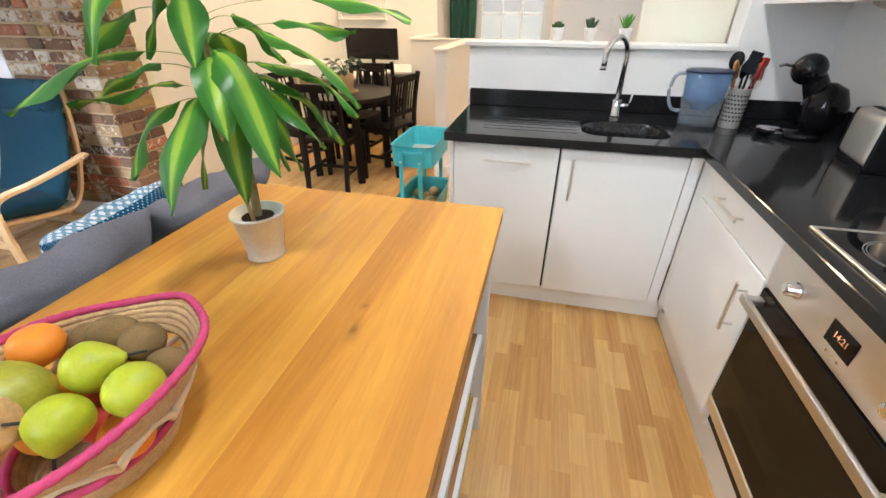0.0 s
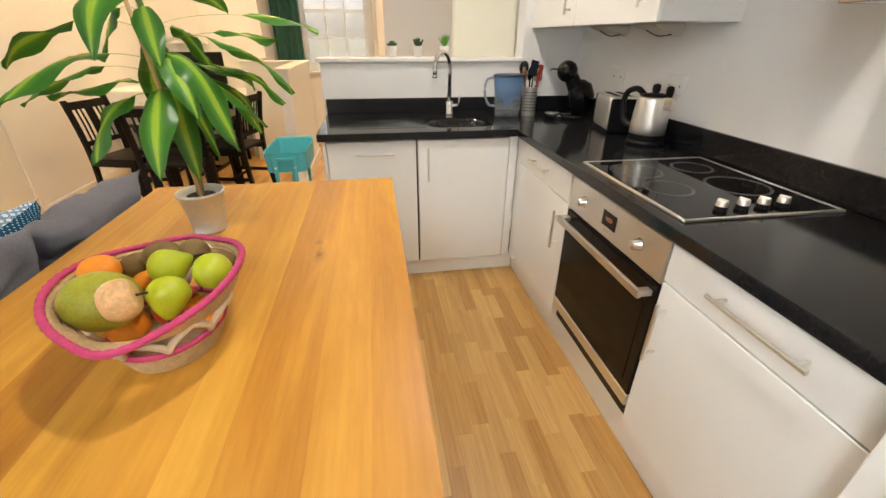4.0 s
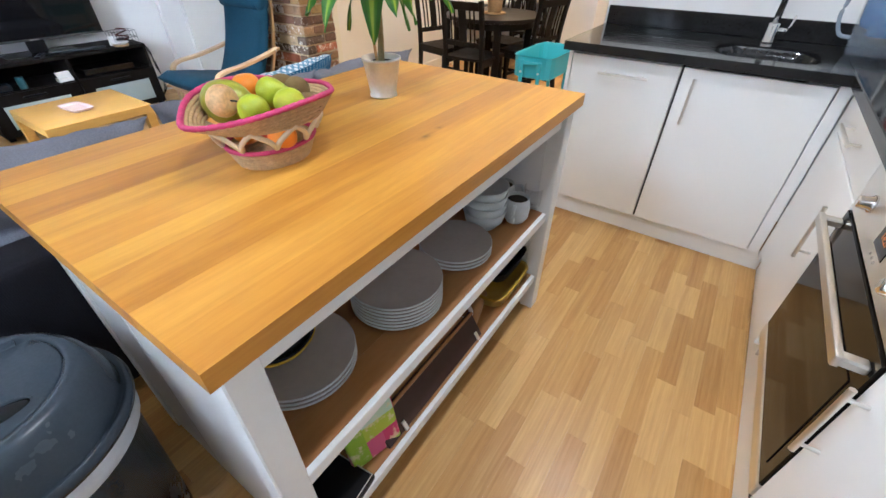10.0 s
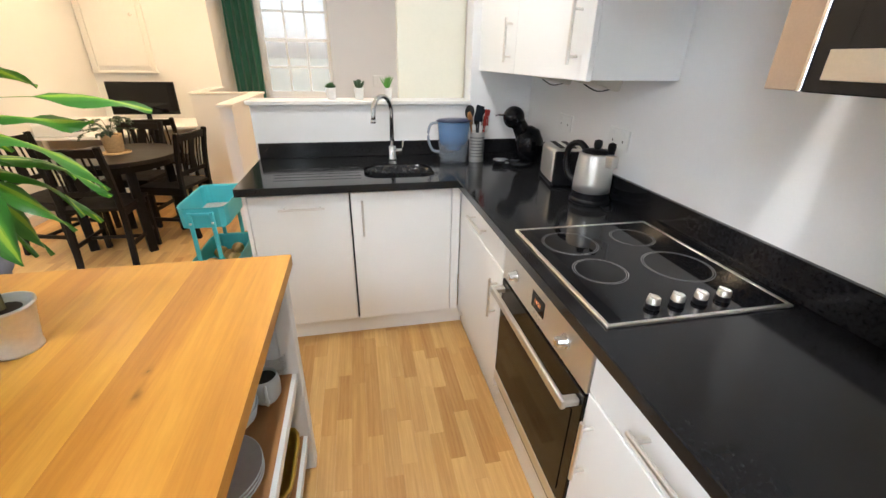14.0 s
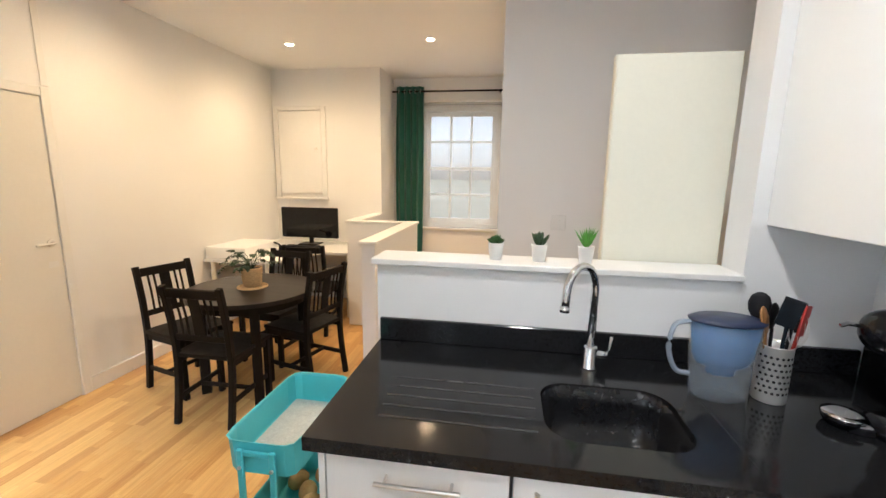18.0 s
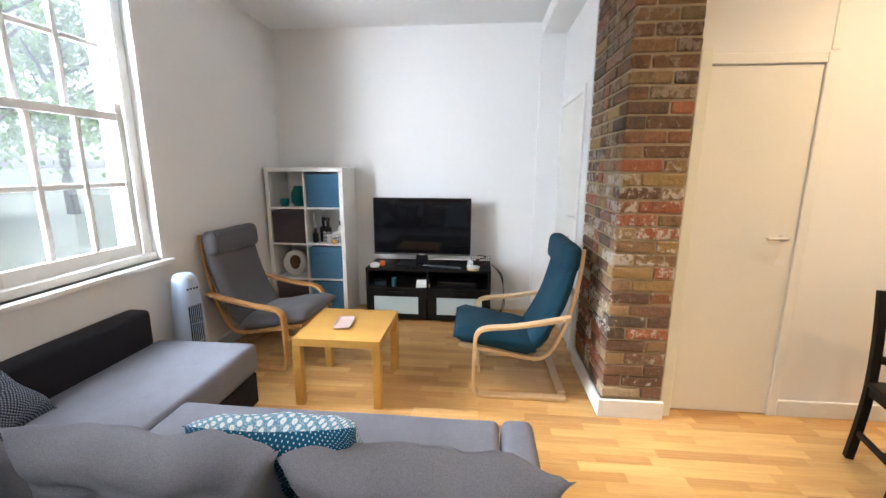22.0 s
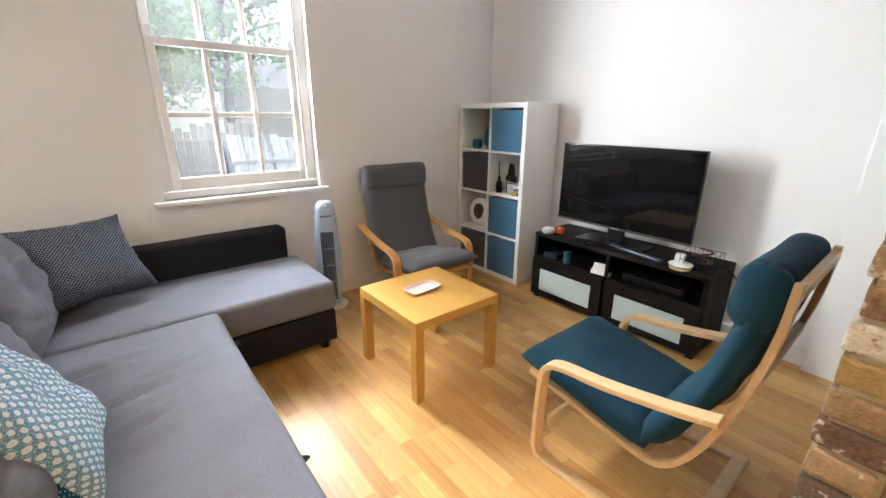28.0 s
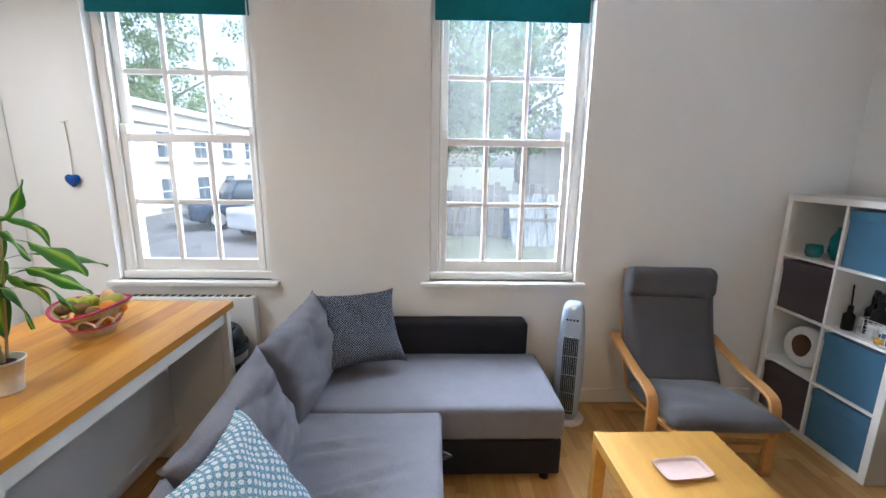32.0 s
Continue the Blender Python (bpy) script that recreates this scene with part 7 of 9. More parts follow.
# cube shelf
ks = thing("cube_shelf", (-4.34, -0.262, 0), 0, "white two-by-four cube shelf unit, half filled with boxes", "shelf unit")
SW, SH, SD = 0.768, 1.47, 0.195
for _s in (-1, 1):
    ya, yb2 = sorted((_s * SW / 2, _s * (SW / 2 - 0.038)))
    part("side", box(-SD, SD, ya, yb2, 0, SH, 0.0015), "unit", ks)
part("top", box(-SD, SD, -SW / 2 + 0.038, SW / 2 - 0.038, SH - 0.038, SH, 0.0015), "unit", ks)
part("bottom", box(-SD, SD, -SW / 2 + 0.038, SW / 2 - 0.038, 0.0, 0.038, 0.0015), "unit", ks)
part("divider", box(-SD, SD - 0.001, -0.008, 0.008, 0.038, SH - 0.038, 0.001), "unit", ks)
_ch = (SH - 0.076 - 3 * 0.016) / 4
for _k in range(1, 4):
    z = 0.038 + _k * _ch + (_k - 1) * 0.016
    for _s in (-1, 1):
        ya, yb2 = sorted((_s * 0.008, _s * (SW / 2 - 0.038)))
        part("shelf", box(-SD, SD - 0.001, ya, yb2, z, z + 0.016, 0.001), "unit", ks)


def cell(row, col):
    """Floor centre of a cube; row 0 at the top, col 0 by the window."""
    return -4.34, -0.262 + (-1 if col == 0 else 1) * 0.177, 0.038 + (3 - row) * (_ch + 0.016)


for _r, _c, _mm, _lb in ((0, 1, "box_blue", "blue fabric storage box in the shelf"), (1, 0, "box_mauve", "dark mauve fabric storage box in the shelf"), (2, 1, "box_blue", "blue fabric storage box low in the shelf"), (3, 1, "box_blue", "blue fabric storage box on the bottom shelf"), (3, 0, "box_mauve", "dark fabric storage box behind an armchair")):
    cx, cy, cz = cell(_r, _c)
    sbx = thing("storage_box", (cx, cy, cz), 0, _lb, "box", "fabric boxes in the shelf")
    part("box", box(-0.18, 0.185, -0.162, 0.162, 0.0, 0.315, 0.006, 2), _mm, sbx)
    part("lid_flap", box(0.186, 0.190, -0.163, 0.163, 0.265, 0.317, 0.002), _mm, sbx)
    part("seam", box(0.1852, 0.1868, -0.158, 0.158, 0.248, 0.252, 0), _mm, sbx)
M["teal_glass"] = mat("teal_glass", (0.01, 0.24, 0.25), 0.06, trans=0.45, var=0.1, bump=0)
cx, cy, cz = cell(0, 0)
for _x, _y, _pr, _lb in ((0.10, -0.065, [(0.0, 0.0), (0.035, 0.0), (0.045, 0.03), (0.042, 0.075), (0.036, 0.075), (0.04, 0.03), (0.0, 0.008)], "small teal glass tumbler"), (0.02, 0.055, [(0.0, 0.0), (0.06, 0.0), (0.084, 0.05), (0.082, 0.13), (0.06, 0.175), (0.056, 0.195), (0.053, 0.195), (0.055, 0.17), (0.076, 0.12), (0.078, 0.05), (0.0, 0.012)], "teal glass vase with narrow neck")):
    vs = thing("glass_vase", (cx + _x, cy + _y, cz), 0, _lb, "vase", "teal glass on the shelf")
    part("glass", lathe(_pr, 28), "teal_glass", vs, smooth=True)
cx, cy, cz = cell(1, 1)
M["amber"] = mat("amber_label", (0.60, 0.33, 0.03), 0.4)
_ri = random.Random(3)
for _x, _y, _h, _r, _mm, _lb in ((0.12, -0.115, 0.14, 0.027, "blackplastic", "small black bottle with a brush"), (0.05, -0.06, 0.22, 0.034, "blackgloss", "glossy black spray bottle"), (0.08, 0.0, 0.22, 0.034, "blackplastic", "black spray bottle with a trigger"), (0.03, 0.11, 0.21, 0.030, "white_plastic", "tall white toiletry bottle"), (0.14, 0.085, 0.05, 0.03, "amber", "small round yellow tin")):
    bt = thing("bottle", (cx + _x, cy + _y, cz), _ri.uniform(0, 90), _lb, "bottle", "toiletries on the shelf")
    part("body", lathe([(0.0, 0.0), (_r, 0.0), (_r, _h * 0.62), (_r * 0.45, _h * 0.74), (_r * 0.42, _h * 0.78), (0.0, _h * 0.78)], 20), _mm, bt, smooth=True)
    part("cap", lathe([(0.0, _h * 0.78), (_r * 0.5, _h * 0.78), (_r * 0.46, _h), (0.0, _h)], 16), "blackplastic", bt)
    if "spray" in _lb:
        part("trigger", box(-0.012, 0.045, -0.012, 0.012, _h * 0.96, _h * 1.12, 0.005, 2), "blackplastic", bt)
    if "brush" in _lb:
        part("brush", rod((0, 0, _h), (0.004, -0.005, _h + 0.12), 0.004), "blackplastic", bt)
wb = thing("wire_basket", (cx + 0.105, cy + 0.06, cz), 0, "small white wire basket of toiletries", "basket")
for _z in (0.003, 0.04, 0.075, 0.11):
    part("wire", tube([(0.06, -0.08, _z), (0.06, 0.085, _z), (-0.06, 0.085, _z), (-0.06, -0.08, _z)], 0.0018, 6, True), "white_plastic", wb)
for _k in range(8):
    part("wire", rod((0.06, -0.08 + _k * 0.0235, 0.003), (0.06, -0.08 + _k * 0.0235, 0.11), 0.0014, 6), "white_plastic", wb)
for _k in range(6):
    part("wire", rod((-0.06 + _k * 0.024, -0.08, 0.003), (-0.06 + _k * 0.024, -0.08, 0.11), 0.0014, 6), "white_plastic", wb)
for _x, _y, _c in ((0.02, -0.04, (0.6, 0.65, 0.68)), (0.0, 0.0, (0.75, 0.72, 0.66)), (0.03, 0.04, (0.08, 0.12, 0.2)), (-0.02, 0.05, (0.5, 0.5, 0.52))):
    jr = thing("jar", (cx + 0.105 + _x, cy + 0.06 + _y, cz + 0.004), 0, "small cosmetic jar in a wire basket", "jar", "jars in the wire basket")
    part("pot", cyl(0.022, 0, 0.06, seg=18, bevel=0.003), mat("jar_glaze", _c, 0.3), jr)
    part("lid", cyl(0.023, 0.06, 0.08, seg=18, bevel=0.002), "white_plastic", jr)
cx, cy, cz = cell(2, 0)
ov = thing("white_ornament", (cx + 0.09, cy + 0.0, cz), 22, "white oval vase with a dark oval opening", "vase")
b = bmesh.new()
bmesh.ops.create_uvsphere(b, u_segments=32, v_segments=20, radius=1, matrix=Matrix.Translation((0, 0, 0.132)) @ Matrix.Diagonal((0.068, 0.115, 0.132, 1)))
part("shell", b, "white_plastic", ov, smooth=True)
b = bmesh.new()
bmesh.ops.create_uvsphere(b, u_segments=24, v_segments=14, radius=1, matrix=Matrix.Translation((0.052, 0, 0.145)) @ Matrix.Diagonal((0.019, 0.056, 0.078, 1)))
part("opening", b, mat("brown_inside", (0.07, 0.035, 0.015), 0.7), ov, smooth=True)

# tv bench
tb = thing("tv_bench", (-4.30, 0.93, 0), 0, "black-brown tv bench with two frosted glass drawers", "tv bench")
part("top", box(-0.205, 0.215, -0.60, 0.60, 0.505, 0.53, 0.002), "blackwood", tb)
for _y in (-0.59, 0.0, 0.59):
    part("upright", box(-0.20, 0.205, _y - 0.011, _y + 0.011, 0.03, 0.505, 0.001), "blackwood", tb)
part("shelf", box(-0.20, 0.205, -0.579, 0.579, 0.325, 0.343, 0.001), "blackwood", tb)
part("bottom", box(-0.20, 0.205, -0.579, 0.579, 0.03, 0.05, 0.001), "blackwood", tb)
part("back", box(-0.204, -0.198, -0.579, 0.579, 0.05, 0.505, 0), "blackwood", tb)
M["frost"] = mat("frosted_glass", (0.42, 0.50, 0.49), 0.35, var=0.05, bump=0.02)
for _s in (-1, 1):
    ya, yb2 = sorted((_s * 0.012, _s * 0.596))
    fr = part("drawer", box(0.205, 0.223, ya, yb2, 0.035, 0.335, 0.002), "blackwood", tb)
    ym = (ya + yb2) / 2
    part("glass", box(0.2235, 0.226, ym - 0.215, ym + 0.215, 0.085, 0.255, 0.001), "frost", fr, "frosted pale green glass")
    part("handle", box(0.223, 0.238, ym - 0.075, ym + 0.075, 0.29, 0.305, 0.003), "blackplastic", fr)
for _x in (-0.17, 0.17):
    for _y in (-0.57, 0.57):
        part("foot", box(_x - 0.02, _x + 0.02, _y - 0.02, _y + 0.02, 0, 0.03, 0.002), "blackwood", tb)

# television
tv = thing("television", (-4.30, 0.848, 0.53), -1, "large black flat-screen television on the bench", "television")
part("screen", box(0.005, 0.014, -0.473, 0.473, 0.110, 0.645, 0.001), "blackglass", tv)
part("casing", box(-0.035, 0.006, -0.4825, 0.4825, 0.095, 0.656, 0.006, 2), "blackgloss", tv)
part("bottom_bar", box(0.006, 0.016, -0.4825, 0.4825, 0.095, 0.1085, 0.002), mat("dark_silver", (0.12, 0.12, 0.12), 0.3, 0.7), tv)
part("neck", box(-0.02, 0.0, -0.06, 0.06, 0.01, 0.10, 0.004), "blackplastic", tv)
part("stand_foot", box(-0.10, 0.12, -0.24, 0.24, 0.0, 0.010, 0.004, 2), "blackgloss", tv)
part("logo_bar", box(0.0165, 0.0172, -0.03, 0.03, 0.0985, 0.105, 0), "steel", tv)
sbar = thing("slim_soundbar", (-4.17, 1.06, 0.53), -12, "slim dark metal bar lying on the bench", "soundbar")
part("bar", box(-0.018, 0.018, -0.19, 0.19, 0.0, 0.02, 0.006, 2), mat("dark_metal", (0.08, 0.09, 0.10), 0.3, 0.8), sbar)
rmt = thing("remote_control", (-4.16, 0.80, 0.53), 60, "black remote control on the bench", "remote control")
part("body", box(-0.022, 0.022, -0.08, 0.08, 0, 0.016, 0.005, 2), "blackplastic", rmt)
for _k in range(6):
    part("button", box(-0.012, 0.012, -0.06 + _k * 0.02, -0.05 + _k * 0.02, 0.016, 0.018, 0.001), "darkgrey", rmt)
spk = thing("smart_speaker", (-4.14, 0.41, 0.53), 0, "small round pale fabric speaker", "speaker")
part("body", lathe([(0.0, 0.0), (0.042, 0.0), (0.049, 0.015), (0.047, 0.03), (0.03, 0.041), (0.0, 0.043)], 28), mat("pale_mesh", (0.55, 0.56, 0.56), 0.8, bump=0.4), spk, smooth=True)
org = thing("orange_toy", (-4.20, 0.47, 0.53), 0, "small orange and white figure-shaped trinket", "trinket")
part("block", box(-0.025, 0.025, -0.025, 0.025, 0, 0.045, 0.012, 3), mat("bright_orange", (0.75, 0.16, 0.02), 0.4), org)
wbk = thing("wire_tray", (-4.22, 1.43, 0.53), 0, "black wire basket holding cables", "basket")
for _z in (0.003, 0.05, 0.10):
    part("wire", tube([(0.07, -0.09, _z), (0.07, 0.09, _z), (-0.07, 0.09, _z), (-0.07, -0.09, _z)], 0.002, 6, True), "blackplastic", wbk)
for _k in range(9):
    part("wire", rod((0.07, -0.09 + _k * 0.0225, 0.003), (0.07, -0.09 + _k * 0.0225, 0.10), 0.0014, 6), "blackplastic", wbk)
    part("wire", rod((-0.07, -0.09 + _k * 0.0225, 0.003), (-0.07, -0.09 + _k * 0.0225, 0.10), 0.0014, 6), "blackplastic", wbk)
part("cable_coil", tube(smooth_line([(0.02 * math.cos(k), 0.05 * math.sin(k * 0.9), 0.03 + 0.008 * k) for k in range(12)], 4), 0.006, 6), mat("red_cable", (0.10, 0.02, 0.02), 0.5), wbk)
ld = thing("round_dish", (-4.12, 1.36, 0.53), 0, "pale round dish with a wooden foot", "dish")
part("bowl", lathe([(0.0, 0.012), (0.04, 0.012), (0.065, 0.028), (0.062, 0.03), (0.0, 0.02)], 28), "white_plastic", ld, smooth=True)
part("foot", lathe([(0.0, 0.0), (0.055, 0.0), (0.06, 0.012), (0.0, 0.013)], 28), "birch", ld)
cd = thing("small_box", (-4.18, 1.33, 0.53), 10, "small white plastic gadget box", "box")
part("box", box(-0.02, 0.02, -0.025, 0.025, 0, 0.07, 0.004), "white_plastic", cd)
pbx = thing("game_console", (-4.26, 1.21, 0.344), 0, "flat black console on the bench shelf", "console")
part("box", box(-0.13, 0.12, -0.19, 0.19, 0, 0.05, 0.006, 2), "blackgloss", pbx)
crd = thing("card_stack", (-4.12, 0.88, 0.344), 8, "white card stack propped on the bench shelf", "cards")
part("cards", moved(box(-0.03, 0.02, -0.065, 0.065, 0.0, 0.03, 0.002), pose(0, 0, 0)), "white_plastic", crd)
part("front_card", moved(box(-0.001, 0.001, -0.06, 0.06, 0.0, 0.05, 0), pose(0.01, 0, 0.03, 0, -40)), "white_plastic", crd)
cnl = thing("candle_jar", (-4.13, 0.60, 0.344), 0, "dark teal candle jar on the bench shelf", "candle")
part("jar", cyl(0.026, 0, 0.085, seg=20, bevel=0.003), mat("teal_tin", (0.03, 0.10, 0.12), 0.3), cnl, smooth=False)
gbx = thing("small_case", (-4.15, 0.47, 0.344), 0, "small dark case on the bench shelf", "case")
part("case", box(-0.05, 0.05, -0.06, 0.06, 0, 0.05, 0.006), "darkgrey", gbx)
cbl = thing("cable_bundle", (-4.35, 1.62, 0), 0, "black cables hanging beside the tv bench", "cables")
for _k in range(3):
    part("cable", tube(smooth_line([(0.0 + 0.02 * _k, -0.08, 0.53), (0.03, 0.0 + 0.01 * _k, 0.44), (0.02 - 0.02 * _k, 0.045, 0.28), (0.05, 0.03 + 0.012 * _k, 0.12), (0.02, -0.01, 0.006), (-0.08, -0.02, 0.006)], 6), 0.0035, 6), "blackplastic", cbl, smooth=True)

# tower fan
fn = thing("tower_fan", (-2.765, -0.49, 0), -22, "pale blue-white tower fan standing by the wall", "fan")
part("foot", lathe([(0.0, 0.0), (0.11, 0.0), (0.115, 0.012), (0.09, 0.028), (0.0, 0.034)], 32), "white_plastic", fn, smooth=True)
b = bmesh.new()
rr = []
for z, sx, sy in ((0.03, 0.066, 0.078), (0.06, 0.074, 0.084), (0.25, 0.086, 0.089), (0.45, 0.086, 0.089), (0.60, 0.079, 0.086), (0.70, 0.071, 0.082), (0.75, 0.065, 0.077), (0.78, 0.056, 0.066), (0.795, 0.042, 0.048), (0.80, 0.02, 0.025)):
    rr.append([b.verts.new((sx * (abs(math.cos(a)) ** 0.75) * math.copysign(1, math.cos(a)), sy * (abs(math.sin(a)) ** 0.75) * math.copysign(1, math.sin(a)), z)) for a in [2 * math.pi * k / 32 for k in range(32)]])
for p, q in zip(rr, rr[1:]):
    for k in range(32):
        b.faces.new((p[k], p[(k + 1) % 32], q[(k + 1) % 32], q[k]))
b.faces.new(rr[0][::-1])
b.faces.new(rr[-1])
bmesh.ops.recalc_face_normals(b, faces=b.faces)
_fanblue = mat("pale_blue_plastic", (0.40, 0.49, 0.64), 0.35, var=0.04)
part("body", b, _fanblue, fn, smooth=True)
gr = part("grille", box(-0.044, 0.044, 0.080, 0.0895, 0.08, 0.60, 0.004), "darkgrey", fn, "dark slotted outlet grille")
for _k in range(5):
    part("grille_slat", box(-0.046, 0.046, 0.084, 0.0925, 0.10 + _k * 0.124, 0.103 + _k * 0.124, 0.001), _fanblue, gr)
for _x in (-0.036, -0.024, -0.012, 0.0, 0.012, 0.024, 0.036):
    part("grille_rib", box(_x - 0.0011, _x + 0.0011, 0.085, 0.0935, 0.10, 0.60, 0.001), _fanblue, gr)
part("dial", moved(cyl(0.02, 0, 0.014, 0.016, 20), pose(0, 0.052, 0.775, -50)), "steel", fn)
for _k in range(4):
    part("button", box(-0.035 + _k * 0.02, -0.022 + _k * 0.02, 0.076, 0.083, 0.70, 0.712, 0.002), "darkgrey", fn)


# ---- dining corner ----
def dining_chair(loc, rz, label):
    c = thing("dining_chair", loc, rz, label, "chair", "black-brown dining chairs")
    part("seat", box(-0.205, 0.205, -0.20, 0.20, 0.43, 0.455, 0.006, 2), "blackwood", c)
    for s in (-1, 1):
        part("front_leg", box(s * 0.185 - 0.018, s * 0.185 + 0.018, 0.155, 0.191, 0, 0.43, 0.003), "blackwood", c)
        rl = smooth_line([(s * 0.185, -0.235, 0.0), (s * 0.185, -0.20, 0.25), (s * 0.185, -0.19, 0.45), (s * 0.185, -0.21, 0.68), (s * 0.185, -0.25, 0.90)], 3)
        part("rear_leg", strip(rl, 0.036, 0.034), "blackwood", c)
        part("side_rail", box(s * 0.185 - 0.009, s * 0.185 + 0.009, -0.185, 0.158, 0.385, 0.43, 0.002), "blackwood", c)
        part("stretcher", box(s * 0.185 - 0.009, s * 0.185 + 0.009, -0.215, 0.158, 0.15, 0.18, 0.002), "blackwood", c)
    part("front_rail", box(-0.167, 0.167, 0.165, 0.183, 0.385, 0.43, 0.002), "blackwood", c)
    part("stretcher", box(-0.176, 0.176, -0.03, -0.012, 0.152, 0.178, 0.002), "blackwood", c)
    part("top_rail", moved(box(-0.167, 0.167, -0.011, 0.011, 0.0, 0.06, 0.004), pose(0, -0.236, 0.825, 11)), "blackwood", c)
    part("mid_rail", moved(box(-0.167, 0.167, -0.009, 0.009, 0.0, 0.04, 0.003), pose(0, -0.196, 0.545, 6)), "blackwood", c)
    for x in (-0.115, -0.075, 0.075, 0.115):
        part("slat", strip([(x, -0.199, 0.58), (x, -0.215, 0.71), (x, -0.24, 0.83)], 0.014, 0.010), "blackwood", c)
    part("splat", strip([(0, -0.199, 0.58), (0, -0.215, 0.71), (0, -0.24, 0.83)], 0.075, 0.010), "blackwood", c)
    return c


dining_chair((-1.70, 3.235, 0), 0, "black-brown wooden chair pushed up to the round table")
dining_chair((-2.16, 3.475, 0), -105, "black-brown wooden chair between table and wall")
dining_chair((-1.40, 3.735, 0), 75, "black-brown wooden chair turned towards the table")
dining_chair((-1.82, 4.02, 0), 172, "black-brown wooden chair on the far side of the table")
dining_chair((-1.80, 4.72, 0), 5, "black-brown wooden chair drawn up to the desk")

tbl = thing("round_table", (-1.70, 3.56, 0), 0, "round black-brown dining table on four square legs", "table")
part("tabletop", cyl(0.44, 0.715, 0.745, seg=64, bevel=0.004), "blacktop", tbl)
part("apron", lathe([(0.36, 0.655), (0.38, 0.655), (0.38, 0.715), (0.36, 0.715), (0.36, 0.655)], 48, close_bottom=False), "blackwood", tbl)
for _a in (35, 125, 215, 305):
    part("leg", moved(box(-0.031, 0.031, -0.031, 0.031, 0.0, 0.715, 0.004), pose(0.335 * math.cos(math.radians(_a)), 0.335 * math.sin(math.radians(_a)), 0, 0, 0, _a)), "blackwood", tbl)

# plant on a mat
mt = thing("table_mat", (-1.70, 3.57, 0.745), 0, "round woven straw mat on the dining table", "mat")
for _k in range(8):
    part("coil", tube(oval(0.012 + _k * 0.0125, 0.005, 40, 1, 1), 0.0058, 6, True), "straw", mt, smooth=True)
tpn = thing("trailing_plant", (-1.70, 3.57, 0.757), 0, "dark-leaved houseplant in a woven straw pot", "plant")
part("pot", lathe([(0.0, 0.0), (0.058, 0.0), (0.066, 0.05), (0.072, 0.135), (0.067, 0.135), (0.06, 0.05), (0.0, 0.11)], 28), "straw", tpn, smooth=True)
for _k in range(9):
    part("weave_band", tube(oval(0.0615 + 0.0012 * _k, 0.012 + _k * 0.0145, 40, 1, 1), 0.0035, 6, True), "straw", tpn, smooth=True)
part("soil", cyl(0.066, 0.12, 0.125, seg=24), _soil, tpn)
_rp = random.Random(77)
_dl = mat("dark_leaf", (0.018, 0.045, 0.016), 0.35, var=0.3, scale=30)
for _k in range(26):
    az, ln = _rp.uniform(0, 6.28), _rp.uniform(0.05, 0.17)
    tip = Vector((math.cos(az) * ln, math.sin(az) * ln, _rp.uniform(0.15, 0.27)))
    part("stem", tube(smooth_line([(0, 0, 0.12), tip * 0.5 + Vector((0, 0, 0.09)), tip], 3), 0.002, 5), _dl, tpn)
    part("leaf", blade(tip, az + _rp.uniform(-0.5, 0.5), _rp.uniform(-0.3, 0.5), _rp.uniform(0.06, 0.10), _rp.uniform(0.035, 0.05), 1.2, _k, 0.05), _dl, tpn, smooth=True)

# corner desk
dk = thing("corner_desk", (-2.79, 5.775, 0), 0, "white corner desk with slim legs", "desk")
b = bmesh.new()
vs = [b.verts.new((x, y, 0.71)) for x, y in ((0.002, 0), (0.002, -1.36), (0.56, -1.36), (0.74, -1.28), (0.84, -0.82), (0.95, -0.74), (1.265, -0.74), (1.265, 0))]
f = b.faces.new(vs)
ex = bmesh.ops.extrude_face_region(b, geom=[f])
bmesh.ops.translate(b, verts=[v for v in ex["geom"] if isinstance(v, bmesh.types.BMVert)], vec=(0, 0, 0.025))
bmesh.ops.recalc_face_normals(b, faces=b.faces)
part("desktop", b, "unit", dk)
for _x, _y in ((0.06, -1.30), (0.62, -1.28), (1.2, -0.68), (1.2, -0.05), (0.06, -0.05)):
    part("leg", moved(cyl(0.022, 0, 0.71, 0.025, 16), pose(_x, _y, 0)), "cream", dk)
dbx = thing("desk_drawer_box", (-2.56, 4.72, 0.735), 0, "white shallow drawer box on the desk", "drawer box")
part("body", box(-0.225, 0.2, -0.27, 0.3, 0, 0.115, 0.003), "unit", dbx)
part("drawer", box(-0.215, 0.19, -0.276, -0.271, 0.01, 0.105, 0.002), "unit", dbx)
mon = thing("monitor", (-2.225, 5.50, 0.735), 0, "black computer monitor on the desk below the cupboard", "monitor")
part("panel", box(-0.355, 0.355, -0.012, 0.02, 0.08, 0.44, 0.005), "blackplastic", mon)
part("screen", box(-0.345, 0.345, -0.0135, -0.0125, 0.095, 0.43, 0), "blackglass", mon)
part("neck", box(-0.025, 0.025, 0.02, 0.045, 0.005, 0.22, 0.004), "blackplastic", mon)
part("foot", box(-0.12, 0.12, -0.08, 0.1, 0.0, 0.012, 0.004), "blackplastic", mon)
kbd = thing("keyboard", (-2.2, 5.26, 0.735), 0, "flat keyboard on the desk", "keyboard")
part("body", box(-0.2, 0.2, -0.06, 0.06, 0, 0.018, 0.004), "darkgrey", kbd)
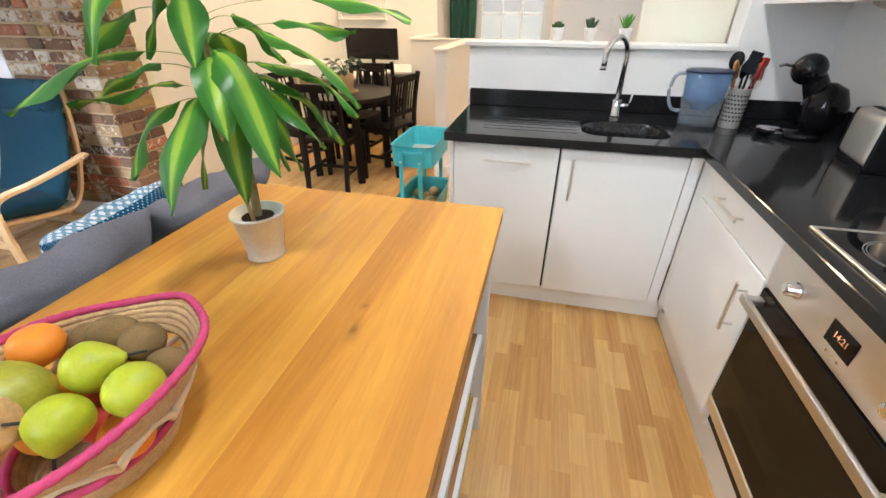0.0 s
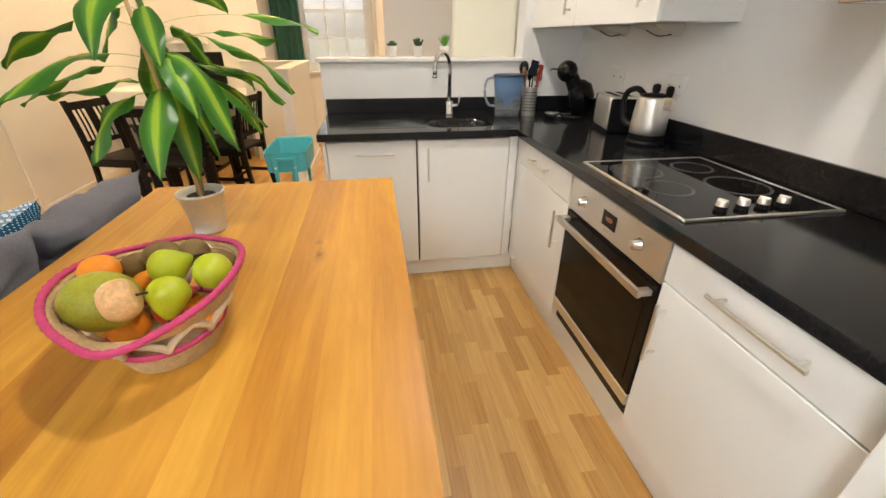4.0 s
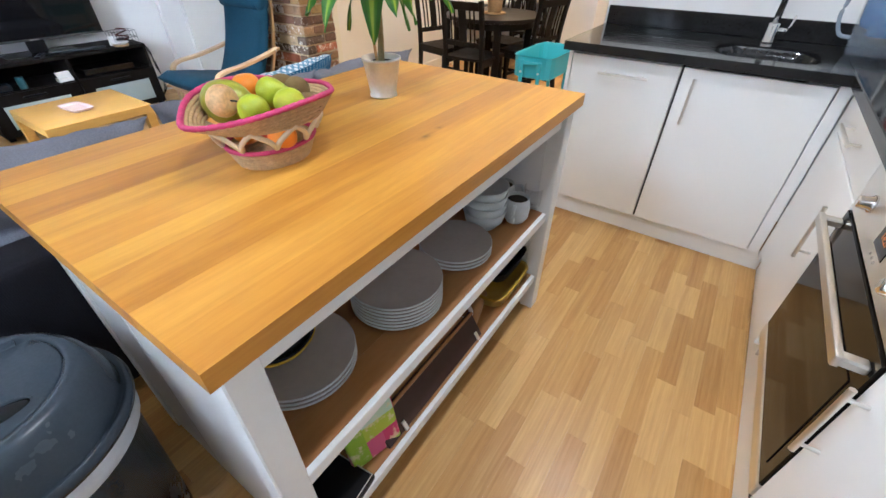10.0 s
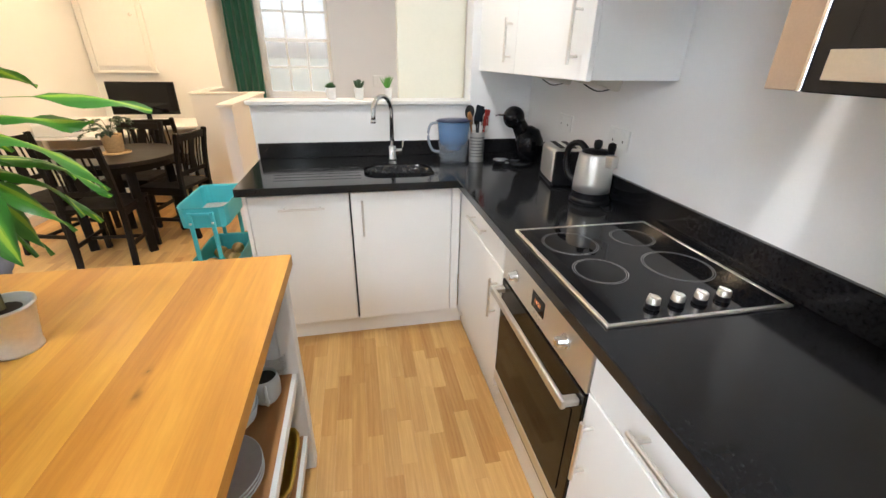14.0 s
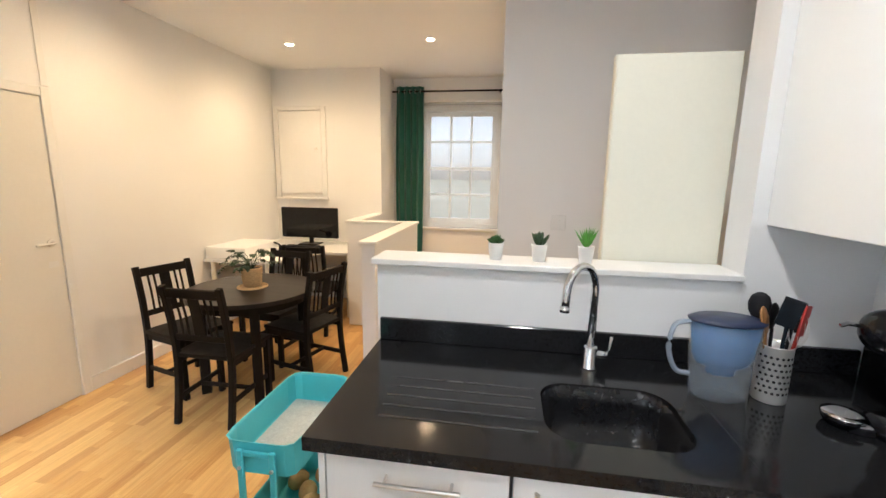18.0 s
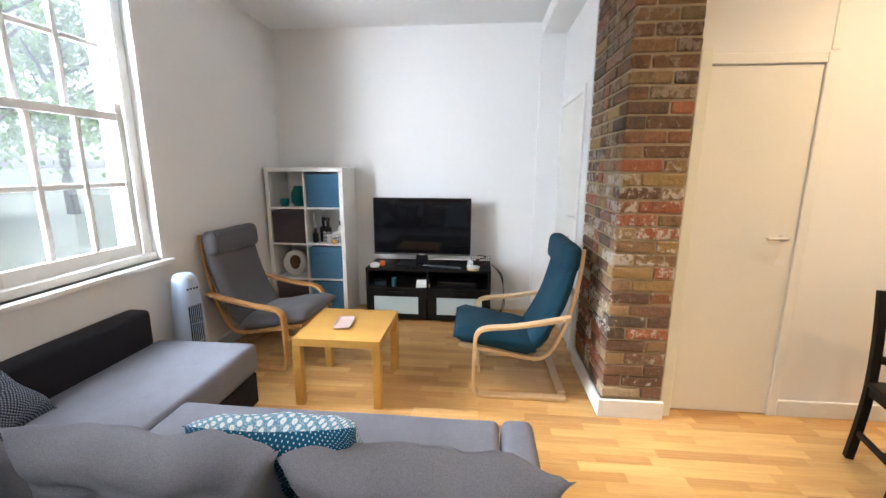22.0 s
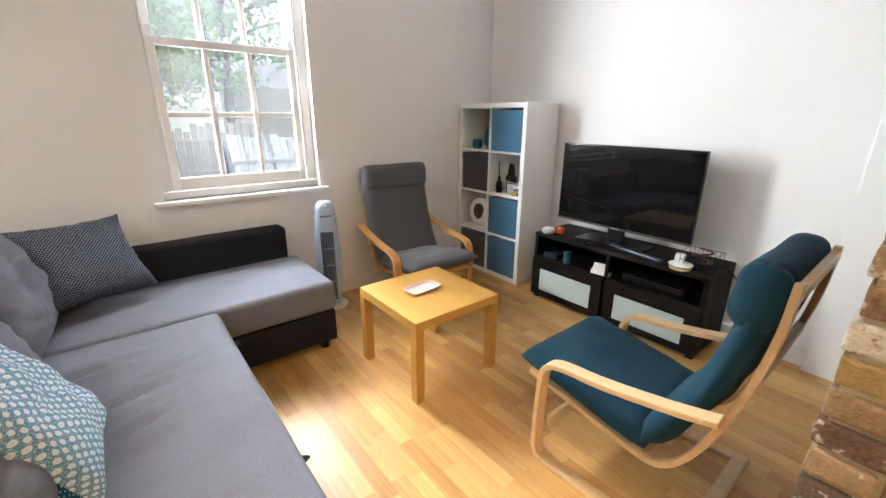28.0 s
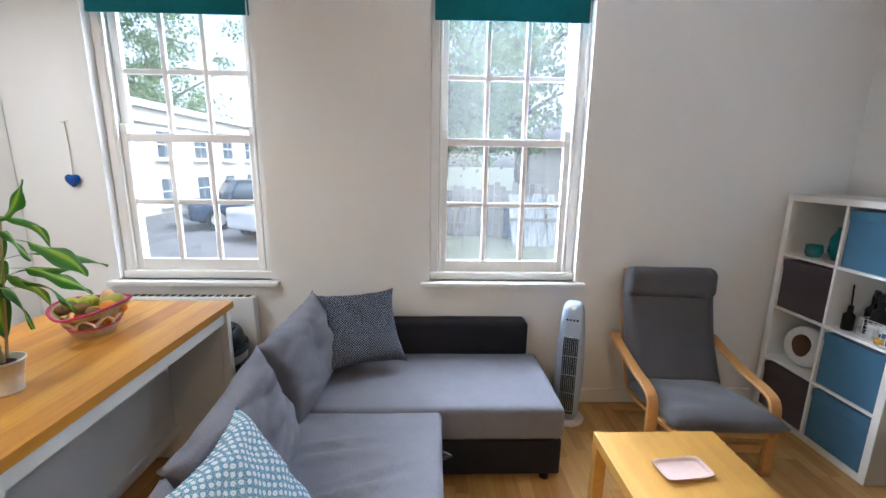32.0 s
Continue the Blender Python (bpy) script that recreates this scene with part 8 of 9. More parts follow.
for _k in range(4):
    part("key_row", box(-0.19, 0.19, -0.05 + _k * 0.026, -0.03 + _k * 0.026, 0.018, 0.022, 0.001), "blackplastic", kbd)
hp = thing("headphones", (-2.33, 4.85, 0.735), 30, "black headphones lying on the desk", "headphones")
part("band", tube([(0.09 * math.cos(a), 0.1 * math.sin(a), 0.05 + 0.05 * math.sin(a)) for a in [math.pi * k / 12 for k in range(13)]], 0.009, 8), "blackplastic", hp, smooth=True)
for _s in (-1, 1):
    part("ear_cup", moved(lathe([(0.0, -0.02), (0.035, -0.02), (0.042, 0.0), (0.035, 0.02), (0.0, 0.02)], 20), pose(_s * 0.088, 0.0, 0.042, 0, 90)), "blackplastic", hp, smooth=True)

# curtain on its rod
cu_rod = thing("curtain_rod", (-0.62, 6.26, 2.62), 0, "black metal curtain rod in the alcove", "curtain rod")
part("rod", moved(cyl(0.011, -0.79, 0.66, seg=16), pose(0, 0, 0, 0, 90)), "blackplastic", cu_rod)
for _x in (-0.70, 0.58):
    part("bracket", box(_x - 0.01, _x + 0.01, -0.004, 0.088, -0.012, 0.012, 0.002), "blackplastic", cu_rod)
cur = thing("curtain", (-1.18, 6.26, 0.18), 0, "dark green velvet curtain drawn aside on a black rod", "curtain")
b = bmesh.new()
rows = []
nx, nz = 90, 26
for j in range(nz + 1):
    t = j / nz
    z = 2.50 * t
    row = []
    for i in range(nx + 1):
        u_ = i / nx
        amp = 0.045 * (0.75 + 0.25 * t)
        ph = u_ * 2 * math.pi * 4.5 + 0.5 * noise.noise(Vector((u_ * 3, t * 1.5, 0)))
        wdt = 0.36 * (0.9 + 0.1 * t) + 0.03 * math.sin(t * 3)
        row.append(b.verts.new((-wdt / 2 + wdt * u_ + 0.02 * math.sin(ph * 2) * 0.5, amp * math.sin(ph) - 0.004 * math.cos(3 * ph + t * 4), z)))
    rows.append(row)
for r0, r1 in zip(rows, rows[1:]):
    for k in range(nx):
        b.faces.new((r0[k], r0[k + 1], r1[k + 1], r1[k]))
bmesh.ops.solidify(b, geom=b.faces[:], thickness=0.003)
part("cloth", b, fabric("green_velvet", (0.035, 0.19, 0.145), (0.06, 0.28, 0.22), weave=800, bump=0.15, sheen=0.5), cur, smooth=True)
for _k in range(5):
    part("eyelet", moved(tube([(0.024 * math.cos(a), 0, 2.44 + 0.024 * math.sin(a)) for a in [2 * math.pi * q / 20 for q in range(20)]], 0.004, 6, True), pose(-0.14 + _k * 0.07, 0, 0, 0, 0, 90)), "steel", cur)

# turquoise trolley
ty = thing("kitchen_trolley", (-0.575, 2.115, 0), 0, "turquoise metal trolley with trays of groceries", "trolley")
TW, TD = 0.112, 0.208
for _z in (0.685, 0.38, 0.12):
    b = bmesh.new()
    h = 0.11
    rr = []
    for (s, zz) in ((0.93, 0.0), (0.97, 0.004), (1.0, h), (1.03, h + 0.002), (1.03, h - 0.006), (1.005, h - 0.008), (0.985, h - 0.006), (0.955, 0.010), (0.9, 0.006)):
        ring = []
        for k in range(40):
            a = 2 * math.pi * k / 40
            e = (abs(math.cos(a)) ** 9 + abs(math.sin(a)) ** 9) ** (-1 / 9)
            ring.append(b.verts.new((TW * s * math.cos(a) * e, TD * s * math.sin(a) * e, _z + zz)))
        rr.append(ring)
    rr = [rr[0], rr[1], rr[2], rr[3], rr[6], rr[7], rr[8]]
    for p, q in zip(rr, rr[1:]):
        for k in range(40):
            b.faces.new((p[k], p[(k + 1) % 40], q[(k + 1) % 40], q[k]))
    b.faces.new(rr[0][::-1])
    b.faces.new(rr[-1])
    bmesh.ops.recalc_face_normals(b, faces=b.faces)
    part("tray", b, "teal", ty, "turquoise enamelled tray", smooth=False)
part("mesh_mat", box(-TW * 0.88, TW * 0.88, -TD * 0.9, TD * 0.9, 0.692, 0.695, 0), mat("pale_mesh_mat", (0.50, 0.50, 0.46), 0.6, var=0.2, scale=150), ty)
for _sy in (-1, 1):
    for _x in (-0.05, 0.05):
        part("post", box(_x - 0.010, _x + 0.010, _sy * (TD + 0.010) - 0.006, _sy * (TD + 0.010) + 0.006, 0.05, 0.775, 0.003), "teal", ty)
    part("post_bridge", box(-0.04, 0.04, _sy * (TD + 0.010) - 0.005, _sy * (TD + 0.010) + 0.005, 0.755, 0.772, 0.002), "teal", ty)
    for _x in (-0.05, 0.05):
        part("screw", moved(cyl(0.006, 0, 0.004, seg=10), pose(_x, _sy * (TD + 0.016), 0.72, -90 * _sy)), "steel", ty)
        ca = part("castor", moved(cyl(0.024, -0.009, 0.009, seg=20, bevel=0.003), pose(_x, _sy * (TD + 0.010), 0.025, 0, 90)), "blackplastic", ty, "small black castor")
_pot = mat("potato_skin", (0.36, 0.24, 0.09), 0.8, var=0.25, scale=40, bump=0.5)
_rq = random.Random(9)
for _k in range(7):
    pt = thing("potato", (-0.575 + _rq.uniform(-0.06, 0.06), 2.115 - 0.15 + 0.05 * _k, 0.38 + 0.04), _rq.uniform(0, 180), "yellow-brown potato in the trolley tray", "potato", "potatoes in the trolley")
    b = bmesh.new()
    bmesh.ops.create_uvsphere(b, u_segments=16, v_segments=10, radius=0.033)
    for v in b.verts:
        v.co = Vector((v.co.x * 1.25, v.co.y, v.co.z * 0.95)) * (1 + 0.14 * noise.noise(v.co * 22 + Vector((_k * 3, 0, 0))))
    part("skin", b, _pot, pt, smooth=True)


# ---- outside the windows ----
_leafm = mat("tree_leaf", (0.13, 0.20, 0.07), 0.6, var=0.35, scale=3, grain=20, bump=0, ws=True)
_nt = _leafm.node_tree
_tl = _val(_nt, "ShaderNodeBsdfTranslucent", Color=(0.22, 0.34, 0.08, 1))
_ms = _val(_nt, "ShaderNodeMixShader", Fac=0.45)
_nt.links.new(_nt.nodes["Principled BSDF"].outputs[0], _ms.inputs[1])
_nt.links.new(_tl.outputs[0], _ms.inputs[2])
_nt.links.new(_ms.outputs[0], _nt.nodes["Material Output"].inputs["Surface"])
_bark = mat("bark", (0.09, 0.07, 0.05), 0.95, var=0.3, scale=8, grain=40, bump=0.8)


def tree(x, y, height, spread, seed, label):
    t = thing("tree", (x, y, -0.30), 0, label, "tree", "trees outside")
    r = random.Random(seed)
    part("trunk", tube(smooth_line([(0, 0, 0), (0.05, 0.03, height * 0.2), (-0.08, 0.05, height * 0.45), (0.05, 0, height * 0.75)], 4), [0.22 - 0.015 * k for k in range(13)], 12), _bark, t, smooth=True)
    for k in range(9):
        a, z = k * 0.75 + r.random(), height * r.uniform(0.28, 0.65)
        part("limb", tube(smooth_line([(0, 0, z), (math.cos(a) * spread * 0.35, math.sin(a) * spread * 0.35, z + height * 0.1), (math.cos(a) * spread * 0.75, math.sin(a) * spread * 0.75, z + height * r.uniform(0.1, 0.25))], 4), [0.09 - 0.008 * q for q in range(9)], 7), _bark, t, smooth=True)
    vs, fs = [], []
    clumps = [(Vector((r.gauss(0, spread * 0.42), r.gauss(0, spread * 0.42), height * r.uniform(0.30, 1.0))), r.uniform(0.35, 0.8)) for _ in range(95)]
    for c, cr in clumps:
        for _ in range(110):
            p = c + Vector((r.gauss(0, cr * 0.6), r.gauss(0, cr * 0.6), r.gauss(0, cr * 0.42)))
            s = r.uniform(0.06, 0.12)
            u_ = Vector((r.gauss(0, 1), r.gauss(0, 1), r.gauss(0, 1))).normalized() * s
            w_ = u_.cross(Vector((r.gauss(0, 1), r.gauss(0, 1), r.gauss(0, 1)))).normalized() * s * 0.6
            i = len(vs)
            vs += [p - u_, p + w_, p + u_, p - w_]
            fs.append((i, i + 1, i + 2, i + 3))
    me = bpy.data.meshes.new("crown")
    me.from_pydata([tuple(v) for v in vs], [], fs)
    me.materials.append(_leafm)
    cr_ = new("crown", me)
    cr_.parent = t
    return t


for _i, (_x, _y, _h, _s) in enumerate(((-2.3, -12.0, 7.5, 3.6), (-5.0, -12.8, 8.0, 3.8), (-9.5, -11.5, 7.5, 3.2), (5.0, -29.0, 10.5, 4.2), (13.5, -15.0, 9.0, 4.0), (13.0, -21.5, 9.5, 4.0), (-1.0, -19.5, 9.0, 3.8), (-14.5, -14.0, 9.0, 3.8))):
    tree(_x, _y, _h, _s, 30 + _i, "broad leafy green tree beyond the garden fence")

fe = thing("garden_fence", (-3.4, -9.2, -0.30), 0, "weathered grey wooden board fence with uneven tops", "fence")
_fw = wood("grey_fence", (0.13, 0.11, 0.10), (0.20, 0.18, 0.16), (0.28, 0.25, 0.22), "z", 0.9, ring=6, tone=0.5)
_rf = random.Random(5)
for _k in range(22):
    _t = _rf.uniform(1.25, 1.5)
    part("board", box(-1.6 + _k * 0.16, -1.6 + _k * 0.16 + 0.14, -0.012, 0.012, 0.0, _t, 0.004), _fw, fe)
for _z in (0.3, 1.05):
    part("rail", box(-1.6, 1.92, 0.012, 0.05, _z, _z + 0.08, 0.004), _fw, fe)
lb = thing("leaning_boards", (-4.62, -7.75, -0.30), 0, "weathered boards with flaking white paint leaning in a row", "boards")
_flake = wood("flaking_board", (0.10, 0.10, 0.11), (0.30, 0.31, 0.32), (0.72, 0.73, 0.72), "z", 0.9, ring=16, tone=0.2, figure=0.1, streak=0.4)
for _k in range(11):
    part("board", moved(box(-0.07, 0.07, -0.012, 0.012, 0.0, 1.22 + _rf.uniform(-0.06, 0.08), 0.004), pose(-0.78 + _k * 0.150, _rf.uniform(-0.01, 0.01), 0.0, 5, 7 + _rf.uniform(-3, 3))), _flake, lb)
part("rail", moved(box(-0.85, 0.85, -0.04, -0.014, 0.0, 0.07, 0.004), pose(0.06, 0.0, 0.62, 5)), _fw, lb)
gb = thing("garden_bin", (-3.98, -8.75, -0.30), 8, "dark blue wheeled bin beside the fence", "bin")
part("body", box(-0.17, 0.17, -0.18, 0.18, 0.05, 0.92, 0.03, 2), mat("navy_bin", (0.02, 0.035, 0.075), 0.5), gb)
part("lid", moved(box(-0.185, 0.185, -0.21, 0.20, 0.0, 0.05, 0.02, 2), pose(0, 0, 0.92, -4)), mat("navy_lid", (0.015, 0.028, 0.06), 0.5), gb)
for _s in (-1, 1):
    part("wheel", moved(cyl(0.09, -0.02, 0.02, seg=20), pose(_s * 0.15, -0.17, 0.09, 0, 90)), "blackplastic", gb)
ob_ = thing("outbuilding", (-7.6, -14.5, -0.30), 0, "low pale brick outbuilding beyond the fence", "house")
part("wall", box(-2.0, 1.9, -3.0, 0.0, 0.0, 2.6, 0.01), mat("pale_brick_wall", (0.46, 0.38, 0.33), 0.9, var=0.15, scale=5, grain=25, bump=0.5), ob_)
_rf2 = bmesh.new()
_pv = [_rf2.verts.new(q) for q in ((-2.15, 0.2, 2.6), (2.05, 0.2, 2.6), (2.05, -3.2, 2.6), (-2.15, -3.2, 2.6), (-1.2, -1.5, 3.7), (1.1, -1.5, 3.7))]
for q in ((0, 1, 5, 4), (1, 2, 5), (2, 3, 4, 5), (3, 0, 4), (3, 2, 1, 0)):
    _rf2.faces.new([_pv[k] for k in q])
part("roof", _rf2, mat("slate_roof", (0.20, 0.19, 0.20), 0.8, var=0.2, scale=6, grain=30, bump=0.6), ob_)

hs = thing("neighbour_house", (8.0, -15.5, -0.30), 90, "long two-storey cream rendered house with sash windows", "house")
_ren = mat("cream_render", (0.62, 0.58, 0.50), 0.9, var=0.08, scale=0.6, grain=30, bump=0.3)
part("wall", box(-6.5, 7.5, -6, 0, 0, 3.7, 0.02), _ren, hs)
part("parapet", box(-6.6, 7.6, -6.1, 0.12, 3.7, 3.95, 0.02), "trim", hs)
part("string_course", box(-6.55, 7.55, 0.0, 0.07, 3.2, 3.3, 0.01), _ren, hs)
_pg = mat("far_glass", (0.10, 0.13, 0.16), 0.1, bump=0)
for _k in range(6):
    for _z in (0.3, 2.0):
        xk = -5.4 + _k * 2.35
        wn = part("window", box(xk - 0.5, xk + 0.5, -0.02, 0.03, _z, _z + 1.05, 0.01), "trim", hs)
        for _a in range(2):
            for _b in range(2):
                part("pane", box(xk - 0.44 + _a * 0.46, xk - 0.02 + _a * 0.46, 0.031, 0.036, _z + 0.06 + _b * 0.48, _z + 0.49 + _b * 0.48, 0), _pg, wn)
        part("sill", box(xk - 0.6, xk + 0.6, 0.0, 0.12, _z - 0.1, _z, 0.01), "trim", wn)

# unseen pale ground, added to brighten the lower panes behind the blind
structure("pavement", box(-6, 6, 6.7, 15, -0.30, -0.292, 0), mat("bright_ground", (0.55, 0.54, 0.51), 0.9, var=0.12, scale=2, grain=40, bump=0.4, ws=True), "unseen pale ground added to brighten the dining window", "pavement")
structure("road", box(-1.3, 12, -22, -3.2, -0.30, -0.292, 0), mat("asphalt", (0.16, 0.16, 0.16), 0.9, var=0.2, scale=2, grain=80, bump=0.5, ws=True), "grey tarmac parking yard outside", "road")


def parked_car(loc, rz, paint, label):
    car = thing("parked_car", loc, rz, label, "car", "cars in the yard")
    part("body", box(-2.0, 2.0, -0.85, 0.85, 0.28, 0.82, 0.14, 3), paint, car, smooth=True)
    b = box(-1.25, 1.0, -0.74, 0.74, 0.78, 1.36, 0.0)
    for v in b.verts:
        if v.co.z > 1.2:
            v.co.x *= 0.72
            v.co.y *= 0.86
    bmesh.ops.bevel(b, geom=b.edges[:], offset=0.08, segments=3, affect="EDGES")
    part("cabin", b, _pg, car, "dark glazed cabin", smooth=True)
    part("roof", box(-0.85, 0.66, -0.6, 0.6, 1.34, 1.39, 0.03, 2), paint, car)
    for sy in (-0.69, 0.69):
        for x0, x1 in ((0.98, 0.62), (-0.1, -0.1), (-1.22, -0.86)):
            part("pillar", tube([(x0, sy * 1.03, 0.80), (x1, sy * 0.9, 1.36)], 0.035, 8), paint, car)
    for sx in (-1.25, 1.3):
        for sy in (-0.80, 0.80):
            wh = part("wheel", moved(cyl(0.31, -0.1, 0.1, seg=28, bevel=0.03), pose(sx, sy, 0.31, 90)), "blackplastic", car)
            part("rim", moved(cyl(0.19, -0.105, 0.105, seg=20), pose(sx, sy, 0.31, 90)), "steel", wh)
    for sy in (-0.6, 0.6):
        part("headlight", box(1.93, 2.0, sy - 0.18, sy + 0.18, 0.58, 0.70, 0.03), "frost", car)
        part("tail_light", box(-2.0, -1.94, sy - 0.14, sy + 0.14, 0.60, 0.74, 0.02), _lens_red, car)
    return car


_lens_red = mat("red_lens", (0.35, 0.01, 0.01), 0.2)
parked_car((3.7, -11.2, -0.292), 40, mat("navy_car_paint", (0.012, 0.03, 0.075), 0.2, coat=0.6, bump=0), "dark blue hatchback parked in the yard")
parked_car((1.55, -9.6, -0.292), 62, mat("white_car_paint", (0.74, 0.75, 0.76), 0.2, coat=0.6, bump=0), "white hatchback parked in front of a dark car")


# ---- brick pier, piece by piece ----
_m, _nt, _bs = _nodes("stock_brick")
_v = _coords(_nt, world_space=True)
_rv = _nt.nodes.new("ShaderNodeObjectInfo").outputs["Random"]
_red = _ramp(_nt, _rv, [(0.0, (0.10, 0.05, 0.034)), (0.10, (0.26, 0.11, 0.052)), (0.20, (0.38, 0.115, 0.055)), (0.30, (0.17, 0.08, 0.05)), (0.40, (0.40, 0.27, 0.09)), (0.50, (0.29, 0.18, 0.09)), (0.62, (0.38, 0.26, 0.14)), (0.72, (0.41, 0.125, 0.058)), (0.80, (0.20, 0.105, 0.065)), (0.88, (0.50, 0.40, 0.25)), (0.94, (0.05, 0.04, 0.035))])
_nt.nodes[-1].color_ramp.interpolation = "CONSTANT"
_brown = _ramp(_nt, _rv, [(0.0, (0.10, 0.05, 0.028)), (0.15, (0.22, 0.125, 0.055)), (0.3, (0.15, 0.07, 0.035)), (0.45, (0.28, 0.185, 0.075)), (0.6, (0.065, 0.045, 0.03)), (0.72, (0.25, 0.10, 0.048)), (0.86, (0.19, 0.135, 0.065))])
_nt.nodes[-1].color_ramp.interpolation = "CONSTANT"
_n1, _n2, _n3 = _noise(_nt, _v, 26, 5, 0.65), _noise(_nt, _v, 110, 4, 0.7), _noise(_nt, _v, 8, 5, 0.65)
_sz = _nt.nodes.new("ShaderNodeSeparateXYZ")
_nt.links.new(_v, _sz.inputs[0])
_hash = _nt.nodes.new("ShaderNodeMath")
_hash.operation = "MULTIPLY"
_nt.links.new(_rv, _hash.inputs[0])
_hash.inputs[1].default_value = 37.7
_frac = _nt.nodes.new("ShaderNodeMath")
_frac.operation = "FRACT"
_nt.links.new(_hash.outputs[0], _frac.inputs[0])
# brown stocks were laid in the upper courses, reds below
_zr = _nt.nodes.new("ShaderNodeMath")
_zr.operation = "MULTIPLY_ADD"
_nt.links.new(_frac.outputs[0], _zr.inputs[0])
_zr.inputs[1].default_value = 0.7
_nt.links.new(_sz.outputs["Z"], _zr.inputs[2])
_zm = _val(_nt, "ShaderNodeMapRange", **{"From Min": 1.95, "From Max": 2.0})
_nt.links.new(_zr.outputs[0], _zm.inputs["Value"])
_c = _mix(_nt, _red, _brown, _zm.outputs["Result"])
_c = _mix(_nt, _c, _ramp(_nt, _n2, [(0.35, (0.035, 0.018, 0.010)), (0.65, (0.46, 0.29, 0.15))]), 0.18)
_c = _mix(_nt, _c, _ramp(_nt, _n1, [(0.35, (0.07, 0.036, 0.02)), (0.65, (0.40, 0.26, 0.12))]), 0.14)
_sum = _nt.nodes.new("ShaderNodeMath")
_sum.operation = "MULTIPLY_ADD"
_nt.links.new(_n2, _sum.inputs[0])
_sum.inputs[1].default_value = 0.14
_nt.links.new(_n1, _sum.inputs[2])
_wht = _nt.nodes.new("ShaderNodeMath")
_wht.operation = "MULTIPLY_ADD"
_nt.links.new(_frac.outputs[0], _wht.inputs[0])
_wht.inputs[1].default_value = 0.34
_nt.links.new(_sum.outputs[0], _wht.inputs[2])
# whitewash clings to some bricks, mostly below the middle
_low = _val(_nt, "ShaderNodeMapRange", **{"From Min": 1.7, "From Max": 1.2, "To Min": 0.2, "To Max": 0.75})
_nt.links.new(_sz.outputs["Z"], _low.inputs["Value"])
_pt = _nt.nodes.new("ShaderNodeMath")
_pt.operation = "MULTIPLY"
_nt.links.new(_low.outputs["Result"], _pt.inputs[1])
# and the face towards the windows was once painted
_south = _val(_nt, "ShaderNodeMapRange", **{"From Min": 2.22, "From Max": 2.18, "To Min": 0.0, "To Max": 0.05})
_nt.links.new(_sz.outputs["Y"], _south.inputs["Value"])
_more = _nt.nodes.new("ShaderNodeMath")
_nt.links.new(_wht.outputs[0], _more.inputs[0])
_nt.links.new(_south.outputs["Result"], _more.inputs[1])
_nt.links.new(_ramp(_nt, _more.outputs[0], [(0.86, (0, 0, 0)), (0.92, (1, 1, 1))]), _pt.inputs[0])
_c = _mix(_nt, _c, (0.66, 0.62, 0.54), _pt.outputs[0])
_c = _mix(_nt, _c, (0.03, 0.02, 0.017), _ramp(_nt, _n3, [(0.57, (0, 0, 0)), (0.72, (0.6, 0.6, 0.6))]))
_nt.links.new(_c, _bs.inputs["Base Color"])
_bs.inputs["Roughness"].default_value = 0.8
_bump(_nt, _bs, _sum.outputs[0], 1.0, 0.016)
M["brick"] = _m
_pier = thing("brick_pier", (-2.70, 2.12, 0), 0, "exposed stock brick pier with traces of white paint", "brick pier", kind="structure")
_rb = random.Random(12)


def brick(x0, x1, y0, y1, z0, z1):
    b = box(x0, x1, y0, y1, z0, z1, 0.009, 2)
    for v in b.verts:
        q = noise.noise_vector(v.co * 30 + Vector((z0 * 9, x0 * 5, y0 * 7)))
        v.co += q * 0.0042
    part("brick", moved(b, Matrix.Translation((2.70, -2.12, 0))), "brick", _pier)


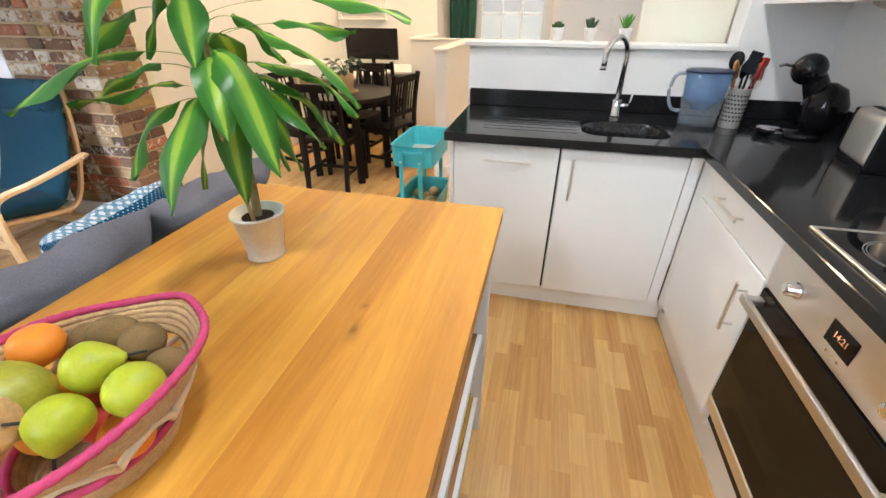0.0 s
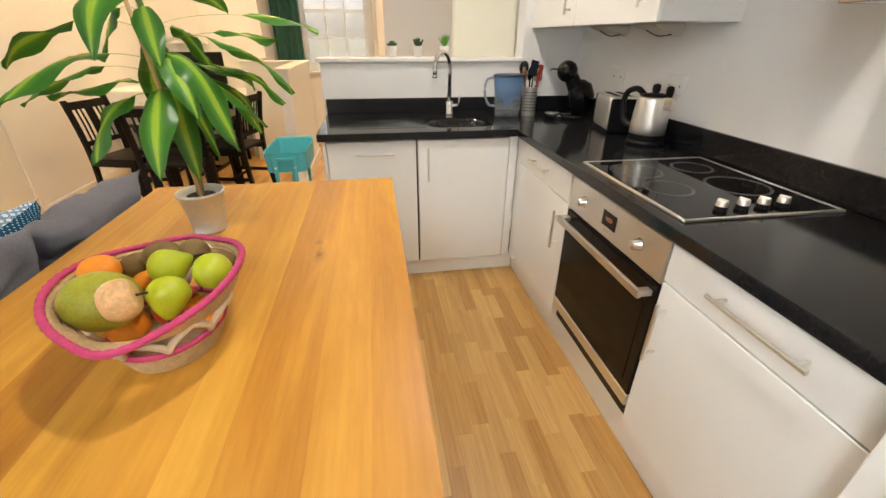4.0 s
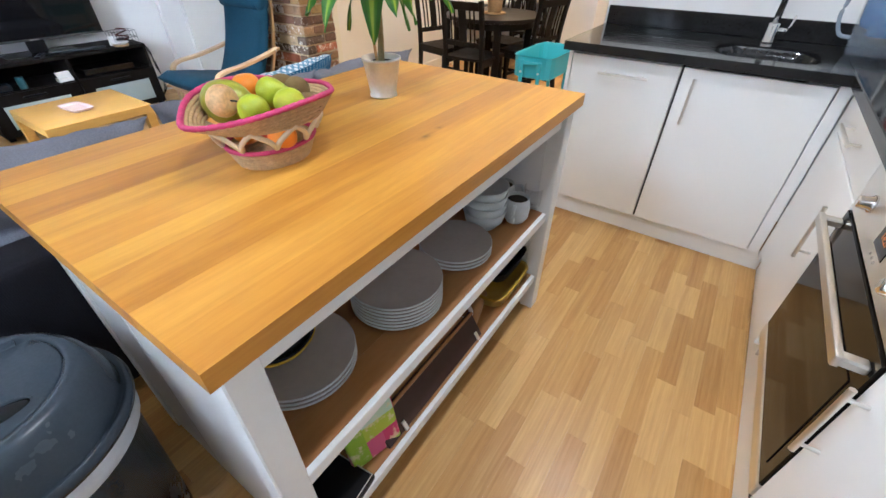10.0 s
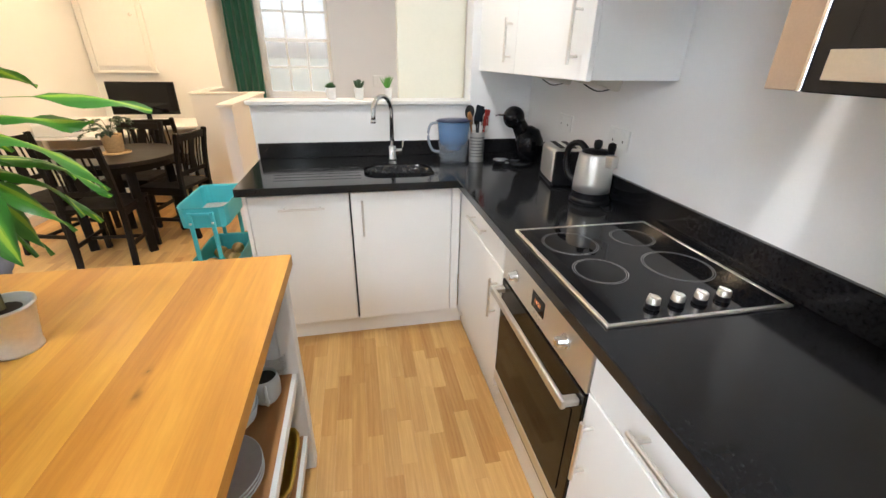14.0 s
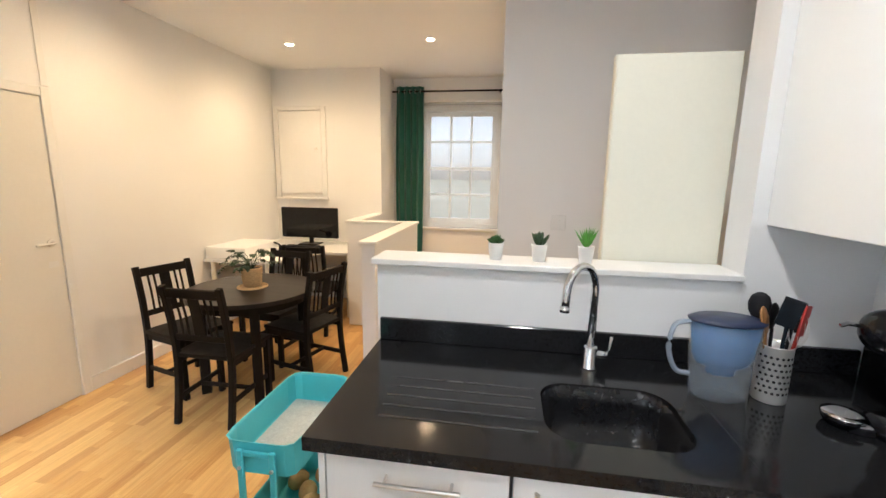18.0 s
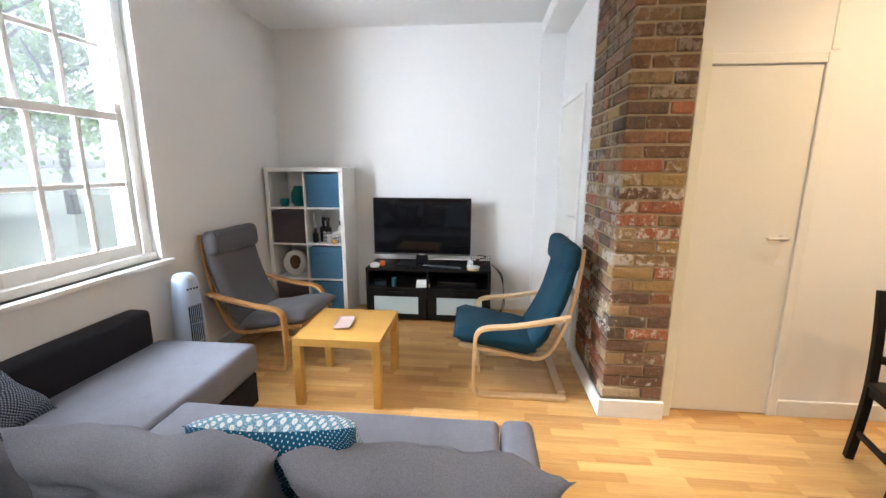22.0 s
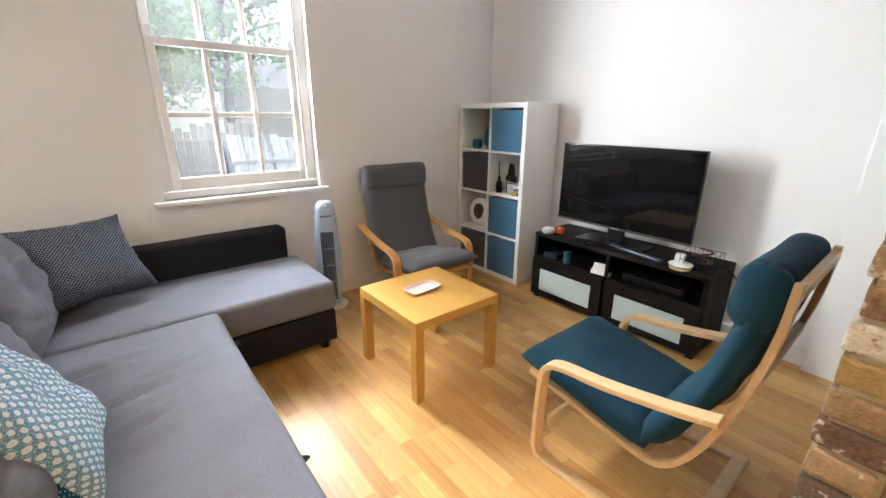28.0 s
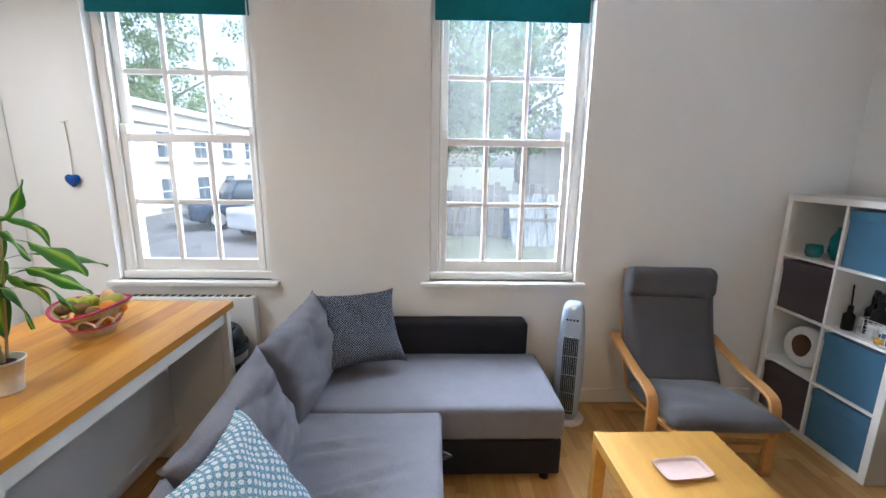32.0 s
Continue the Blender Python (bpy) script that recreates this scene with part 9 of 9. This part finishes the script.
PX, PY, PX0, PY1 = -2.70, 2.173, -3.415, 2.516
_z, _odd = 0.118, True
while _z < ZC - 0.07:
    h = 0.062 + _rb.uniform(-0.002, 0.003)
    j = lambda: _rb.uniform(-0.004, 0.004)
    xf, yf = PX + _rb.uniform(-0.002, 0.005), PY - _rb.uniform(-0.002, 0.004)
    # the corner brick lies along one face and ends in the other
    cx, cy = (PX - 0.104 + j(), PY + 0.217 + j()) if _odd else (PX - 0.215 + j(), PY + 0.104 + j())
    brick(cx, xf, yf, cy, _z, _z + h)
    brick(PX - 0.10, PX + j(), cy + 0.011, PY1, _z, _z + h)
    xe = cx - 0.011
    for ln in ((0.215, 0.104, 0.215, 0.104) if _odd else (0.104, 0.104, 0.215, 0.104)):
        xn = xe - ln + j()
        if xn < PX0 + 0.06:
            break
        brick(xn, xe, PY + j(), PY + 0.10, _z, _z + h)
        xe = xn - 0.011
    brick(PX0, xe, PY + j(), PY + 0.10, _z, _z + h)
    _odd = not _odd
    _z += h + 0.0125

# ---- laminate strips ----
_fl = bpy.data.objects["floor"]
_near = [(-0.03, 0.75, -0.25, 1.90), (-2.70, -1.90, 0.15, 2.6)]
SWD = 0.0655
_rs = random.Random(1)
_meshes = {}
_vs, _fs = [], []
_x, _row = -4.56, 0
while _x < 1.31:
    _y = -0.68 - _rs.uniform(0, 0.4)
    while _y < 6.36:
        ln = _rs.choice((0.22, 0.28, 0.34, 0.40, 0.46))
        xm, ym = _x + SWD / 2, _y + ln / 2
        if any(a <= xm <= b_ and c <= ym <= d for a, b_, c, d in _near):
            me = _meshes.get(ln)
            if me is None:
                bm = box(-SWD / 2 + 0.0001, SWD / 2 - 0.0001, -ln / 2 + 0.0001, ln / 2 - 0.0001, -0.0078, 0.0, 0.0002)
                me = bpy.data.meshes.new("floor_strip")
                bm.to_mesh(me)
                bm.free()
                me.materials.append(M["floor"])
                _meshes[ln] = me
            ob = new("floor_strip", me)
            ob.parent = _fl
            ob.location = (xm, ym, 0)
        else:
            i = len(_vs)
            xa, xb, ya, yb3 = _x + 0.0002, _x + SWD - 0.0002, _y + 0.0002, _y + ln - 0.0002
            _vs += [(xa, ya, -0.0078), (xb, ya, -0.0078), (xb, yb3, -0.0078), (xa, yb3, -0.0078), (xa, ya, 0), (xb, ya, 0), (xb, yb3, 0), (xa, yb3, 0)]
            _fs += [(i + 4, i + 5, i + 6, i + 7), (i, i + 1, i + 5, i + 4), (i + 1, i + 2, i + 6, i + 5), (i + 2, i + 3, i + 7, i + 6), (i + 3, i, i + 4, i + 7)]
        _y += ln
    _x += SWD
me = bpy.data.meshes.new("floor_strips")
me.from_pydata(_vs, [], _fs)
me.materials.append(M["floor_far"])
_ob = new("floor_strips", me)
_ob.parent = _fl
tagged(_ob, kind="stuff")
